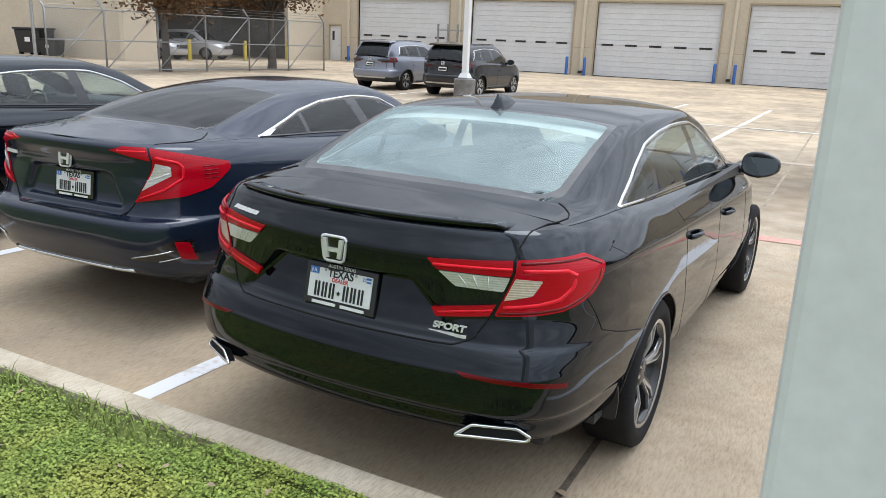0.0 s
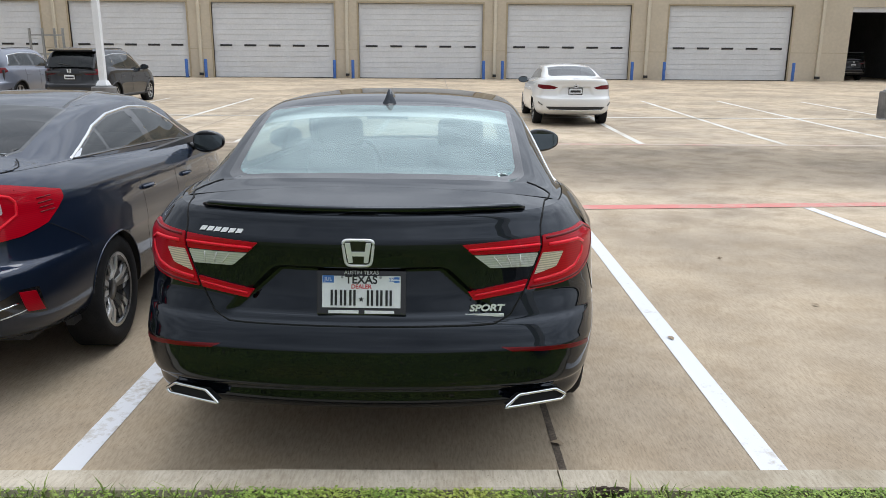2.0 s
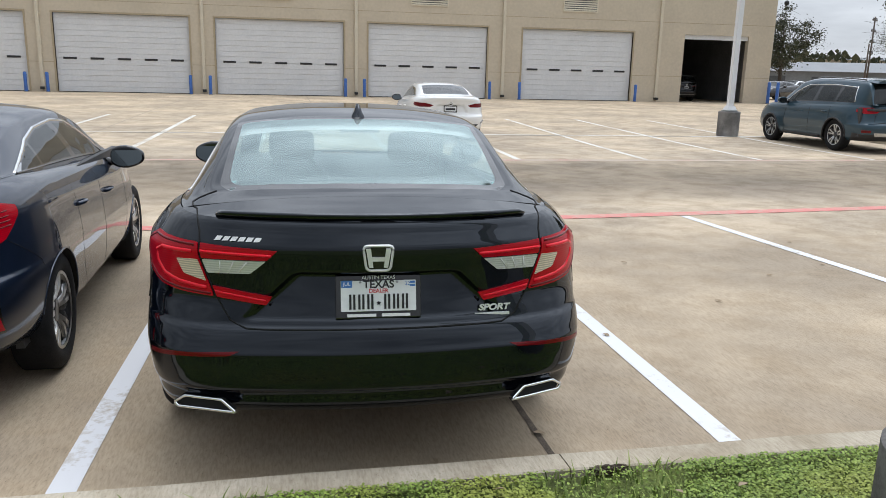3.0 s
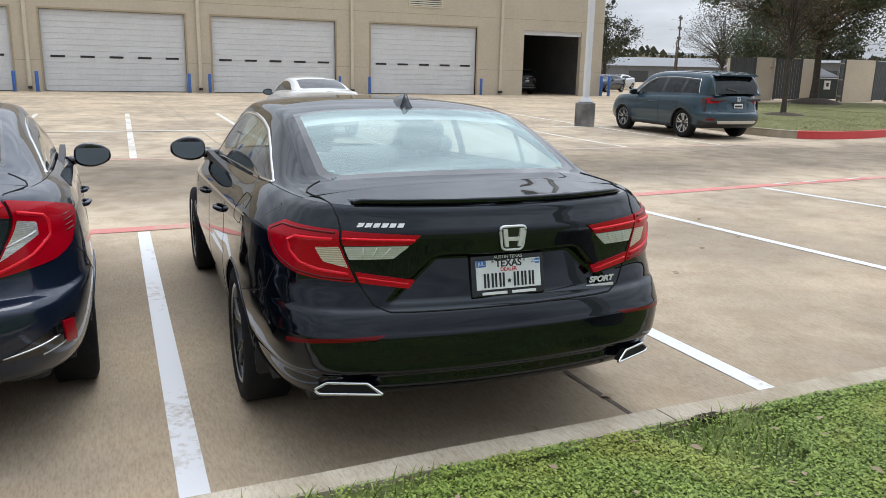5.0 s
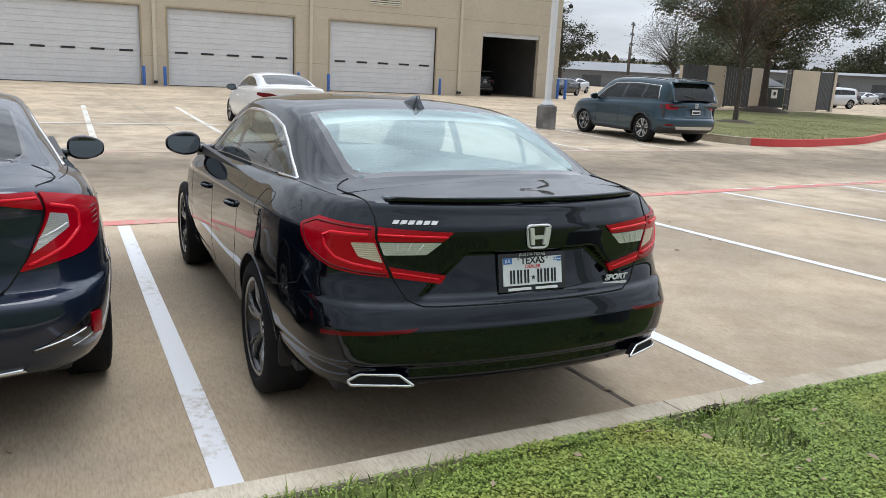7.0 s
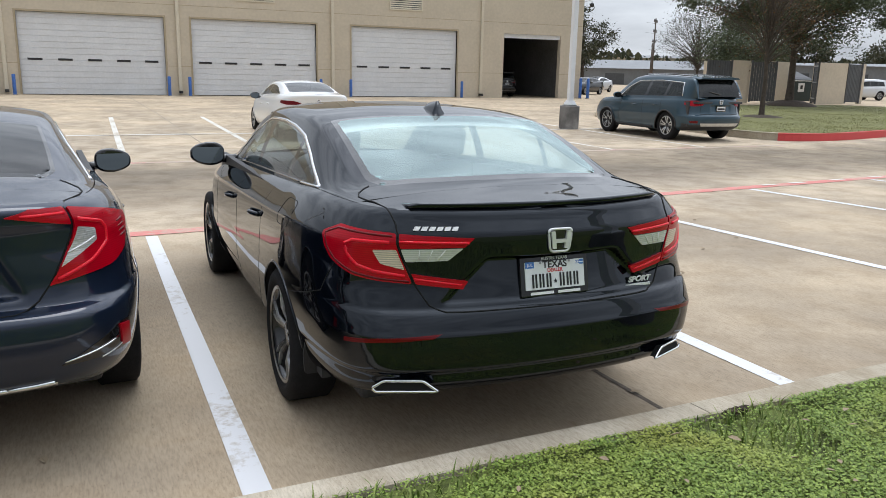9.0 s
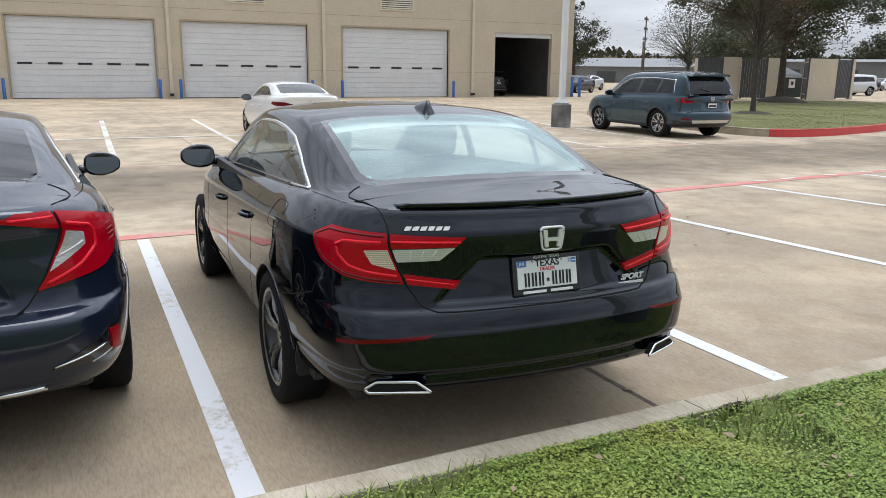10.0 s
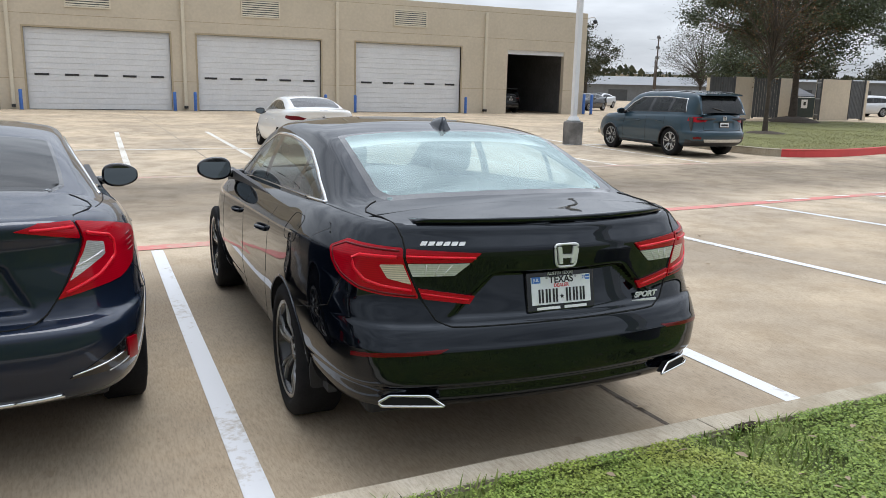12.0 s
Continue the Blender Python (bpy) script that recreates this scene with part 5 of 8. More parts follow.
    for t in np.linspace(0, 1, 12):
        y = 1.335 + 0.20 * t
        hgt, w = 0.068 * (1 - t) ** 0.6 + 0.004, 0.036 - 0.014 * t
        z = float(cab.top(np.array(y))) - 0.004
        yy = y + 0.0
        rr.append([bm.verts.new(p) for p in ((-w, yy, z), (-w * 0.55, yy + 0.01, z + hgt * 0.45), (-0.006, yy + 0.015 * (1 - t), z + hgt), (0.006, yy + 0.015 * (1 - t), z + hgt), (w * 0.55, yy + 0.01, z + hgt * 0.45), (w, yy, z))])
    for A, B in zip(rr, rr[1:]):
        for j in range(5):
            bm.faces.new((A[j], A[j + 1], B[j + 1], B[j]))
    bm.faces.new(rr[0][::-1])
    bm.faces.new(rr[-1])
    bmesh.ops.recalc_face_normals(bm, faces=bm.faces)
    part("shark_fin_aerial", bm, M_BLACK, car, smooth=True)
    part("stop_lamp", box(bmesh.new(), -0.10, 0.10, 1.20, 1.24, 1.352, 1.366, 0.004), M_TRIM, car)
    number_plate(car, pose(0.004, 0.076, 0.812, -11.5, 0, 0))
    p = sh.point(0.0, 0.964)
    emblem(car, pose(0, p.y - 0.006, 0.970, 0, 0, 0), 0.057, 0.047)
    # model names as plain bright bars
    for i in range(6):
        p = sh.point(-0.625 + 0.031 * i, 1.020, 0.002)
        q = sh.point(-0.625 + 0.031 * i, 1.034, 0.002)
        bm = bmesh.new()
        vs = [bm.verts.new((w.x + dx, w.y - o, w.z)) for o in (0.003, -0.006) for w, dx in ((p, -0.013), (p, 0.009), (q, 0.013), (q, -0.009))]
        for f in ((0, 1, 2, 3), (7, 6, 5, 4), (0, 4, 5, 1), (1, 5, 6, 2), (2, 6, 7, 3), (3, 7, 4, 0)):
            bm.faces.new([vs[k] for k in f])
        bmesh.ops.recalc_face_normals(bm, faces=bm.faces)
        part("model_letter", bm, M_SATIN, car)
    p, q = sh.point(0.40, 0.752, 0.004), sh.point(0.54, 0.752, 0.004)
    turn = math.degrees(math.atan2(q.y - p.y, q.x - p.x))
    me = text_mesh("SPORT", 0.034, 0.0016, 0.0014)
    for v in me.vertices:
        v.co.x = v.co.x * 1.22 + 0.25 * v.co.y
    mesh_ob("trim_lettering", me, M_SATIN, car, m=pose((p.x + q.x) / 2 - 0.006, (p.y + q.y) / 2 - 0.008, 0.752, 90, 0, turn))
    part("trim_strip", boxes((-0.075, 0.070, -0.003, 0.01, -0.012, 0.0), bevel=0.001), M_SATIN, car, m=pose((p.x + q.x) / 2 - 0.012, (p.y + q.y) / 2 - 0.008, 0.731, 0, 0, turn))


accord, ac_sh, ac_cab = build_car("black_sedan", "glossy black mid-size saloon parked with its tail at the kerb", ACCORD, pose(-1.605, 0.16, 0.003, -0.69, 0, -1.8), M_BLACK, M_GLASS, M_GLASS2)
accord_details(accord, ac_sh, ac_cab)

C_LID = rounded([(0.41, 1.060), (0.52, 1.082), (0.660, 1.080), (0.643, 1.012)], 0.006)
C_LAMP = rounded([(0.676, 1.079), (0.85, 1.047), (1.13, 0.994), (1.12, 0.955), (0.96, 0.855), (0.80, 0.815), (0.655, 0.797), (0.510, 0.770), (0.548, 0.822), (0.655, 1.008)], 0.008)
C_CLEAR = rounded([(0.663, 1.000), (0.735, 0.980), (0.730, 0.930), (0.562, 0.840)], 0.006)
CIVIC = dict(ACCORD,
    length=4.63, round_rear=6.4, bow=[(0.24, 0.0), (0.80, 0.03), (1.00, 0.10), (1.10, 0.16)], swell=0.0, rear_axle=1.02, front_axle=3.72, axle_z=0.325, arch=0.365, track_half=0.890, tyre_w=0.215, wheel_r=0.325, rim_r=0.215,
    rows=[(0.24, 0.45, 0.76, 4.45), (0.30, 0.22, 0.84, 4.52), (0.35, 0.11, 0.868, 4.56), (0.40, 0.060, 0.880, 4.60), (0.45, 0.035, 0.888, 4.61), (0.52, 0.010, 0.895, 4.63), (0.60, 0.000, 0.900, 4.63),
          (0.650, 0.004, 0.901, 4.63), (0.668, 0.020, 0.901, 4.62), (0.682, 0.045, 0.900, 4.61), (0.692, 0.085, 0.899, 4.60), (0.80, 0.105, 0.892, 4.55), (0.90, 0.105, 0.880, 4.47), (0.965, 0.092, 0.870, 4.40), (0.985, 0.086, 0.863, 4.38),
          (1.04, 0.060, 0.832, 4.32), (1.075, 0.055, 0.798, 4.27), (1.09, 0.065, 0.774, 4.23), (1.10, 0.085, 0.748, 4.20)],
    belt=[(0.0, 1.100), (0.35, 1.100), (0.8, 1.095), (1.3, 1.067), (2.2, 1.02), (3.1, 0.98), (3.6, 0.95), (4.2, 0.86), (4.7, 0.72)],
    roof=[(0.40, 1.085), (0.56, 1.142), (0.72, 1.198), (0.95, 1.266), (1.2, 1.328), (1.45, 1.370), (1.8, 1.403), (2.2, 1.413), (2.5, 1.402), (2.8, 1.345), (3.2, 1.17), (3.65, 0.985)],
    roof_half=[(0.40, 0.63), (0.9, 0.61), (1.45, 0.575), (2.0, 0.565), (2.6, 0.565), (3.0, 0.62), (3.65, 0.72)],
    base_half=[(0.40, 0.76), (0.8, 0.775), (1.1, 0.785), (1.6, 0.795), (2.4, 0.797), (3.2, 0.78), (3.65, 0.76)],
    recess=[(0, 0.30, 0.745, 0.900, 0.045, 0.05, -0.5)], recess_lean=0.3, fillet=0.03,
    seat_y=2.10, floor_z=0.30, mirror=(2.93, 0.985), mirror_x=0.970, handles=((1.62, 0.88), (2.52, 0.87)), spokes=SPOKE_FIVE, m_face=M_ALLOY, m_dark=M_GUN, mirror_mat=M_TRIM,
    patches=[("tail_lamp", C_LAMP, M_RED, 0.010, True), ("lid_lamp", C_LID, M_RED, 0.010, True), ("reversing_lamp", C_CLEAR, M_CLEAR, 0.0125, True),
             ("vent_insert", rounded([(0.53, 0.452), (0.82, 0.452), (0.94, 0.430), (0.91, 0.575), (0.80, 0.580), (0.66, 0.520)], 0.01), M_TRIM, 0.003, True),
             ("reflector", rounded([(0.800, 0.570), (0.885, 0.560), (0.922, 0.450), (0.826, 0.466)], 0.006), M_RED, 0.010, True)],
    panes=[("rear_window_surround", rounded([(0.72, -0.462), (0.615, -0.405), (0.575, -0.2), (0.565, 0.0), (0.575, 0.2), (0.615, 0.405), (0.72, 0.462), (1.43, 0.452), (1.40, 0.2), (1.39, 0.0), (1.40, -0.2), (1.43, -0.452)], 0.02), M_TRIM, 0, False),
           ("rear_window", rounded([(0.74, -0.446), (0.635, -0.395), (0.595, -0.2), (0.585, 0.0), (0.595, 0.2), (0.635, 0.395), (0.74, 0.446), (1.415, 0.44), (1.385, 0.2), (1.375, 0.0), (1.385, -0.2), (1.415, -0.44)], 0.02), "rear", 0, False),
           ("windscreen_surround", rounded([(2.56, -0.47), (2.56, 0.47), (3.64, 0.48), (3.64, -0.48)], 0.05), M_TRIM, 0, False),
           ("windscreen", rounded([(2.60, -0.44), (2.60, 0.44), (3.60, 0.45), (3.60, -0.45)], 0.08), "rear", 0, False),
           ("pillar_trim", [(0.94, 0.94), (1.05, 0.858), (1.20, 0.778), (1.45, 0.674), (1.75, 0.618), (2.2, 0.593), (2.6, 0.608), (2.8, 0.668), (3.1, 0.778), (3.42, 0.945)], M_TRIM, 0, True),
           ("quarter_window", [(1.03, 0.925), (1.12, 0.850), (1.30, 0.760), (1.43, 0.700), (1.45, 0.925)], "side", 0, True),
           ("rear_door_window", [(1.49, 0.925), (1.47, 0.690), (1.75, 0.634), (2.08, 0.614), (2.20, 0.925)], "side", 0, True),
           ("front_door_window", [(2.32, 0.925), (2.22, 0.612), (2.50, 0.624), (2.78, 0.688), (3.06, 0.785), (3.33, 0.925)], "side", 0, True)])


def civic_details(car, sh, cab):
    line = [(0.72, 1.098), (0.668, 1.076), (0.649, 1.010), (0.530, 0.800), (0.503, 0.760), (0.468, 0.715), (0.42, 0.687), (0.38, 0.681), (0.0, 0.681)]
    for sg in (-1, 1):
        seam(sh, [(sg * a, b) for a, b in line], 0.0036, M_GAP, car, "boot_gap")
        pts = [tuple(sh.point(sg * 0.72, 1.098))]
        for x, y in along([(0.622, 0.27), (0.650, 0.34), (0.665, 0.42), (0.655, 0.50), (0.615, 0.58), (0.585, 0.625)], 0.02):
            pts.append((sg * x, y, upper_z(sh, cab, x, y) + 0.0005))
        part("deck_gap", tube(bmesh.new(), pts, 0.0033, 5), M_GAP, car, smooth=True)
        seam(sh, [(sg * 0.98, 0.845), (sg * 1.20, 0.745), (sg * sh.at_y(0.70), 0.66)], 0.0022, M_GAP, car, "bumper_gap")
        for pts in ([(1.47, 1.06), (1.50, 0.95), (1.52, 0.82), (1.54, 0.66), (1.58, 0.48), (1.72, 0.30)], [(2.26, 1.04), (2.27, 0.8), (2.30, 0.30)], [(3.25, 1.0), (3.23, 0.8), (3.13, 0.32)], [(1.72, 0.30), (2.5, 0.285), (3.13, 0.30)]):
            seam(sh, [(sg * sh.at_y(a), b) for a, b in pts], 0.0022, M_GAP, car, "door_gap", out=-0.001)
        tr = [(0.93, 0.940), (1.05, 0.850), (1.20, 0.770), (1.45, 0.666), (1.75, 0.610), (2.2, 0.585), (2.6, 0.600), (2.8, 0.660), (3.1, 0.770), (3.36, 0.92)]
        seam(cab, [(a, sg * b) for a, b in tr], 0.0115, M_CHROME, car, "chrome_window_trim", out=-0.005, n=8)
        seam(cab, [(0.94, sg * 0.945), (3.36, sg * 0.945)], 0.006, M_TRIM, car, "window_sill_trim", out=0.001)
        # broad bright tail of the window trim
        tail = [(0.92, 0.945), (1.10, 0.825), (1.13, 0.840), (1.04, 0.935)]
        bm = bmesh.new()
        bm.faces.new([bm.verts.new(cab.point(a, sg * b, 0.004)) for a, b in tail])
        part("trim_tail", bm, M_CHROME, car)
        seam(sh, [(sg * 0.34, 0.366), (sg * 0.44, 0.370), (sg * 0.52, 0.377)], 0.013, M_CHROME, car, "bumper_chrome", out=0.004)
        # gloss-black vent blades; the white reflection on them is put into a silver finish
        seam(sh, [(sg * 0.545, 0.470), (sg * 0.70, 0.500), (sg * 0.79, 0.518)], 0.0045, M_CHROME, car, "vent_blade", out=0.006)
        seam(sh, [(sg * 0.70, 0.452), (sg * 0.80, 0.470), (sg * 0.83, 0.478)], 0.003, M_SATIN, car, "vent_blade", out=0.006)
        sh.smooth_tail = True
        seam(sh, [(sg * a, b) for a, b in ((0.680, 1.030), (0.785, 1.002), (0.800, 0.975), (0.790, 0.915), (0.69, 0.850), (0.545, 0.793))], 0.009, M_REDTUBE, car, "light_guide", out=0.008, n=8, step=0.02)
        seam(sh, [(sg * a, b) for a, b in ((0.47, 1.060), (0.645, 1.058))], 0.007, M_REDTUBE, car, "lid_light_guide", out=0.008, n=8, step=0.02)
        for k in range(4):
            b = 0.975 - 0.022 * k
            seam(sh, [(sg * 0.92, b), (sg * 1.02, b + 0.004)], 0.0035, M_DEEPRED, car, "lamp_rib", out=0.010)
        seam(sh, [(sg * 0.595, 0.895), (sg * 0.72, 0.945)], 0.004, M_SATIN, car, "lamp_divider", out=0.013)
        sh.smooth_tail = False
    seam(sh, [(-0.34, 0.366), (0, 0.362), (0.34, 0.366)], 0.013, M_CHROME, car, "bumper_chrome", out=0.004)
    p = sh.point(0.0, 0.825)
    number_plate(car, pose(0, p.y - 0.012, 0.822, -6, 0, 0))
    p = sh.point(0.0, 0.985)
    emblem(car, pose(0, p.y - 0.004, 0.978, -4, 0, 0), 0.056, 0.050)
    bm = bmesh.new()
    for i in range(5):
        p = sh.point(-0.60 + 0.030 * i, 0.965, 0.002)
        box(bm, p.x - 0.011, p.x + 0.010, p.y - 0.004, p.y + 0.006, p.z - 0.010, p.z + 0.010)
    part("model_lettering", bm, M_SATIN, car)


civic, ci_sh, ci_cab = build_car("dark_blue_sedan", "dark metallic blue compact saloon with chrome window trim", CIVIC, pose(-4.02, 0.83, -0.0045, -0.69, 0, 1.8), M_BLUE, M_GLASSDARK, M_PRIVACY)
civic_details(civic, ci_sh, ci_cab)

third = copy_thing(accord, pose(-6.98, 0.35, 0.0, -0.69, 0, 0.5))
third.name = "black_saloon"
tagged(third, "black saloon with bright window trim parked beyond the blue one", "car")

W_LAMP = rounded([(0.42, 0.905), (0.62, 0.955), (1.05, 0.965), (1.10, 0.905), (0.80, 0.862), (0.50, 0.865)], 0.01)
INSIGHT = dict(CIVIC, rows=[(r[0], r[1], r[2] * 1.01, r[3]) for r in CIVIC["rows"]],
    patches=[("tail_lamp", W_LAMP, M_DEEPRED, 0.006, True), ("bumper_insert", rounded([(-0.62, 0.40), (-0.70, 0.47), (0.70, 0.47), (0.62, 0.40)], 0.02), M_PLASTIC, 0.004, False)])
insight, in_sh, in_cab = build_car("white_sedan", "white saloon parked in the far row", INSIGHT, pose(1.93, 15.75, -0.085, 0, 0, -1.0), M_WHITE, M_GLASSDARK, M_PRIVACY, fine=False, interior=False)
number_plate(insight, pose(0, in_sh.point(0, 0.82).y - 0.012, 0.82), big=False)
emblem(insight, pose(0, in_sh.point(0, 0.95).y - 0.006, 0.955), 0.055, 0.05)
for sg in (-1, 1):
    seam(in_sh, [(sg * 0.80, 0.50), (sg * 0.98, 0.56)], 0.014, M_TRIM, insight, "corner_vent", out=0.003)
seam(in_sh, [(-0.60, 0.40), (0, 0.39), (0.60, 0.40)], 0.012, M_CHROME, insight, "bumper_chrome", out=0.008)

P_LAMP = rounded([(0.50, 1.020), (0.70, 1.090), (1.02, 1.075), (1.06, 0.985), (0.78, 0.940), (0.58, 0.955)], 0.012)
PILOT = dict(ACCORD,
    length=4.97, round_rear=6.8, round_front=4.6, rear_axle=1.10, front_axle=3.92, axle_z=0.385, arch=0.435, track_half=0.985, tyre_w=0.245, wheel_r=0.385, rim_r=0.255,
    rows=[(0.30, 0.26, 0.88, 4.82), (0.38, 0.10, 0.95, 4.90), (0.46, 0.03, 0.975, 4.94), (0.60, 0.000, 0.995, 4.97), (0.68, 0.005, 0.998, 4.97), (0.72, 0.05, 0.998, 4.96), (0.85, 0.075, 0.992, 4.93),
          (0.98, 0.085, 0.978, 4.88), (1.08, 0.100, 0.955, 4.80), (1.14, 0.120, 0.925, 4.72)],
    belt=[(0.0, 1.14), (0.8, 1.13), (2.0, 1.10), (3.3, 1.06), (3.9, 1.05), (4.5, 0.98), (5.0, 0.84)],
    sill=[(0.0, 0.30), (0.8, 0.28), (1.6, 0.25), (3.4, 0.25), (5.0, 0.28)], crown=[(0.0, 0.015), (0.5, 0.02), (3.6, 0.06), (4.9, 0.06)],
    recess=[(0, 0.30, 0.80, 0.95, 0.03, 0.05, 0.0)], flare=0.02,
    roof=[(0.135, 1.16), (0.20, 1.34), (0.28, 1.52), (0.36, 1.66), (0.50, 1.725), (0.9, 1.755), (1.8, 1.775), (2.5, 1.765), (2.95, 1.70), (3.4, 1.42), (3.85, 1.10)],
    roof_half=[(0.135, 0.80), (0.36, 0.72), (0.9, 0.69), (2.0, 0.69), (2.8, 0.68), (3.2, 0.72), (3.85, 0.80)],
    base_half=[(0.135, 0.84), (0.36, 0.89), (0.9, 0.92), (2.0, 0.925), (3.2, 0.90), (3.85, 0.86)], roof_drop=0.05,
    floor_z=0.45, seat_y=2.35, mirror=(3.30, 1.14), mirror_x=1.09, handles=((1.55, 0.96), (2.55, 0.95)), lip=0.022, lip_mat=M_PLASTIC, m_face=M_ALLOY, m_dark=M_GUN, spokes=SPOKE_FIVE, mirror_mat=M_STEEL,
    patches=[("tail_lamp", P_LAMP, M_RED, 0.010, True), ("bumper_lower", [(-1.2, 0.31), (-1.2, 0.50), (-0.9, 0.46), (0.9, 0.46), (1.2, 0.50), (1.2, 0.31)], M_PLASTIC, 0.003, False),
             ("skid_strip", rounded([(-0.62, 0.42), (-0.66, 0.50), (0.66, 0.50), (0.62, 0.42)], 0.02), M_ALLOY, 0.008, False),
             ("reflector", rounded([(0.72, 0.50), (0.92, 0.50), (0.94, 0.56), (0.72, 0.56)], 0.01), M_DEEPRED, 0.006, True)],
    panes=[("rear_window", rounded([(0.150, -0.455), (0.150, 0.455), (0.365, 0.43), (0.365, -0.43)], 0.03), "rear", 0, False),
           ("windscreen", rounded([(2.92, -0.44), (2.92, 0.44), (3.80, 0.45), (3.80, -0.45)], 0.08), "rear", 0, False),
           ("pillar_trim", [(0.62, 0.945), (0.70, 0.64), (1.6, 0.615), (2.7, 0.625), (3.1, 0.72), (3.55, 0.945)], M_TRIM, 0, True),
           ("quarter_window", [(0.68, 0.930), (0.75, 0.655), (1.18, 0.64), (1.28, 0.930)], "side", 0, True),
           ("rear_door_window", [(1.38, 0.930), (1.29, 0.638), (2.04, 0.632), (2.10, 0.930)], "side", 0, True),
           ("front_door_window", [(2.22, 0.930), (2.16, 0.636), (2.68, 0.642), (3.04, 0.735), (3.45, 0.930)], "side", 0, True)])


def suv_details(car, sh, cab, s, chrome=True, strip=0.02):
    for sg in (-1, 1):
        yb, yf = s["panes"][2][1][0][0], s["panes"][2][1][-1][0]
        seam(cab, [(a, sg * (b - 0.012)) for a, b in s["panes"][2][1]], 0.012, M_CHROME if chrome else M_TRIM, car, "chrome_window_trim", out=0.003, step=0.06)
        seam(cab, [(0.60, sg * 0.46), (1.4, sg * 0.45), (2.5, sg * 0.45)], 0.018, M_TRIM, car, "roof_rail", out=0.03, step=0.1)
        for hy in (1.32, 2.16, 3.25):
            seam(sh, [(sg * sh.at_y(hy), 1.10), (sg * sh.at_y(hy), 0.40)], 0.004, M_GAP, car, "door_gap")
        seam(sh, [(sg * sh.at_y(1.65), 0.36), (sg * sh.at_y(3.35), 0.36)], 0.035, M_PLASTIC, car, "sill_cladding", out=0.0)
        seam(sh, [(sg * 0.70, 1.12), (sg * 0.60, 0.94), (sg * 0.62, 0.74), (0, 0.72)], 0.005, M_GAP, car, "tailgate_gap")
    # rear spoiler over the glass
    bm = bmesh.new()
    yt = s["roof"][3][0]
    zt = float(cab.top(np.array(yt))) + 0.005
    prism(bm, [(-0.66, 0.0), (-0.60, 0.045), (0.60, 0.045), (0.66, 0.0)], yt - 0.17, yt + 0.22)
    for v in bm.verts:
        v.co.z += zt + 0.18 * max(0.0, v.co.y - yt) - 0.015
    part("roof_spoiler", bm, s["mirror_mat"], car)
    part("rear_wiper", tube(bmesh.new(), [cab.point(s["roof"][0][0] + 0.03, 0.0, 0.02), cab.point(s["roof"][0][0] + 0.06, -0.22, 0.02)], 0.012, 6), M_TRIM, car)
    p = sh.point(0, 0.87)
    number_plate(car, pose(0, p.y - 0.012, 0.88), big=False)
    emblem(car, pose(0, sh.point(0, 1.05).y - 0.008, 1.05), 0.06, 0.05)


pilot, pi_sh, pi_cab = build_car("steel_blue_suv", "steel blue large family SUV with grey bumper strip", PILOT, pose(12.36, 13.47, -0.075, 0, 0, -2.4), M_STEEL, M_GLASSDARK, M_PRIVACY, fine=False)
suv_details(pilot, pi_sh, pi_cab, PILOT)

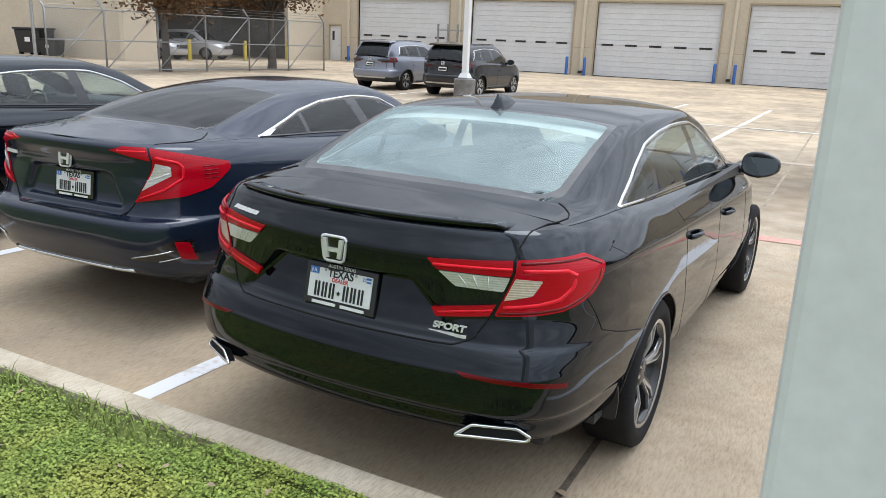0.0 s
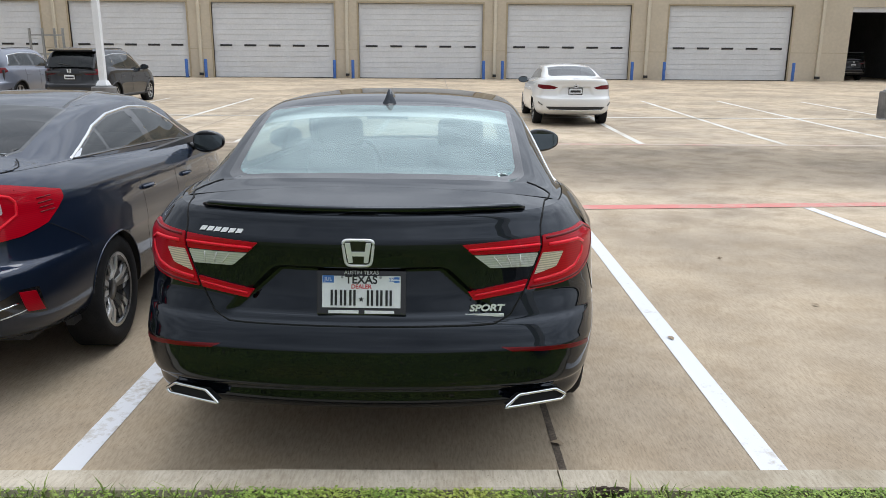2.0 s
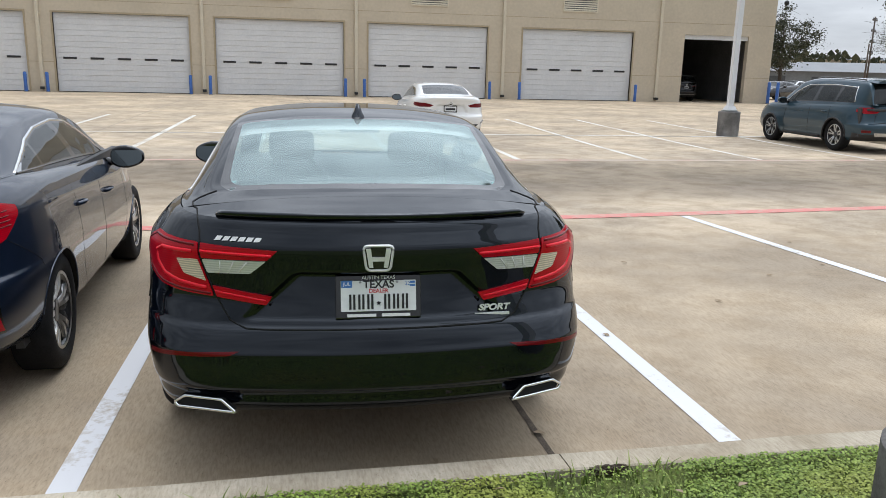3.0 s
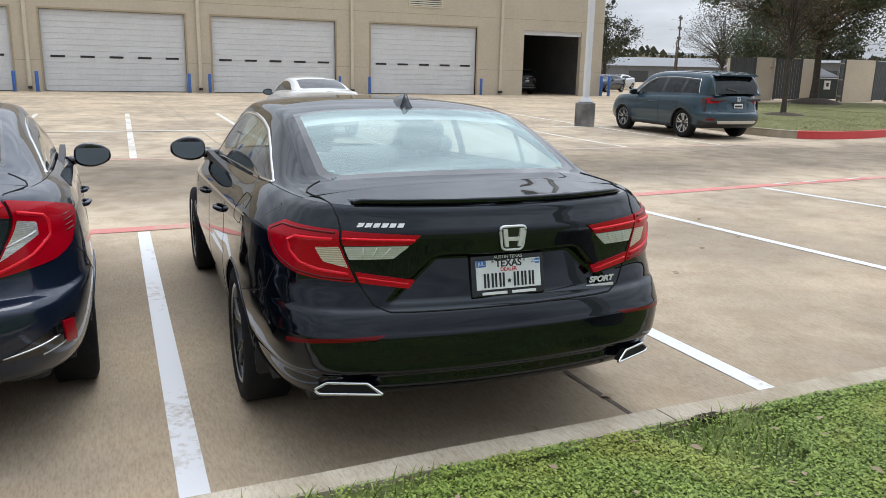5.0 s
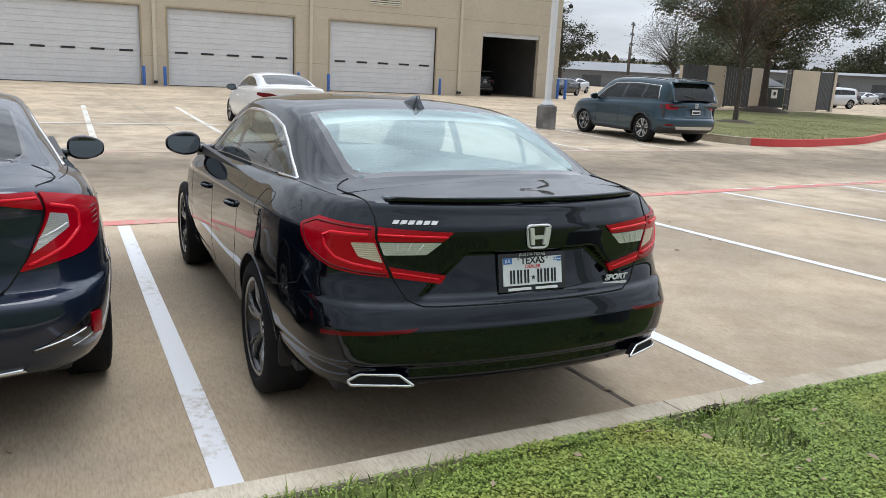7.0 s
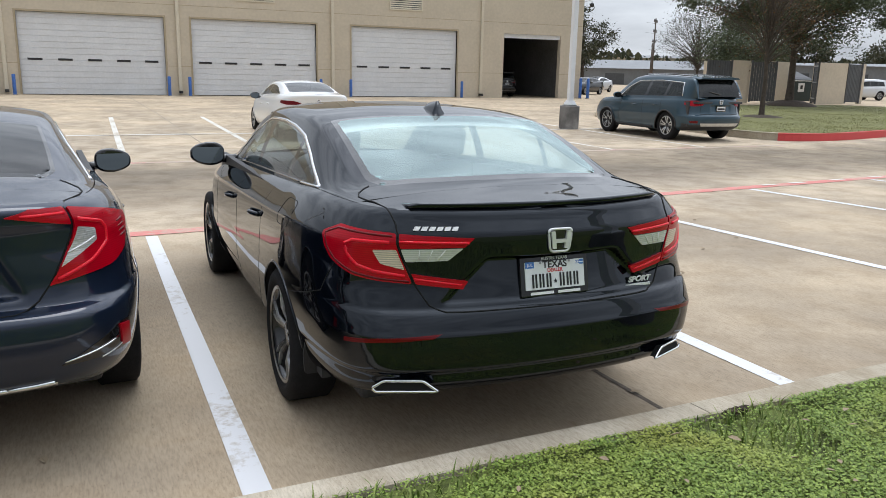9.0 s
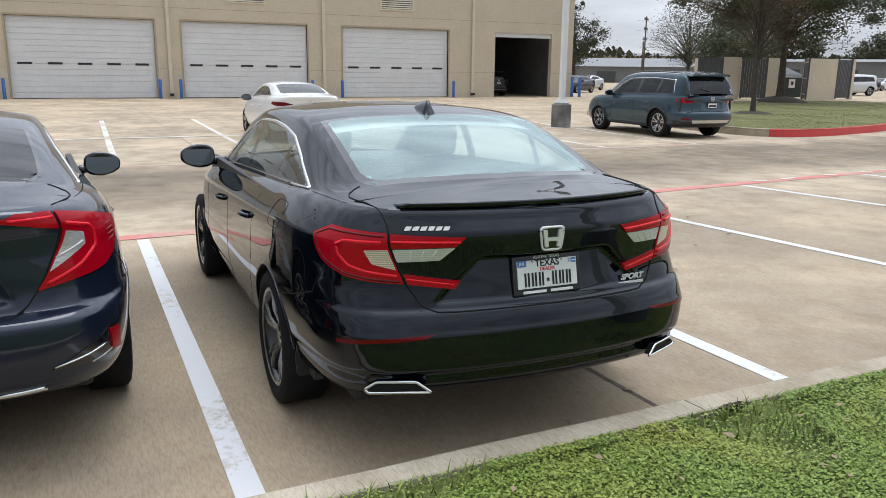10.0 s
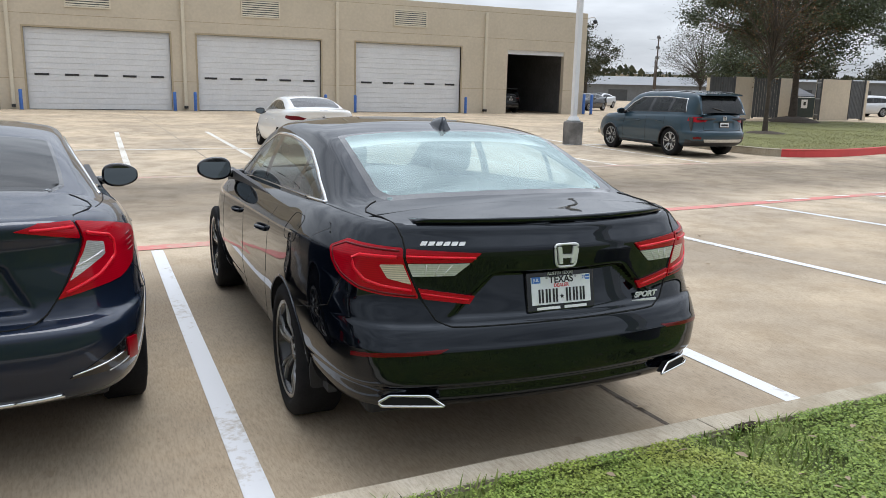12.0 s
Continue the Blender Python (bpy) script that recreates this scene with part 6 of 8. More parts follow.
V_LAMP = rounded([(0.40, 1.010), (0.66, 1.030), (0.72, 1.13), (0.98, 1.13), (1.05, 1.010), (0.78, 0.965), (0.45, 0.965)], 0.012)
CRV = dict(PILOT, length=4.60, rear_axle=0.98, front_axle=3.64, axle_z=0.355, arch=0.41, track_half=0.915, tyre_w=0.235, wheel_r=0.355, rim_r=0.235,
    rows=[(r[0], r[1], r[2] * 0.93, r[3] - 0.37) for r in PILOT["rows"]],
    belt=[(y * 0.93, z - 0.02) for y, z in PILOT["belt"]],
    roof=[(0.135, 1.14), (0.22, 1.30), (0.34, 1.48), (0.46, 1.60), (0.60, 1.645), (0.9, 1.665), (1.7, 1.685), (2.3, 1.675), (2.7, 1.62), (3.1, 1.38), (3.55, 1.08)],
    roof_half=[(0.135, 0.74), (0.46, 0.64), (0.9, 0.62), (2.0, 0.62), (2.6, 0.62), (3.0, 0.66), (3.55, 0.74)],
    base_half=[(0.135, 0.78), (0.46, 0.83), (0.9, 0.855), (2.0, 0.86), (3.0, 0.84), (3.55, 0.80)],
    floor_z=0.42, seat_y=2.15, mirror=(3.02, 1.11), mirror_x=1.02, handles=((1.45, 0.93), (2.35, 0.92)),
    patches=[("tail_lamp", V_LAMP, M_DEEPRED, 0.010, True), ("bumper_lower", [(-1.2, 0.31), (-1.2, 0.53), (-0.9, 0.47), (0.9, 0.47), (1.2, 0.53), (1.2, 0.31)], M_PLASTIC, 0.003, False),
             ("skid_strip", rounded([(-0.60, 0.43), (-0.64, 0.475), (0.64, 0.475), (0.60, 0.43)], 0.02), M_ALLOY, 0.008, False)],
    panes=[("rear_window", rounded([(0.150, -0.455), (0.150, 0.455), (0.47, 0.43), (0.47, -0.43)], 0.03), "rear", 0, False),
           ("windscreen", rounded([(2.68, -0.44), (2.68, 0.44), (3.50, 0.45), (3.50, -0.45)], 0.08), "rear", 0, False),
           ("pillar_trim", [(0.60, 0.945), (0.80, 0.66), (1.5, 0.615), (2.5, 0.625), (2.85, 0.72), (3.28, 0.945)], M_TRIM, 0, True),
           ("quarter_window", [(0.68, 0.930), (0.86, 0.675), (1.12, 0.645), (1.18, 0.930)], "side", 0, True),
           ("rear_door_window", [(1.27, 0.930), (1.20, 0.642), (1.90, 0.632), (1.96, 0.930)], "side", 0, True),
           ("front_door_window", [(2.08, 0.930), (2.02, 0.636), (2.46, 0.642), (2.80, 0.735), (3.18, 0.930)], "side", 0, True)])
CRV2 = dict(CRV, mirror_mat=M_GREYBLUE)
crv_a, ca_sh, ca_cab = build_car("grey_blue_crossover", "light grey-blue crossover parked near the building", CRV2, pose(-14.75, 20.55, -0.06, 0, 0, -1.0), M_GREYBLUE, M_GLASSDARK, M_PRIVACY, fine=False)
suv_details(crv_a, ca_sh, ca_cab, CRV2)
CRV3 = dict(CRV, mirror_mat=M_DARK)
crv_b, cb_sh, cb_cab = build_car("black_crossover", "black crossover parked beside the light pole", CRV3, pose(-11.65, 19.95, -0.06, 0, 0, -1.0), M_DARK, M_GLASSDARK, M_PRIVACY, fine=False)
suv_details(crv_b, cb_sh, cb_cab, CRV3)


# ---- ground, kerb and markings ----
def ribbon(bm, x0, x1, y0, y1, lift, step=1.0):
    """A thin painted band that follows the pavement."""
    ys = np.linspace(y0, y1, max(2, int(abs(y1 - y0) / step) + 1))
    L = [bm.verts.new((x0, y, gz(y) + lift)) for y in ys]
    R = [bm.verts.new((x1, y, gz(y) + lift)) for y in ys]
    for i in range(len(ys) - 1):
        bm.faces.new((L[i], R[i], R[i + 1], L[i + 1]))
    return bm


xs = np.r_[-400, -150, -70, np.arange(-40, 45, 2.0), 70, 150, 400]
ys = np.r_[-400, -150, -40, -12, -3, 0.0, 0.4, np.arange(1.5, 27, 1.5), 30, 43, 60, 90, 150, 300, 600]
PG = np.array([[(x, y, gz(y)) for x in xs] for y in ys])
ground = tagged(mesh_ob("ground", grid_mesh("ground", PG), M_LOT), "tan concrete car park pavement with stains and tyre marks", "pavement", kind="structure")

bm = bmesh.new()
xk = [-30.0, -10.0, -6.0, -3.95, -0.87, 2.2, 5.3, 12.0, 40.0]
kerb = tagged(new("kerb"), "worn concrete kerb between the car park and the verge", "kerb", kind="structure")
for a, b in zip(xk, xk[1:]):
    k = 10
    bm = bmesh.new()
    prof = [(0.165, -0.05), (0.163, 0.12), (0.158, 0.140), (0.145, 0.152), (0.02, 0.156), (0.012, 0.150), (0.010, -0.05)]
    nn = max(2, int((b - a) / 0.4))
    rows = [[bm.verts.new((x, y + 0.006 * noise.noise((x * 2.3, y * 9, 0)), z + 0.007 * noise.noise((x * 1.9, z * 9, 4)))) for y, z in prof] for x in np.linspace(a + 0.003, b - 0.003, nn)]
    for A, B in zip(rows, rows[1:]):
        for j in range(len(prof) - 1):
            bm.faces.new((A[j], A[j + 1], B[j + 1], B[j]))
    bm.faces.new(rows[0])
    bm.faces.new(rows[-1][::-1])
    bmesh.ops.recalc_face_normals(bm, faces=bm.faces)
    part("kerb_stone", bm, M_KERB, kerb)

def red_y(x):
    """Where the red line runs: it veers away from the kerb toward the east."""
    return 5.97 + 0.078 * max(0.0, x + 2.7)


LX = [(-14.1, -14.0), (-11.3, -11.2), (-8.5, -8.4), (-5.70, -5.60), (-2.835, -2.755), (0.070, 0.170), (3.30, 2.98), (6.75, 6.25), (10.0, 9.45), (13.3, 12.6)]
for x, x2 in LX:
    bm = ribbon(bmesh.new(), -0.058, 0.058, 0.165, red_y(x2) - 0.16, 0.004, 0.5)
    for v in bm.verts:
        v.co.x += x + (x2 - x) * (v.co.y - 0.165) / 5.76
    ob = part("parking_line", bm, M_LINE)
    tagged(ob, "broad white bay line painted on the concrete", "line", "near bay lines", "structure")
red_bm = bmesh.new()
rows = [[red_bm.verts.new((x, red_y(x) + o, gz(red_y(x) + o) + 0.005)) for o in (-0.12, 0.12)] for x in np.arange(-40, 24.1, 1.0)]
for A, B in zip(rows, rows[1:]):
    red_bm.faces.new((A[0], B[0], B[1], A[1]))
tagged(part("red_fire_lane_line", red_bm, M_REDLINE), "faded red line along the edge of the drive", "line", kind="structure")
for x in (6.9, 7.6, 8.7, 9.8, 10.4):
    y = red_y(x) + 0.06
    tagged(part("lane_dash", ribbon(bmesh.new(), x - 0.17, x + 0.17, y - 0.045, y + 0.045, 0.010), M_LINEFAR), "short worn white dash on the red line", "line", "lane dashes", "structure")
tagged(part("red_lane_line", ribbon(bmesh.new(), -40, 13.6, 12.30, 12.52, 0.004), M_REDFAINT), "worn red line on the far edge of the drive", "line", kind="structure")
for x in [-13.3, -10.6, -7.80, -5.15, -2.60, 0.16, 2.66, 5.45, 8.10, 10.92]:
    bm = ribbon(bmesh.new(), x - 0.065, x + 0.065, 12.5, 24.4, 0.004, 1.0)
    for v in bm.verts:
        v.co.x += 0.022 * (v.co.y - 12.5)
    tagged(part("bay_line", bm, M_LINEFAR), "thin white bay line in the far double row", "line", "far bay lines", "structure")
tagged(part("row_line", ribbon(bmesh.new(), -14.5, 12.0, 18.10, 18.28, 0.008), M_LINEFAR), "white line between the two far rows", "line", kind="structure")

# sealed slab joints
for x0 in (-18.2, -12.4, -6.6, -0.80):
    w = 0.016 if x0 == -0.80 else 0.012
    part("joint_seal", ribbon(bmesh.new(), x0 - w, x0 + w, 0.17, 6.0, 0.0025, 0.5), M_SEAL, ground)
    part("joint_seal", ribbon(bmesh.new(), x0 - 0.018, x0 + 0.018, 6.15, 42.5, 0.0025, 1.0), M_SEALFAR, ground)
for y0 in (12.0, 26.0):
    part("joint_seal", ribbon(bmesh.new(), -40, 30, y0 - 0.012, y0 + 0.012, 0.002), M_SEALFAR, ground)

# verge
bm = bmesh.new()
gx, gy = np.r_[-60, -20, np.arange(-8, 6, 0.25), 14, 40], np.r_[-60, -20, -8, np.arange(-4, 0.01, 0.2), 0.012]
PV = np.array([[(x, y, 0.135 + (0.03 * noise.noise((x * 0.9, y * 0.9, 0)) + 0.015 * noise.noise((x * 4, y * 4, 2)) if -8 < x < 6 and -4 < y < -0.1 else 0.0)) for x in gx] for y in gy])
PV[..., 2] -= 0.014
verge = tagged(mesh_ob("verge", grid_mesh("verge", PV), M_TURF, smooth=True), "grass verge with clover along the kerb", "grass", kind="structure")


def hgt(x, y):
    return 0.135 + (0.03 * noise.noise((x * 0.9, y * 0.9, 0)) + 0.015 * noise.noise((x * 4, y * 4, 2)) if y < -0.1 else 0.0)


rng = random.Random(5)


def blades(count, x0, x1, y0, y1, mat, name, label, keep, h0, h1):
    co, fl = [], []
    while len(fl) < count:
        x, y = rng.uniform(x0, x1), rng.uniform(y0, y1)
        if not keep(x, y):
            continue
        a, h, w = rng.uniform(0, 6.283), rng.uniform(h0, h1), rng.uniform(0.0025, 0.005)
        lean = rng.uniform(0.2, 0.9) * h
        z = hgt(x, y) - 0.005
        dx, dy = math.cos(a), math.sin(a)
        b = len(co)
        co += [(x - dy * w, y + dx * w, z), (x + dy * w, y - dx * w, z), (x + dx * lean * 0.45 + dy * w * 0.8, y + dy * lean * 0.45 - dx * w * 0.8, z + h * 0.65),
               (x + dx * lean * 0.45 - dy * w * 0.8, y + dy * lean * 0.45 + dx * w * 0.8, z + h * 0.65), (x + dx * lean, y + dy * lean, z + h)]
        fl += [(b, b + 1, b + 2, b + 3), (b + 3, b + 2, b + 4)]
    me = bpy.data.meshes.new(name)
    me.from_pydata(co, [], fl)
    return tagged(mesh_ob(name, me, mat), label, "grass", kind="stuff")


def grassy(x, y):
    """Where blades outgrow the clover: patches, mostly toward the blue saloon."""
    return noise.noise((x * 0.8, y * 0.8, 9)) + 0.28 * (-1.7 - x) > 0.05


blades(66000, -9.0, 5.5, -4.2, 0.0, M_GRASS, "grass_blades", "green grass blades on the verge", grassy, 0.03, 0.085)
blades(14000, -7.5, 3.5, -3.4, 0.01, M_GRASS, "short_grass", "short grass blades among the clover", lambda x, y: not grassy(x, y), 0.02, 0.05)
co, fl = [], []
while len(fl) < 300000:
    x, y = rng.uniform(-6.5, 3.2), rng.uniform(-2.6, 0.03)
    if y > 0.028 * noise.noise((x * 5, 0, 2)) + 0.006:
        continue
    if grassy(x, y) and rng.random() < 0.8:
        continue
    # the clover thins out raggedly away from the kerb
    if max((-1.9 - y) / 0.7, (x - 2.2) / 1.0, (-5.4 - x) / 1.0) + 0.5 * noise.noise((x * 1.5, y * 1.5, 4)) > rng.random():
        continue
    z, s = (hgt(x, y) if y < -0.07 else 0.150) + rng.uniform(0.0, 0.04) * min(1.0, 0.45 - y * 2), rng.uniform(0.0034, 0.0068)
    a, t1, t2 = rng.uniform(0, 6.283), rng.uniform(-0.5, 0.5), rng.uniform(-0.5, 0.5)
    b = len(co)
    for k in range(5):
        u, v = s * math.cos(a + k * 1.2566), s * math.sin(a + k * 1.2566)
        co.append((x + u, y + v, z + t1 * u + t2 * v))
    fl.append((b, b + 1, b + 2, b + 3, b + 4))
me = bpy.data.meshes.new("clover")
me.from_pydata(co, [], fl)
tagged(mesh_ob("clover", me, M_CLOVER), "low green clover leaves covering the verge", "clover", kind="stuff")

# fallen leaves
leaf_bm = bmesh.new()
lv = [leaf_bm.verts.new(p) for p in ((0, -0.03, 0.0), (0.013, -0.012, 0.006), (0.016, 0.008, 0.008), (0, 0.034, 0.002), (-0.016, 0.008, 0.007), (-0.013, -0.012, 0.005), (0, 0.0, 0.0))]
for i in range(6):
    leaf_bm.faces.new((lv[i], lv[(i + 1) % 6], lv[6]))
me_leaf = bpy.data.meshes.new("fallen_leaf")
leaf_bm.to_mesh(me_leaf)
leaf_bm.free()
for i in range(95):
    x, y = rng.uniform(-4.6, 1.2), rng.uniform(-1.9, -0.12)
    ob = mesh_ob("fallen_leaf", me_leaf, M_DRYLEAF, m=pose(x, y, hgt(x, y) + 0.045, rng.uniform(-25, 25), rng.uniform(-25, 25), rng.uniform(0, 360)) @ Matrix.Scale(rng.uniform(0.4, 0.95), 4))
    tagged(ob, "dry brown leaf lying in the clover", "leaf", "fallen leaves")
for x, y, r in ((0.10, 1.94, 20), (-0.79, 0.62, 70), (-1.33, 0.42, 10), (2.95, 3.6, 50), (1.3, 2.6, 30), (2.2, 3.3, 80), (3.3, 4.6, 20), (1.1, 3.9, 60), (-3.6, 1.0, 15)):
    ob = mesh_ob("fallen_leaf", me_leaf, M_DRYLEAF, m=pose(x, y, gz(y) + 0.008, 0, 0, r))
    tagged(ob, "dry leaf lying on the concrete", "leaf", "fallen leaves")
# broken kerb edge with a clod
bm = bmesh.new()
bmesh.ops.create_icosphere(bm, subdivisions=4, radius=1.0)
for v in bm.verts:
    n = 1 + 0.5 * noise.noise(v.co * 2.2) + 0.35 * noise.noise(v.co * 6.0)
    v.co = Vector((-0.72 + v.co.x * 0.075 * n, 0.0 + v.co.y * 0.018 * n, 0.153 + v.co.z * 0.014 * n))
tagged(part("dirt_clod", bm, M_SOIL), "crumbled dirt and dead roots on the kerb", "dirt")

# ---- light poles ----
def light_pole(m, label, r_ped, h_ped, side, mat, z_off=0.0):
    p = thing("light_pole", label, "light pole", m, "car park light poles")
    bm = bmesh.new()
    lathe(bm, [(-0.1, r_ped), (h_ped - 0.02, r_ped), (h_ped, r_ped - 0.02), (h_ped + 0.004, 0.0)], 36, "z")
    part("pedestal", bm, M_PED, p, smooth=False)
    part("base_plate", box(bmesh.new(), -side * 1.05, side * 1.05, -side * 1.05, side * 1.05, h_ped + 0.004, h_ped + 0.03, 0.004), M_GALV, p)
    bm = box(bmesh.new(), -side * 0.92, side * 0.92, -side * 0.92, side * 0.92, h_ped + 0.03, h_ped + 0.16, 0.01)
    for v in bm.verts:
        if v.co.z > h_ped + 0.1:
            v.co.x *= 0.72
            v.co.y *= 0.72
    part("base_cover", bm, mat, p)
    part("shaft", box(bmesh.new(), -side / 2, side / 2, -side / 2, side / 2, h_ped + 0.03, 8.5, 0.014), mat, p, smooth=False)
    part("hand_hole_cover", box(bmesh.new(), -0.05, 0.05, -side / 2 - 0.008, -side / 2, h_ped + 0.35, h_ped + 0.52, 0.006), mat, p)
    part("lamp_arm", box(bmesh.new(), -0.9, 0.9, -0.03, 0.03, 8.38, 8.44), mat, p)
    for sx in (-1, 1):
        part("lamp_head", box(bmesh.new(), sx * 1.1 - 0.28, sx * 1.1 + 0.28, -0.18, 0.18, 8.34, 8.48, 0.03), M_GALV, p)
    return p


light_pole(pose(0.062, -0.90, 0.0, 0, 0, 0), "pale grey square light pole on a round concrete pedestal", 0.30, 0.62, 0.19, M_POLE)
light_pole(pose(-9.95, 18.2, gz(18.2)), "white square light pole on a concrete pedestal", 0.31, 0.72, 0.16, M_POLEWHITE)
light_pole(pose(10.85, 18.45, gz(18.4)), "white square light pole on a concrete pedestal", 0.31, 0.72, 0.16, M_POLEWHITE)

# ---- service building ----
YB, HB = 43.0, 6.7
DOORS = [(-30.25, -23.45), (-21.85, -15.30), (-13.88, -7.03), (-5.65, 1.33), (2.74, 9.70), (11.86, 18.83)]
OPEN = (22.22, 26.58)
DH = 4.1
XL, XR = -34.5, 28.3
bm = bmesh.new()
cuts = [(a, b, DH) for a, b in DOORS] + [(OPEN[0], OPEN[1], DH), (-32.65, -31.65, 2.35)]
cuts.sort()
x = XL
for a, b, h in cuts:
    box(bm, x, a, YB, YB + 0.35, 0, HB)
    box(bm, a, b, YB, YB + 0.35, h, HB)
    x = b
box(bm, x, XR, YB, YB + 0.35, 0, HB)
wall = tagged(part("wall_north", bm, M_WALL), "tan painted service building wall with scored joints", "wall", kind="structure")
for z in (1.55, 4.75, 6.35):
    xs_ = [XL] + [v for a, b, h in cuts for v in ((a, b) if z < h else ())] + [XR]
    for a, b in zip(xs_[::2], xs_[1::2]):
        part("score_joint", boxes((a, b, YB - 0.004, YB + 0.002, z, z + 0.03)), M_DOORFRAME, wall)
tagged(part("wall_east", boxes((XR - 0.35, XR, YB + 0.35, YB + 30, 0, HB)), M_WALL), "tan end wall of the service building", "wall", kind="structure")
tagged(part("roof_slab", boxes((XL - 30, XR, YB + 0.35, YB + 30, HB - 0.4, HB - 0.1)), M_ROOFGREY), "flat roof of the service building", "roof", kind="structure")


def roll_door(a, b):
    d = thing("overhead_door", "white sectional overhead door with five small windows, closed", "door", pose((a + b) / 2, YB, 0), "service bay doors")
    w, n = (b - a) / 2, 14
    ph = DH / n
    for i in range(n):
        bm = box(bmesh.new(), -w, w, 0.13, 0.18, i * ph + 0.016, (i + 1) * ph - 0.010, 0.006)
        box(bm, -w, w, 0.152, 0.175, i * ph, (i + 1) * ph)
        part("door_panel", bm, M_DOOR, d)
    for i in range(5):
        x = -w + (2 * w) * (i + 0.5) / 5
        part("door_window", box(bmesh.new(), x - 0.34, x + 0.34, 0.105, 0.135, 1.72, 1.83, 0.008), M_PLASTIC, d)
    part("bottom_seal", boxes((-w, w, 0.12, 0.19, 0.0, 0.035)), M_PLASTIC, d)
    return d


for a, b in DOORS:
    roll_door(a, b)
    bm = boxes((a - 0.10, a, YB - 0.02, YB + 0.2, 0, DH + 0.10), (b, b + 0.10, YB - 0.02, YB + 0.2, 0, DH + 0.10), (a, b, YB - 0.02, YB + 0.2, DH, DH + 0.10))
    tagged(part("door_frame", bm, M_DOORFRAME), "tan steel frame round an overhead door", "frame", "door frames", "structure")


def bollard(x, y, mat, r=0.085, h=1.03, label="blue painted steel bollard beside a bay door"):
    b = thing("bollard", label, "bollard", pose(x, y, 0), "bollards")
    bm = bmesh.new()
    lathe(bm, [(0.0, r), (h - 0.04, r), (h - 0.012, r * 0.8), (h, r * 0.3), (h, 0.001)], 18, "z")
    part("post", bm, mat, b, smooth=True)
    part("foot_ring", cyl(bmesh.new(), (0, 0, 0), (0, 0, 0.03), r + 0.03, n=18), M_PED, b)


for a, b in DOORS:
    bollard(a - 0.30, YB - 0.75, M_BLUEPOST)
    bollard(b + 0.05, YB - 0.75, M_BLUEPOST)


def downspout(x):
    d = thing("downspout", "cream rainwater downspout on the tan wall", "downspout", pose(x, YB, 0), "downspouts")
    part("pipe", box(bmesh.new(), -0.09, 0.09, -0.14, -0.02, 0.25, HB - 0.4, 0.02), M_PIPE, d)
    part("shoe", boxes((-0.09, 0.09, -0.32, -0.02, 0.12, 0.26)), M_PLASTIC, d)
    for z in (2.0, 4.0, 6.0):
        part("bracket", boxes((-0.13, 0.13, -0.05, -0.003, z, z + 0.05)), M_PIPE, d)


for x in (-31.0, -22.65, -14.60, -6.32, 2.03, 10.68, 20.55):
    downspout(x)


def louvre(x, z):
    v = thing("wall_vent", "pale louvred vent high in the tan wall", "vent", pose(x, YB, z), "wall vents")
    part("frame", boxes((-1.1, 1.1, -0.05, -0.003, -0.5, -0.42), (-1.1, 1.1, -0.05, -0.003, 0.42, 0.5), (-1.1, -1.02, -0.05, -0.003, -0.42, 0.42), (1.02, 1.1, -0.05, -0.003, -0.42, 0.42)), M_PIPE, v)
    part("backing", boxes((-1.02, 1.02, -0.012, -0.004, -0.42, 0.42)), M_SLAT, v)
    for i in range(7):
        zz = -0.36 + i * 0.12
        part("slat", prism(bmesh.new(), [(-0.05, zz - 0.03), (-0.045, zz - 0.04), (-0.013, zz + 0.03), (-0.018, zz + 0.04)], -1.02, 1.02, "x"), M_PIPE, v)


for x in (-28.0, -19.0, -11.0, -2.6, 6.25, 15.35):
    louvre(x, 5.65)

# the open bay
bay = tagged(new("open_bay"), "dark inside of the open service bay", "room", kind="structure")
part("bay_wall", boxes((OPEN[0] - 1.2, OPEN[0] - 1.0, YB + 0.4, YB + 12, 0, 5), (OPEN[1] + 0.9, OPEN[1] + 1.1, YB + 0.4, YB + 12, 0, 5), (OPEN[0] - 1, OPEN[1] + 1, YB + 12, YB + 12.2, 0, 5)), M_DARKROOM, bay)
part("bay_ceiling", boxes((OPEN[0] - 1.2, OPEN[1] + 1.1, YB + 0.4, YB + 12.2, 5.0, 5.2)), M_DARKROOM, bay)
bm = boxes((OPEN[0], OPEN[1], YB + 0.1, YB + 0.2, DH - 0.28, DH))
tagged(part("raised_door", bm, M_DOOR), "bottom edge of a raised overhead door", "door", kind="structure")
tagged(part("tool_cabinet", box(bmesh.new(), OPEN[0] + 0.5, OPEN[0] + 1.6, YB + 5, YB + 5.8, 0, 2.1, 0.03), M_SLAT), "dark tool cabinet inside the open bay", "cabinet")
tagged(part("wall_sign", box(bmesh.new(), OPEN[0] + 0.4, OPEN[0] + 1.2, YB + 3.5, YB + 3.53, 2.1, 2.7), M_SIGN), "pale sign hanging inside the open bay", "sign")

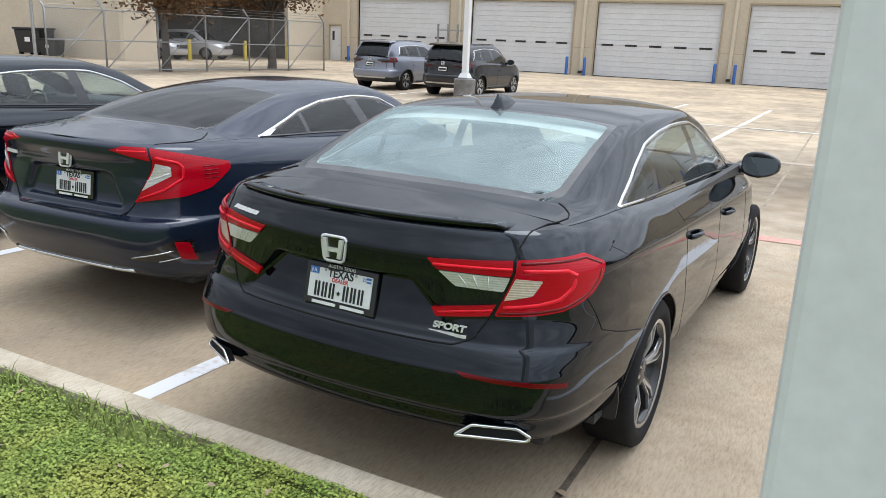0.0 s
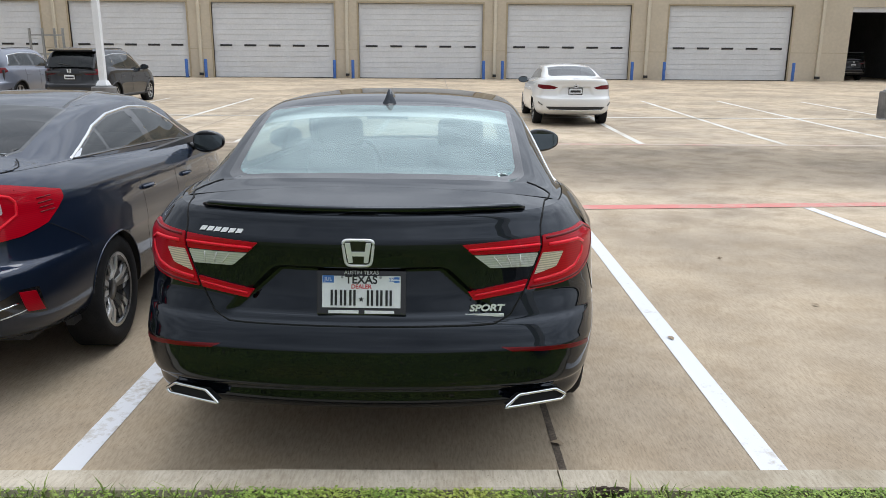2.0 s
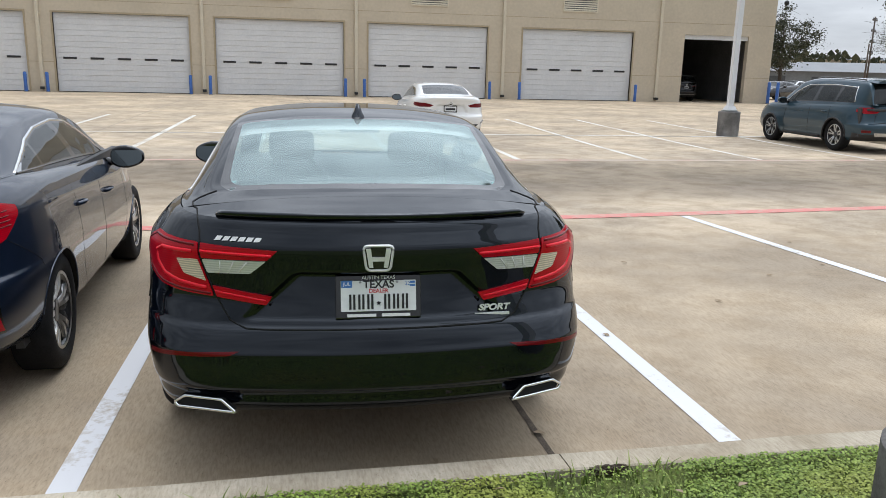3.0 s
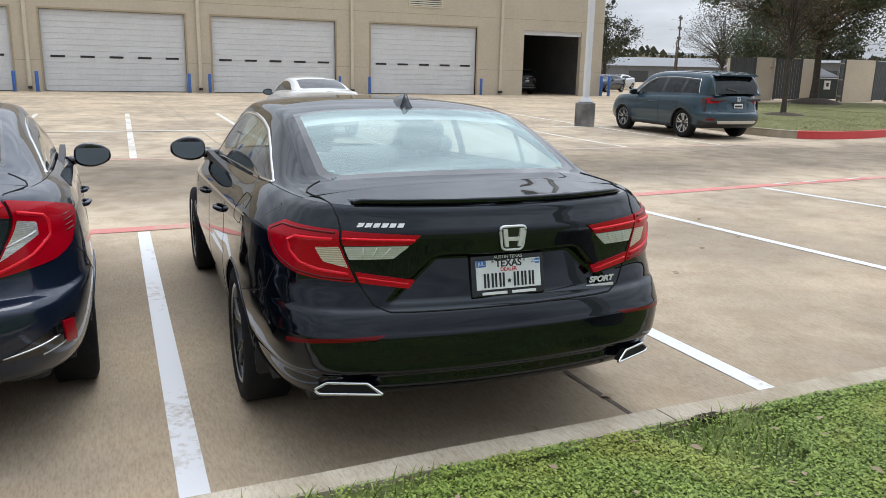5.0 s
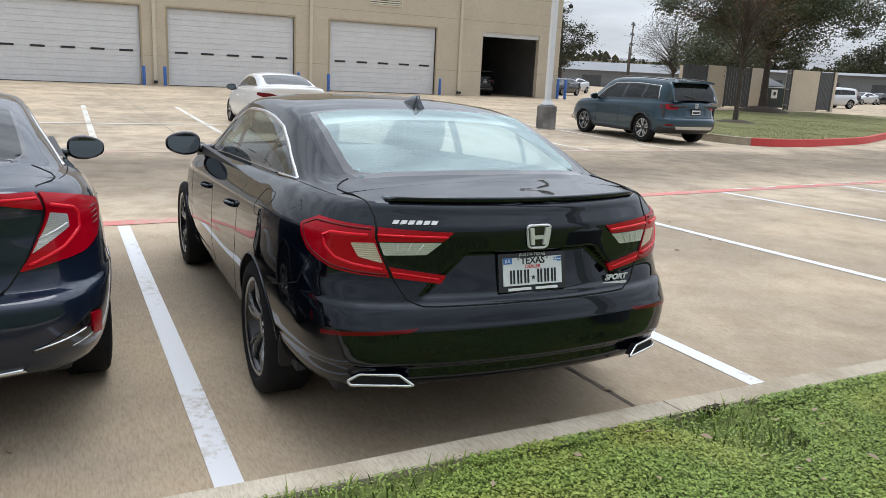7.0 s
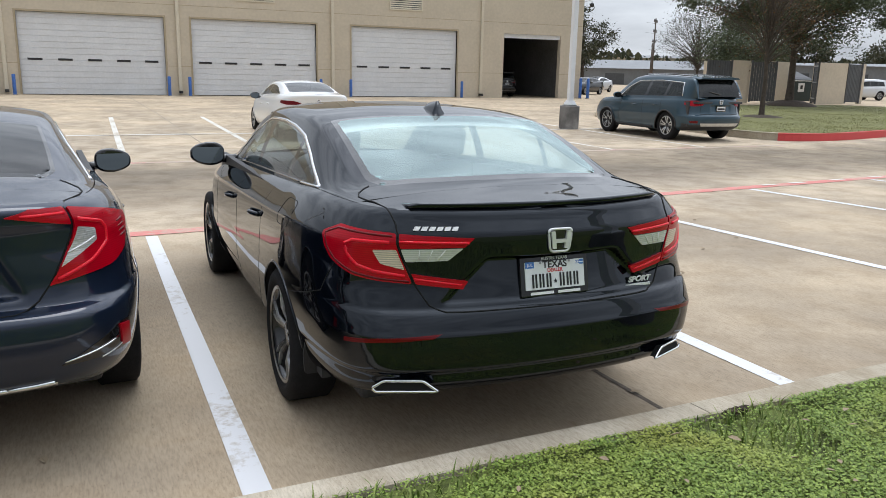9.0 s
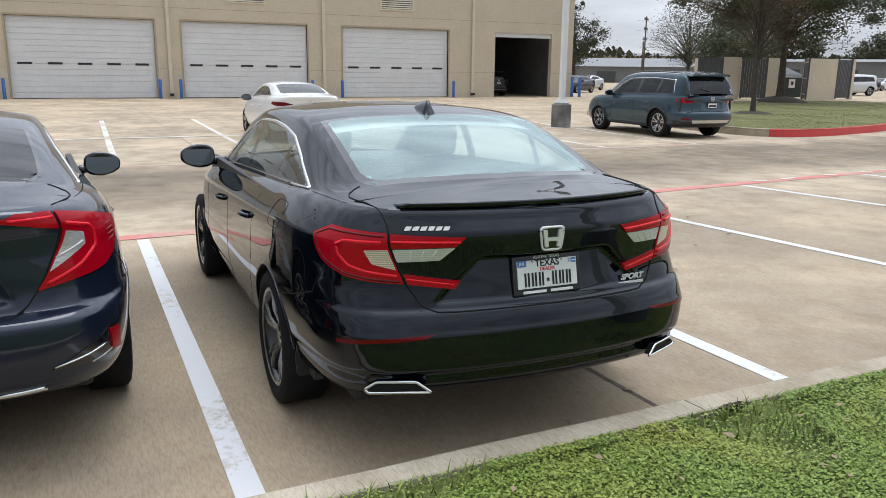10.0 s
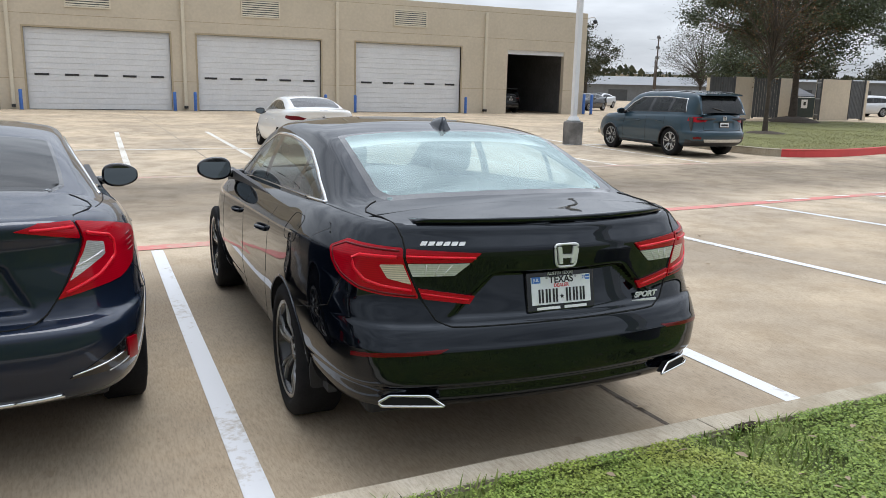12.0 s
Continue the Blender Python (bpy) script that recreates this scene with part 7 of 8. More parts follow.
# man door
md = tagged(new("door_1"), "white steel door with a small window, closed", "door", kind="structure")
md.matrix_basis = pose(-32.15, YB, 0)
part("leaf", box(bmesh.new(), -0.46, 0.46, 0.08, 0.13, 0.01, 2.30, 0.01), M_DOOR, md)
part("vision_panel", boxes((-0.28, -0.10, 0.07, 0.079, 1.35, 1.95)), M_PLASTIC, md)
part("lever", tube(bmesh.new(), [(0.36, 0.08, 1.0), (0.36, 0.02, 1.0), (0.25, 0.02, 1.0)], 0.015, 6), M_GALV, md)
part("frame", boxes((-0.53, -0.47, -0.02, 0.2, 0, 2.42), (0.47, 0.53, -0.02, 0.2, 0, 2.42), (-0.47, 0.47, -0.02, 0.2, 2.31, 2.42)), M_DOORFRAME, md)

# camera on the corner
cc = thing("security_camera", "white dome security camera on a bracket", "camera", pose(XR, YB, 6.35))
part("bracket", tube(bmesh.new(), [(0, 0.05, 0.0), (0.35, -0.05, 0.15), (0.55, -0.1, 0.1), (0.55, -0.1, -0.05)], 0.035, 8), M_POLEWHITE, cc, smooth=True)
bm = bmesh.new()
bmesh.ops.create_uvsphere(bm, u_segments=16, v_segments=10, radius=0.15, matrix=pose(0.55, -0.1, -0.16))
part("dome", bm, M_PLASTIC, cc, smooth=True)

in_bay = copy_thing(crv_b, pose(23.55, YB + 1.6, 0.0, 0, 0, 0))
in_bay.name = "parked_crossover"
tagged(in_bay, "dark crossover standing inside the open service bay", "car")


# ---- the wing with its yard, behind the fence ----
XW = -33.2
bm = boxes((XW - 0.3, XW, 26.3, 28.4, 0, 6.7), (XW - 0.3, XW, 39.3, 43.0, 0, 6.7), (XW - 0.3, XW, 28.4, 39.3, 4.6, 6.7))
tagged(part("wall_wing_east", bm, M_WALLLIGHT), "pale tan wing wall with a wide open bay", "wall", kind="structure")
tagged(part("wall_wing_south", boxes((-80, XW - 0.3, 26.3, 26.6, 0, 6.7)), M_WALL), "tan south wall of the wing", "wall", kind="structure")
wb = tagged(new("wing_bay"), "dark inside of the wide open bay", "room", kind="structure")
part("bay_wall", boxes((XW - 14, XW - 13.8, 27, 43, 0, 5), (XW - 13.8, XW - 0.31, 27.4, 27.6, 0, 5), (XW - 13.8, XW - 0.31, 41, 41.2, 0, 5)), M_DARKROOM, wb)
part("bay_ceiling", boxes((XW - 14, XW - 0.31, 27, 41.2, 5.0, 5.2)), M_DARKROOM, wb)
for y in (30.0, 34.4, 38.3):
    bollard(XW + 0.7, y, M_YELLOW, 0.10, 1.15, "yellow painted steel bollard before the wide bay")
SILV = dict(CRV, mirror_mat=M_SILVER)
van, va_sh, va_cab = build_car("silver_crossover", "silver crossover standing nose out in the dark bay", SILV, pose(XW - 4.4, 32.7, 0, 0, 0, -78), M_SILVER, M_GLASSDARK, M_PRIVACY, fine=False, interior=False)
part("grille", boxes((-0.45, 0.45, 4.55, 4.64, 0.62, 0.82)), M_TRIM, van)
for sg in (-1, 1):
    u = va_sh.umax
    seam(va_sh, [(sg * (u - 0.55), 0.86), (sg * (u - 0.80), 0.90), (sg * (u - 1.05), 0.95)], 0.06, M_HEAD, van, "headlamp", out=0.0)
van2 = copy_thing(van, pose(XW - 4.9, 29.9, 0, 0, 0, -82))
van2.name = "silver_crossover"
van2["label"] = "silver crossover beside the other one in the bay"


def wheelie_bin(x, y, s, label):
    b = thing("wheeled_bin", label, "bin", pose(x, y, 0, 0, 0, 8) @ Matrix.Scale(s, 4), "bins")
    bm = box(bmesh.new(), -0.75, 0.75, -0.45, 0.45, 0.12, 1.15, 0.04)
    for v in bm.verts:
        if v.co.z < 0.6:
            v.co.x *= 0.86
            v.co.y *= 0.84
    part("tub", bm, M_BIN, b)
    bm = box(bmesh.new(), -0.80, 0.80, -0.50, 0.50, 1.15, 1.24, 0.03)
    for v in bm.verts:
        v.co.z += 0.14 * (0.5 - abs(v.co.y))
    part("lid", bm, M_BIN, b)
    for sx in (-0.55, 0.55):
        part("castor", cyl(bmesh.new(), (sx - 0.04, 0.3, 0.10), (sx + 0.04, 0.3, 0.10), 0.10, n=14), M_RUBBER, b)
        part("castor", cyl(bmesh.new(), (sx - 0.04, -0.3, 0.10), (sx + 0.04, -0.3, 0.10), 0.10, n=14), M_RUBBER, b)
    part("label_sheet", boxes((-0.12, 0.18, -0.462, -0.452, 0.62, 0.82)), M_SIGN, b)


wheelie_bin(-38.9, 25.4, 1.15, "large black wheeled bin with a white label")
wheelie_bin(-37.3, 25.2, 0.75, "small black wheeled bin with a white label")

# chain-link fence with its sliding gate
FX0, FY0, FX1, FY1, FH = -25.8, 16.6, -23.1, 29.4, 2.25
fence = thing("chain_link_fence", "galvanised chain-link fence with barbed-wire arms and a braced gate", "fence")


def fpt(t, z, off=0.0):
    return (FX0 + (FX1 - FX0) * t + off, FY0 + (FY1 - FY0) * t, z)


for t in np.linspace(0, 1, 7):
    part("post", tube(bmesh.new(), [fpt(t, 0), fpt(t, FH), fpt(t, FH + 0.35, -0.3)], 0.04, 8), M_GALV, fence, smooth=True)
for z in (0.08, 1.15, FH):
    part("rail", tube(bmesh.new(), [fpt(0, z), fpt(1, z)], 0.028, 6), M_GALV, fence, smooth=True)
for t in np.linspace(0, 1, 7)[:-1]:
    part("brace", tube(bmesh.new(), [fpt(t, 0.1), fpt(t + 1 / 6, FH)], 0.02, 6), M_GALV, fence, smooth=True)
for z, o in ((FH + 0.12, -0.1), (FH + 0.24, -0.2), (FH + 0.34, -0.29)):
    part("barbed_wire", tube(bmesh.new(), [fpt(0, z, o), fpt(1, z, o)], 0.008, 4), M_GALV, fence)
co, fl = [], []
n = 130
for i in range(-20, n):
    for d in (1, -1):
        a, b = i / n, (i + 21) / n
        za, zb = (0.08, FH) if d > 0 else (FH, 0.08)
        if a < 0:
            za += (zb - za) * (-a) / (b - a)
            a = 0.0
        if b > 1:
            zb = za + (zb - za) * (1 - a) / (b - a)
            b = 1.0
        k = len(co)
        p, q = fpt(a, za), fpt(b, zb)
        co += [(p[0], p[1], p[2] - 0.004), (q[0], q[1], q[2] - 0.004), (q[0], q[1], q[2] + 0.004), (p[0], p[1], p[2] + 0.004)]
        fl.append((k, k + 1, k + 2, k + 3))
me = bpy.data.meshes.new("wire_mesh")
me.from_pydata(co, [], fl)
mesh_ob("wire_mesh", me, M_GALV, fence)
tagged(part("tall_post", tube(bmesh.new(), [(-25.9, 16.2, 0), (-25.9, 16.2, 5.5)], 0.06, 10), M_GALV), "tall galvanised gate post by the fence", "post")
rack = thing("steel_rack", "bare steel stacking rack standing by the wall", "rack", pose(-22.6, 41.5, 0))
for x in (-0.8, -0.1, 0.55, 1.0):
    part("upright", boxes((x - 0.05, x + 0.05, -0.05, 0.05, 0, 2.6)), M_GALV, rack)
for z in (1.2, 2.2):
    part("crossbar", boxes((-0.8, 1.0, -0.03, 0.03, z, z + 0.08)), M_GALV, rack)


# ---- trees ----
def tree(name, label, m, trunk_r, crown, leaf_mat, n_leaf, leaf, seed, clumps=60, lump=0.5, fork=0.45):
    """A trunk, limbs bent out to clumps of leaves. crown: (middle height, half width, half depth, half height)."""
    r = random.Random(seed)
    t = thing(name, label, "tree", m)
    cz, rx, ry, rz = crown
    bm = bmesh.new()

    def bar(pts, radii, ns):
        rings = []
        k = len(pts) - 1
        for i, pt in enumerate(pts):
            d2 = (pts[min(i + 1, k)] - pts[max(i - 1, 0)]).normalized()
            s = d2.cross(Vector((0.31, 0.9, 0.12))).normalized()
            u = s.cross(d2)
            rings.append([bm.verts.new(pt + radii[i] * (math.cos(6.283 * j / ns) * s + math.sin(6.283 * j / ns) * u)) for j in range(ns)])
        for A, B in zip(rings, rings[1:]):
            for j in range(ns):
                bm.faces.new((A[j], A[(j + 1) % ns], B[(j + 1) % ns], B[j]))

    base = cz - rz
    spine = [Vector((0, 0, -0.15))]
    n = 9
    top = cz + rz * 0.55
    for i in range(1, n + 1):
        z = top * i / n
        w = 0.05 * min(1, z / max(base, 0.1)) * rx * 0.35
        spine.append(Vector((spine[-1].x + r.uniform(-w, w), spine[-1].y + r.uniform(-w, w), z)))
    bar(spine, [trunk_r * (1.35 if i == 0 else 1.0) * max(0.12, 1 - 0.85 * (i / n) ** 1.2) for i in range(n + 1)], 10)
    cl = []
    while len(cl) < clumps:
        v = Vector((r.uniform(-1, 1), r.uniform(-1, 1), r.uniform(-1, 1)))
        if v.length > 1 or v.length < 0.35 and r.random() < 0.7:
            continue
        wob = 1 + 0.25 * noise.noise((v.x * 2, v.y * 2, seed + v.z * 2))
        cl.append(Vector((v.x * rx * wob, v.y * ry * wob, cz + v.z * rz * wob)))
    for c in cl:
        z0 = min(top * 0.95, max(base * 0.75, base * 0.8 + (c.z - base) * fork * r.uniform(0.5, 1.1)))
        i = min(n - 1, int(z0 / top * n))
        p = spine[i].lerp(spine[i + 1], z0 / top * n - i)
        mid = p.lerp(c, 0.5) + Vector((r.uniform(-0.3, 0.3), r.uniform(-0.3, 0.3), r.uniform(0.0, 0.4))) * min(1.0, rx / 3)
        rad = trunk_r * r.uniform(0.10, 0.26)
        bar([p, p.lerp(mid, 0.55) + Vector((0, 0, 0.1)), mid, mid.lerp(c, 0.6), c], [rad, rad * 0.8, rad * 0.55, rad * 0.35, rad * 0.1], 5)
        for k in range(5):
            q = c + Vector((r.gauss(0, 1), r.gauss(0, 1), r.gauss(0, 0.7))) * lump * 1.1
            o = mid.lerp(c, r.uniform(0.3, 0.95))
            bar([o, o.lerp(q, 0.5) + Vector((0, 0, 0.06)), q], [rad * 0.28, rad * 0.18, rad * 0.05], 4)
    part("trunk", bm, M_BARK, t, smooth=True)
    co, fl = [], []
    sizes = [r.uniform(0.5, 1.4) for _ in cl]
    for i in range(n_leaf):
        k = r.randrange(len(cl))
        c, f = cl[k], lump * sizes[k]
        p = c + Vector((r.gauss(0, f), r.gauss(0, f), r.gauss(0, f * 0.65)))
        a = Vector((r.gauss(0, 1), r.gauss(0, 1), r.gauss(0, 0.7))).normalized()
        b = a.cross(Vector((r.gauss(0, 1), r.gauss(0, 1), r.gauss(0, 1)))).normalized()
        s = leaf * r.uniform(0.6, 1.3)
        k = len(co)
        co += [tuple(p - a * s), tuple(p + b * s * 0.5), tuple(p + a * s), tuple(p - b * s * 0.5)]
        fl.append((k, k + 1, k + 2, k + 3))
    me = bpy.data.meshes.new("crown")
    me.from_pydata(co, [], fl)
    mesh_ob("crown", me, leaf_mat, t)
    return t


tree("yard_tree", "street tree with brown autumn leaves by the fence", pose(-25.5, 21.8, 0), 0.17, (4.5, 2.7, 2.7, 2.1), M_LEAFBROWN, 12000, 0.10, 3, 60, 0.48)
tree("yard_tree", "street tree with brown autumn leaves by the fence", pose(-25.2, 28.1, 0), 0.19, (4.7, 3.1, 3.1, 2.2), M_LEAFBROWN, 14000, 0.10, 8, 66, 0.5)

# ---- island with grass ----
ISL = rounded([(14.25, 14.3), (14.8, 13.35), (16.4, 13.15), (20.2, 14.0), (27, 17.2), (36, 22.5), (42, 27.5), (39, 31.5), (30, 31.0), (22, 28.5), (15.6, 24.0), (14.4, 18.0)], 1.2, 5)
island = tagged(new("island"), "raised planting island with thin winter grass", "island", kind="structure")
bm = bmesh.new()
vs = [bm.verts.new((a, b, 0.11)) for a, b in ISL]
bm.faces.new(vs)
bmesh.ops.triangulate(bm, faces=bm.faces)
bmesh.ops.subdivide_edges(bm, edges=bm.edges, cuts=3, use_grid_fill=True)
for v in bm.verts:
    v.co.z += 0.05 * noise.noise((v.co.x * 0.4, v.co.y * 0.4, 1))
part("island_turf", bm, M_TURFFAR, island, smooth=True)
nI = len(ISL)
cx, cy = 26.0, 22.0
for i in range(nI):
    (a, b), (c, d) = ISL[i], ISL[(i + 1) % nI]
    if math.hypot(c - a, d - b) < 0.02:
        continue
    red = min(b, d) < 22.0 and max(a, c) > 14.72 and (b + d) / 2 < 0.62 * (a + c) / 2 + 5.5
    bm = bmesh.new()
    P = []
    for x, y in ((a, b), (c, d)):
        nx, ny = cx - x, cy - y
        l = math.hypot(nx, ny)
        nx, ny = nx / l, ny / l
        P.append([bm.verts.new((x + nx * o, y + ny * o, z)) for o, z in ((0, -0.12), (0.01, 0.10), (0.03, 0.13), (0.17, 0.135), (0.18, -0.1))])
    for j in range(4):
        bm.faces.new((P[0][j], P[0][j + 1], P[1][j + 1], P[1][j]))
    bmesh.ops.recalc_face_normals(bm, faces=bm.faces)
    part("kerb_stone", bm, M_REDKERB if red else M_KERB, island)
co, fl = [], []
RX, RY = np.random.uniform(14.3, 40, 160000), np.random.uniform(13.2, 31, 160000)
ok = inside(ISL, RX, RY) & (np.random.uniform(0, 1, 160000) < 9.0 / (np.abs(RY - 13) + 6)) & (np.hypot(RX - 21.6, RY - 20.7) > 1.0) & (np.hypot(RX - 34.6, RY - 30.8) > 1.9)
for x, y in list(zip(RX[ok], RY[ok]))[:24000]:
    h, a, w = rng.uniform(0.012, 0.04), rng.uniform(0, 6.283), 0.010
    dx, dy, k, z0 = math.cos(a), math.sin(a), len(co), 0.11 + 0.05 * noise.noise((x * 0.4, y * 0.4, 1))
    co += [(x - dy * w, y + dx * w, z0), (x + dy * w, y - dx * w, z0), (x + dx * h * 0.7, y + dy * h * 0.7, z0 + h)]
    fl.append((k, k + 1, k + 2))
me = bpy.data.meshes.new("island_grass")
me.from_pydata(co, [], fl)
tagged(mesh_ob("island_grass", me, leaf_material("winter_grass", (0.12, 0.13, 0.035), (0.27, 0.26, 0.10))), "thin yellow-green winter grass on the island", "grass", kind="stuff")


def mulch(x, y, r, h):
    bm = bmesh.new()
    rows = []
    for i, (f, z) in enumerate(((1.0, 0.0), (0.8, 0.35), (0.5, 0.8), (0.15, 1.0))):
        rows.append([bm.verts.new((x + r * f * math.cos(t) * (1 + 0.12 * noise.noise((math.cos(t) * 2, i, x))), y + r * f * math.sin(t), 0.10 + h * z + 0.03 * noise.noise((t * 3, f * 4, y)))) for t in np.linspace(0, 6.283, 25)[:-1]])
    for A, B in zip(rows, rows[1:]):
        for j in range(24):
            bm.faces.new((A[j], A[(j + 1) % 24], B[(j + 1) % 24], B[j]))
    bm.faces.new(rows[-1])
    tagged(part("mulch_mound", bm, M_SOIL, smooth=True), "dark mulch mound round a tree trunk", "mulch")


mulch(21.6, 20.7, 0.9, 0.10)
mulch(34.6, 30.8, 1.6, 0.32)
tree("bare_tree", "half-bare young tree with brown twigs on the island", pose(21.6, 20.7, 0.1), 0.095, (5.2, 2.5, 2.5, 2.9), M_LEAFBROWN, 5200, 0.04, 21, 110, 0.42)
tree("live_oak", "broad dark green live oak on the island", pose(34.6, 30.8, 0.3), 0.21, (6.9, 6.3, 6.0, 3.7), M_LEAF, 120000, 0.075, 5, 170, 0.55)

# ---- dumpster enclosure ----
YE = 37.0
def enc(name, x0, x1, mat, label, z0=-0.05, z1=2.75, y0=YE, y1=YE + 0.25):
    return tagged(part(name, boxes((x0, x1, y0, y1, z0, z1)), mat), label, "wall", kind="structure")


enc("enclosure_wall", 36.1, 37.75, M_WALL, "tan block wall of the bin enclosure")
enc("enclosure_wall", 39.45, 41.3, M_WALL, "tan block wall of the bin enclosure")
enc("enclosure_wall", 42.2, 45.3, M_WALL, "tan block wall of the bin enclosure", y0=YE - 1.5, y1=YE - 1.25)
enc("enclosure_wall", 46.75, 47.1, M_WALL, "tan block pier of the bin enclosure", y0=YE - 1.5, y1=YE - 1.25)
enc("enclosure_back", 38.6, 47.3, M_WALL, "tan rear wall of the bin enclosure", y0=YE + 5, y1=YE + 5.25)


def gate(x0, y0, x1, y1, label):
    g = thing("slatted_gate", label, "gate", None, "enclosure gates")
    L = math.hypot(x1 - x0, y1 - y0)
    g.matrix_basis = pose(x0, y0, 0, 0, 0, math.degrees(math.atan2(y1 - y0, x1 - x0)))
    n = 10
    for i in range(n):
        part("slat", boxes((L * i / n + 0.01, L * (i + 1) / n - 0.01, -0.02, 0.02, 0.12, 2.70)), M_SLAT, g)
    for z in (0.35, 1.4, 2.45):
        part("rail", boxes((0, L, 0.021, 0.06, z, z + 0.08)), M_GALV, g)
    for x in (0.03, L - 0.03):
        part("stile", boxes((x - 0.05, x + 0.05, -0.05, 0.05, 0.05, 2.78)), M_SLAT, g)


gate(34.0, YE, 36.1, YE, "closed dark slatted steel gate of the bin enclosure")
gate(37.75, YE - 0.1, 39.2, YE - 0.9, "dark slatted steel gate standing ajar")
gate(41.1, YE - 2.6, 42.15, YE - 1.4, "dark slatted steel gate swung open")
gate(45.3, YE - 1.5, 46.75, YE - 1.5, "closed dark slatted steel gate of the bin enclosure")
dump = thing("dumpster", "dark green steel dumpster with a white sign", "dumpster", pose(43.2, YE + 1.2, 0))
part("tub", box(bmesh.new(), -1.0, 1.0, -0.8, 0.8, 0.1, 1.6, 0.03), M_DUMP, dump)
bm = prism(bmesh.new(), [(-0.8, 1.6), (0.8, 1.6), (0.8, 2.2), (-0.5, 1.75)], -1.02, 1.02, "x")
part("lid", bm, M_BIN, dump)
part("sign_sheet", boxes((-0.35, 0.25, -0.83, -0.81, 0.75, 1.35)), M_SIGN, dump)
part("sign_bars", boxes((-0.15, 0.08, -0.84, -0.832, 0.95, 1.2)), M_INK, dump)
part("stripe", boxes((-0.9, 0.9, -0.83, -0.805, 1.48, 1.54)), M_SIGN, dump)
for x, y in ((28.1, 42.6), (28.55, 42.35)):
    bollard(x, y, M_BLUEPOST, 0.10, 1.35, "blue painted steel bollard at the building corner")

# ---- far lot ----
SUVW = dict(PILOT, mirror_mat=M_SILVER)
s4, s4s, s4c = build_car("silver_suv", "silver SUV parked beyond the bin enclosure", SUVW, pose(59.5, 43.0, 0, 0, 0, 80), M_SILVER, M_GLASSDARK, M_GLASSDARK, fine=False, interior=False)
far_car, fcs, fcc = build_car("dark_sedan", "dark saloon in the distant car park", INSIGHT, pose(37.0, 53.0, 0, 0, 0, 118), M_DARK, M_GLASSDARK, M_GLASSDARK, fine=False, interior=False)
white_far, _a, _b = build_car("pale_sedan", "pale saloon in the distant car park", INSIGHT, pose(44.0, 61.0, 0, 0, 0, 118), M_SILVER, M_GLASSDARK, M_GLASSDARK, fine=False, interior=False)
for i in range(9):
    src = far_car if i % 3 else white_far
    c = copy_thing(src, pose(38 + i * 5.2 + (i % 2), 66 + 3.5 * (i % 3), 0, 0, 0, 100 + 12 * (i % 2)))
    c["label"] = "parked saloon in a row of the distant car park"
for i in range(6):
    c = copy_thing(white_far if i % 2 else far_car, pose(66 + i * 6.0, 52 + 2.0 * i, 0, 0, 0, 95))
    c["label"] = "parked saloon beyond the bin enclosure"


def shed(name, label, x, y, w, d, h, ridge, wall_m, roof_m, rot=0):
    s = thing(name, label, "building", pose(x, y, 0, 0, 0, rot))
    part("wall", boxes((-w / 2, w / 2, -d / 2, d / 2, 0, h)), wall_m, s)
    part("roof", prism(bmesh.new(), [(-d / 2 - 0.6, h), (d / 2 + 0.6, h), (0, h + ridge)], -w / 2 - 0.6, w / 2 + 0.6, "x"), roof_m, s)
    for i in range(int(w / 7)):
        xx = -w / 2 + 4 + i * 7
        part("door_panel", boxes((xx - 1.6, xx + 1.6, -d / 2 - 0.08, -d / 2 - 0.01, 0, h * 0.7)), M_SLAT, s)


shed("low_warehouse", "long low grey metal warehouse in the distance", 86, 118, 46, 22, 2.7, 1.6, M_ROOFGREY, M_ROOFGREY, -38)
shed("distant_warehouse", "pale flat distant warehouse", 150, 230, 130, 40, 7.0, 1.2, M_WALLLIGHT, M_ROOFGREY, -40)
shed("distant_parking_block", "grey distant building behind the trees", 105, 62, 50, 20, 3.4, 0.5, M_ROOFGREY, M_ROOFGREY, -58)


def utility_pole(x, y, h, arms, label):
    p = thing("utility_pole", label, "utility pole", pose(x, y, 0, 0, 0, 38))
    part("shaft", cyl(bmesh.new(), (0, 0, -0.2), (0, 0, h), 0.15, 0.10, 10), M_WOODPOLE, p, smooth=True)
    for i in range(arms):
        z = h - 0.6 - i * 1.6
        part("crossarm", boxes((-1.3, 1.3, -0.08, 0.08, z, z + 0.18)), M_WOODPOLE, p)
        for xx in (-1.15, -0.5, 0.5, 1.15):
            part("insulator", cyl(bmesh.new(), (xx, 0, z + 0.18), (xx, 0, z + 0.42), 0.06, n=8), M_SLAT, p)


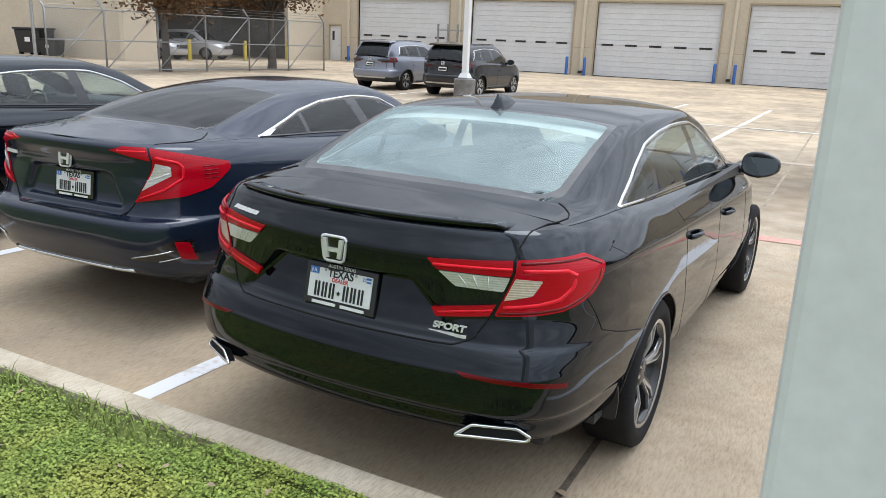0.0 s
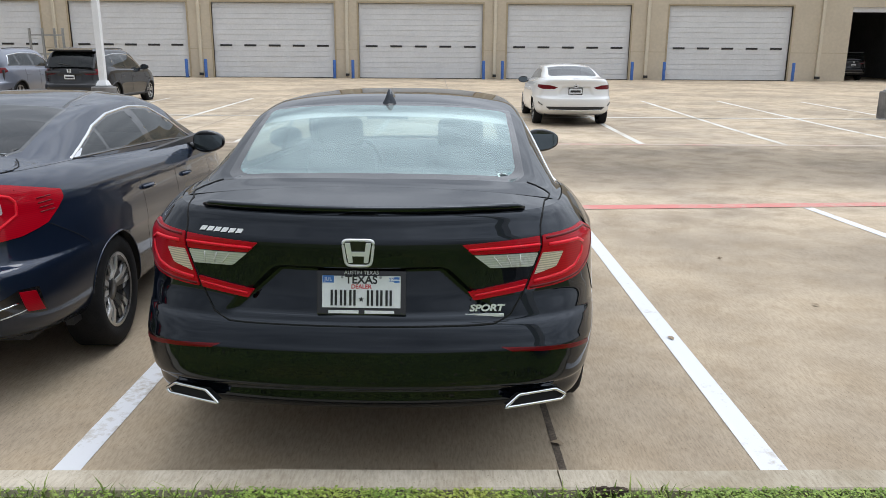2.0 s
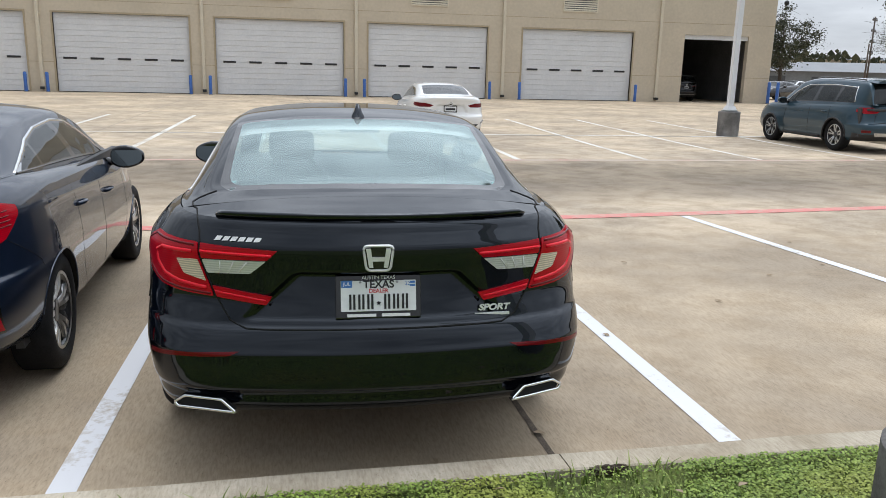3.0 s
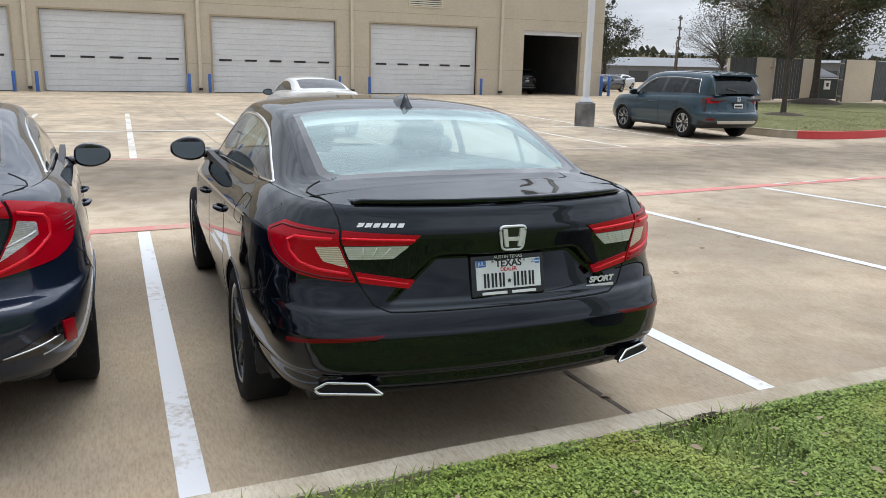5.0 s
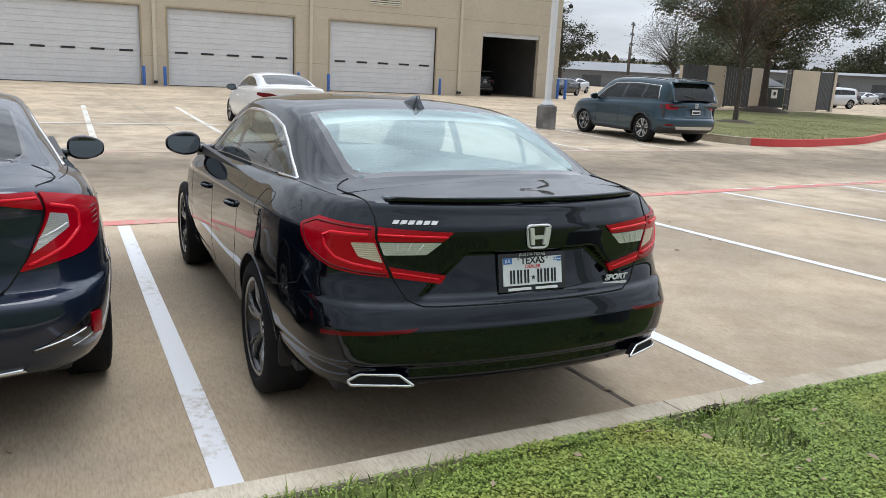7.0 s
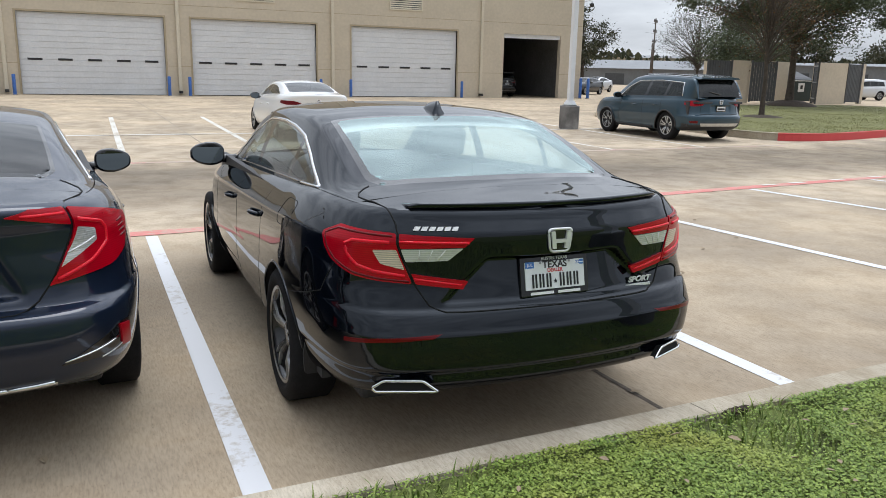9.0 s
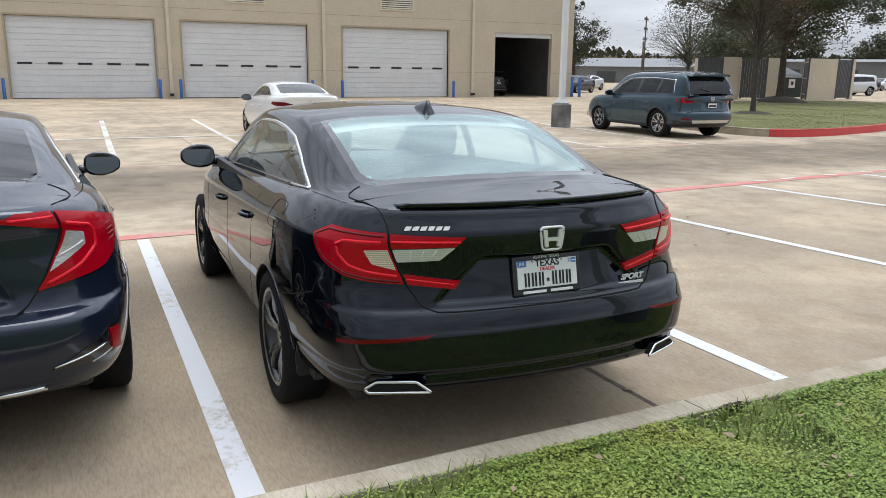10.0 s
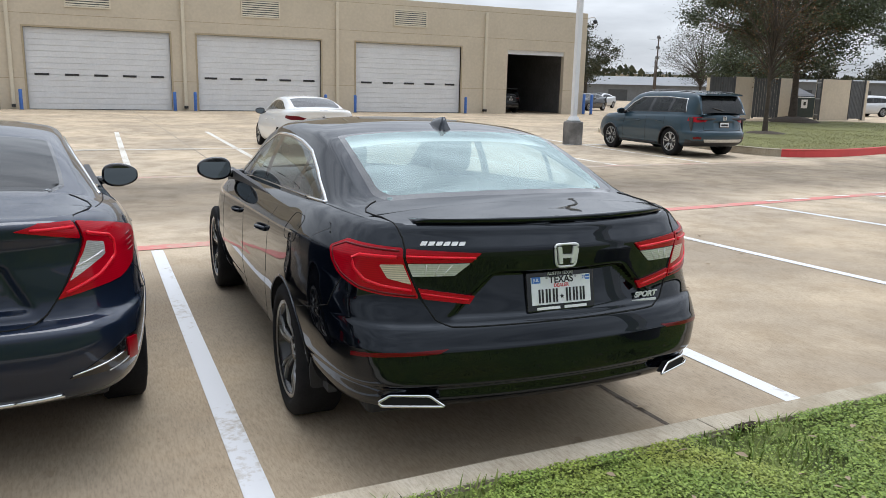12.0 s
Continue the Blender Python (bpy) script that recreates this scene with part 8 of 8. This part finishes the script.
utility_pole(84.5, 103.0, 10.8, 4, "tall wooden utility pole with crossarms")
utility_pole(79.2, 97.0, 6.6, 0, "plain wooden utility pole")
for x0, y0 in ((84.5, 103.0),):
    for dz, o in ((10.2, -1.1), (10.2, 1.1), (8.6, -1.1), (8.6, 1.1), (7.0, 0.5)):
        pts = [(x0 + o + (140 - 0) * t, y0 - o + 10 * t, dz - 2.5 * math.sin(math.pi * t)) for t in np.linspace(0, 1, 12)]
        tagged(part("overhead_wire", tube(bmesh.new(), pts, 0.014, 4), M_SLAT), "thin overhead wire slung from a utility pole", "wire", "overhead wires")

tree("far_tree", "bare spreading tree in the distance", pose(62.3, 68.4, 0), 0.18, (6.0, 4.6, 4.6, 3.6), M_LEAFFAR, 4200, 0.09, 31, 130, 0.6)
tree("far_tree", "thin green tree behind the building corner", pose(46.0, 68.0, 0), 0.22, (5.4, 3.0, 3.0, 3.2), M_LEAFFAR, 9000, 0.11, 12, 60, 0.5)
tree("far_tree", "evergreen tree in the distance", pose(58.0, 58.0, 0), 0.3, (4.6, 3.6, 3.6, 2.6), M_LEAF, 16000, 0.13, 14, 60, 0.7)
for i, (x, y, h) in enumerate(((110, 95, 9), (128, 88, 10), (140, 70, 9), (165, 120, 10))):
    tree("far_tree", "leafy tree on the far side of the road", pose(x, y, 0), 0.3, (h * 0.6, h * 0.5, h * 0.5, h * 0.38), M_LEAFFAR, 4200, 0.32, 40 + i, 50, 0.9)
# distant tree line
co, fl = [], []
for i in range(26000):
    a = rng.uniform(-2.2, 1.45)
    d = rng.uniform(240, 300)
    top = 7 + 4.5 * noise.noise((a * 9, 0, 3)) + 2.5 * noise.noise((a * 31, 0, 5))
    x, y, z = d * math.sin(a + 0.6), d * math.cos(a + 0.6), rng.uniform(0, 1) ** 0.7 * max(2.0, top)
    s, b = rng.uniform(0.5, 1.3), rng.uniform(0, 6.283)
    k = len(co)
    u, v = (math.cos(b) * s, math.sin(b) * s, 0.2 * s), (0.1, 0.1, s)
    co += [(x - u[0], y - u[1], z), (x + v[0], y + v[1], z - v[2]), (x + u[0], y + u[1], z), (x - v[0], y - v[1], z + v[2])]
    fl.append((k, k + 1, k + 2, k + 3))
me = bpy.data.meshes.new("far_woods")
me.from_pydata(co, [], fl)
tagged(mesh_ob("far_woods", me, M_LEAFFAR), "low woods along the horizon", "woods", kind="stuff")
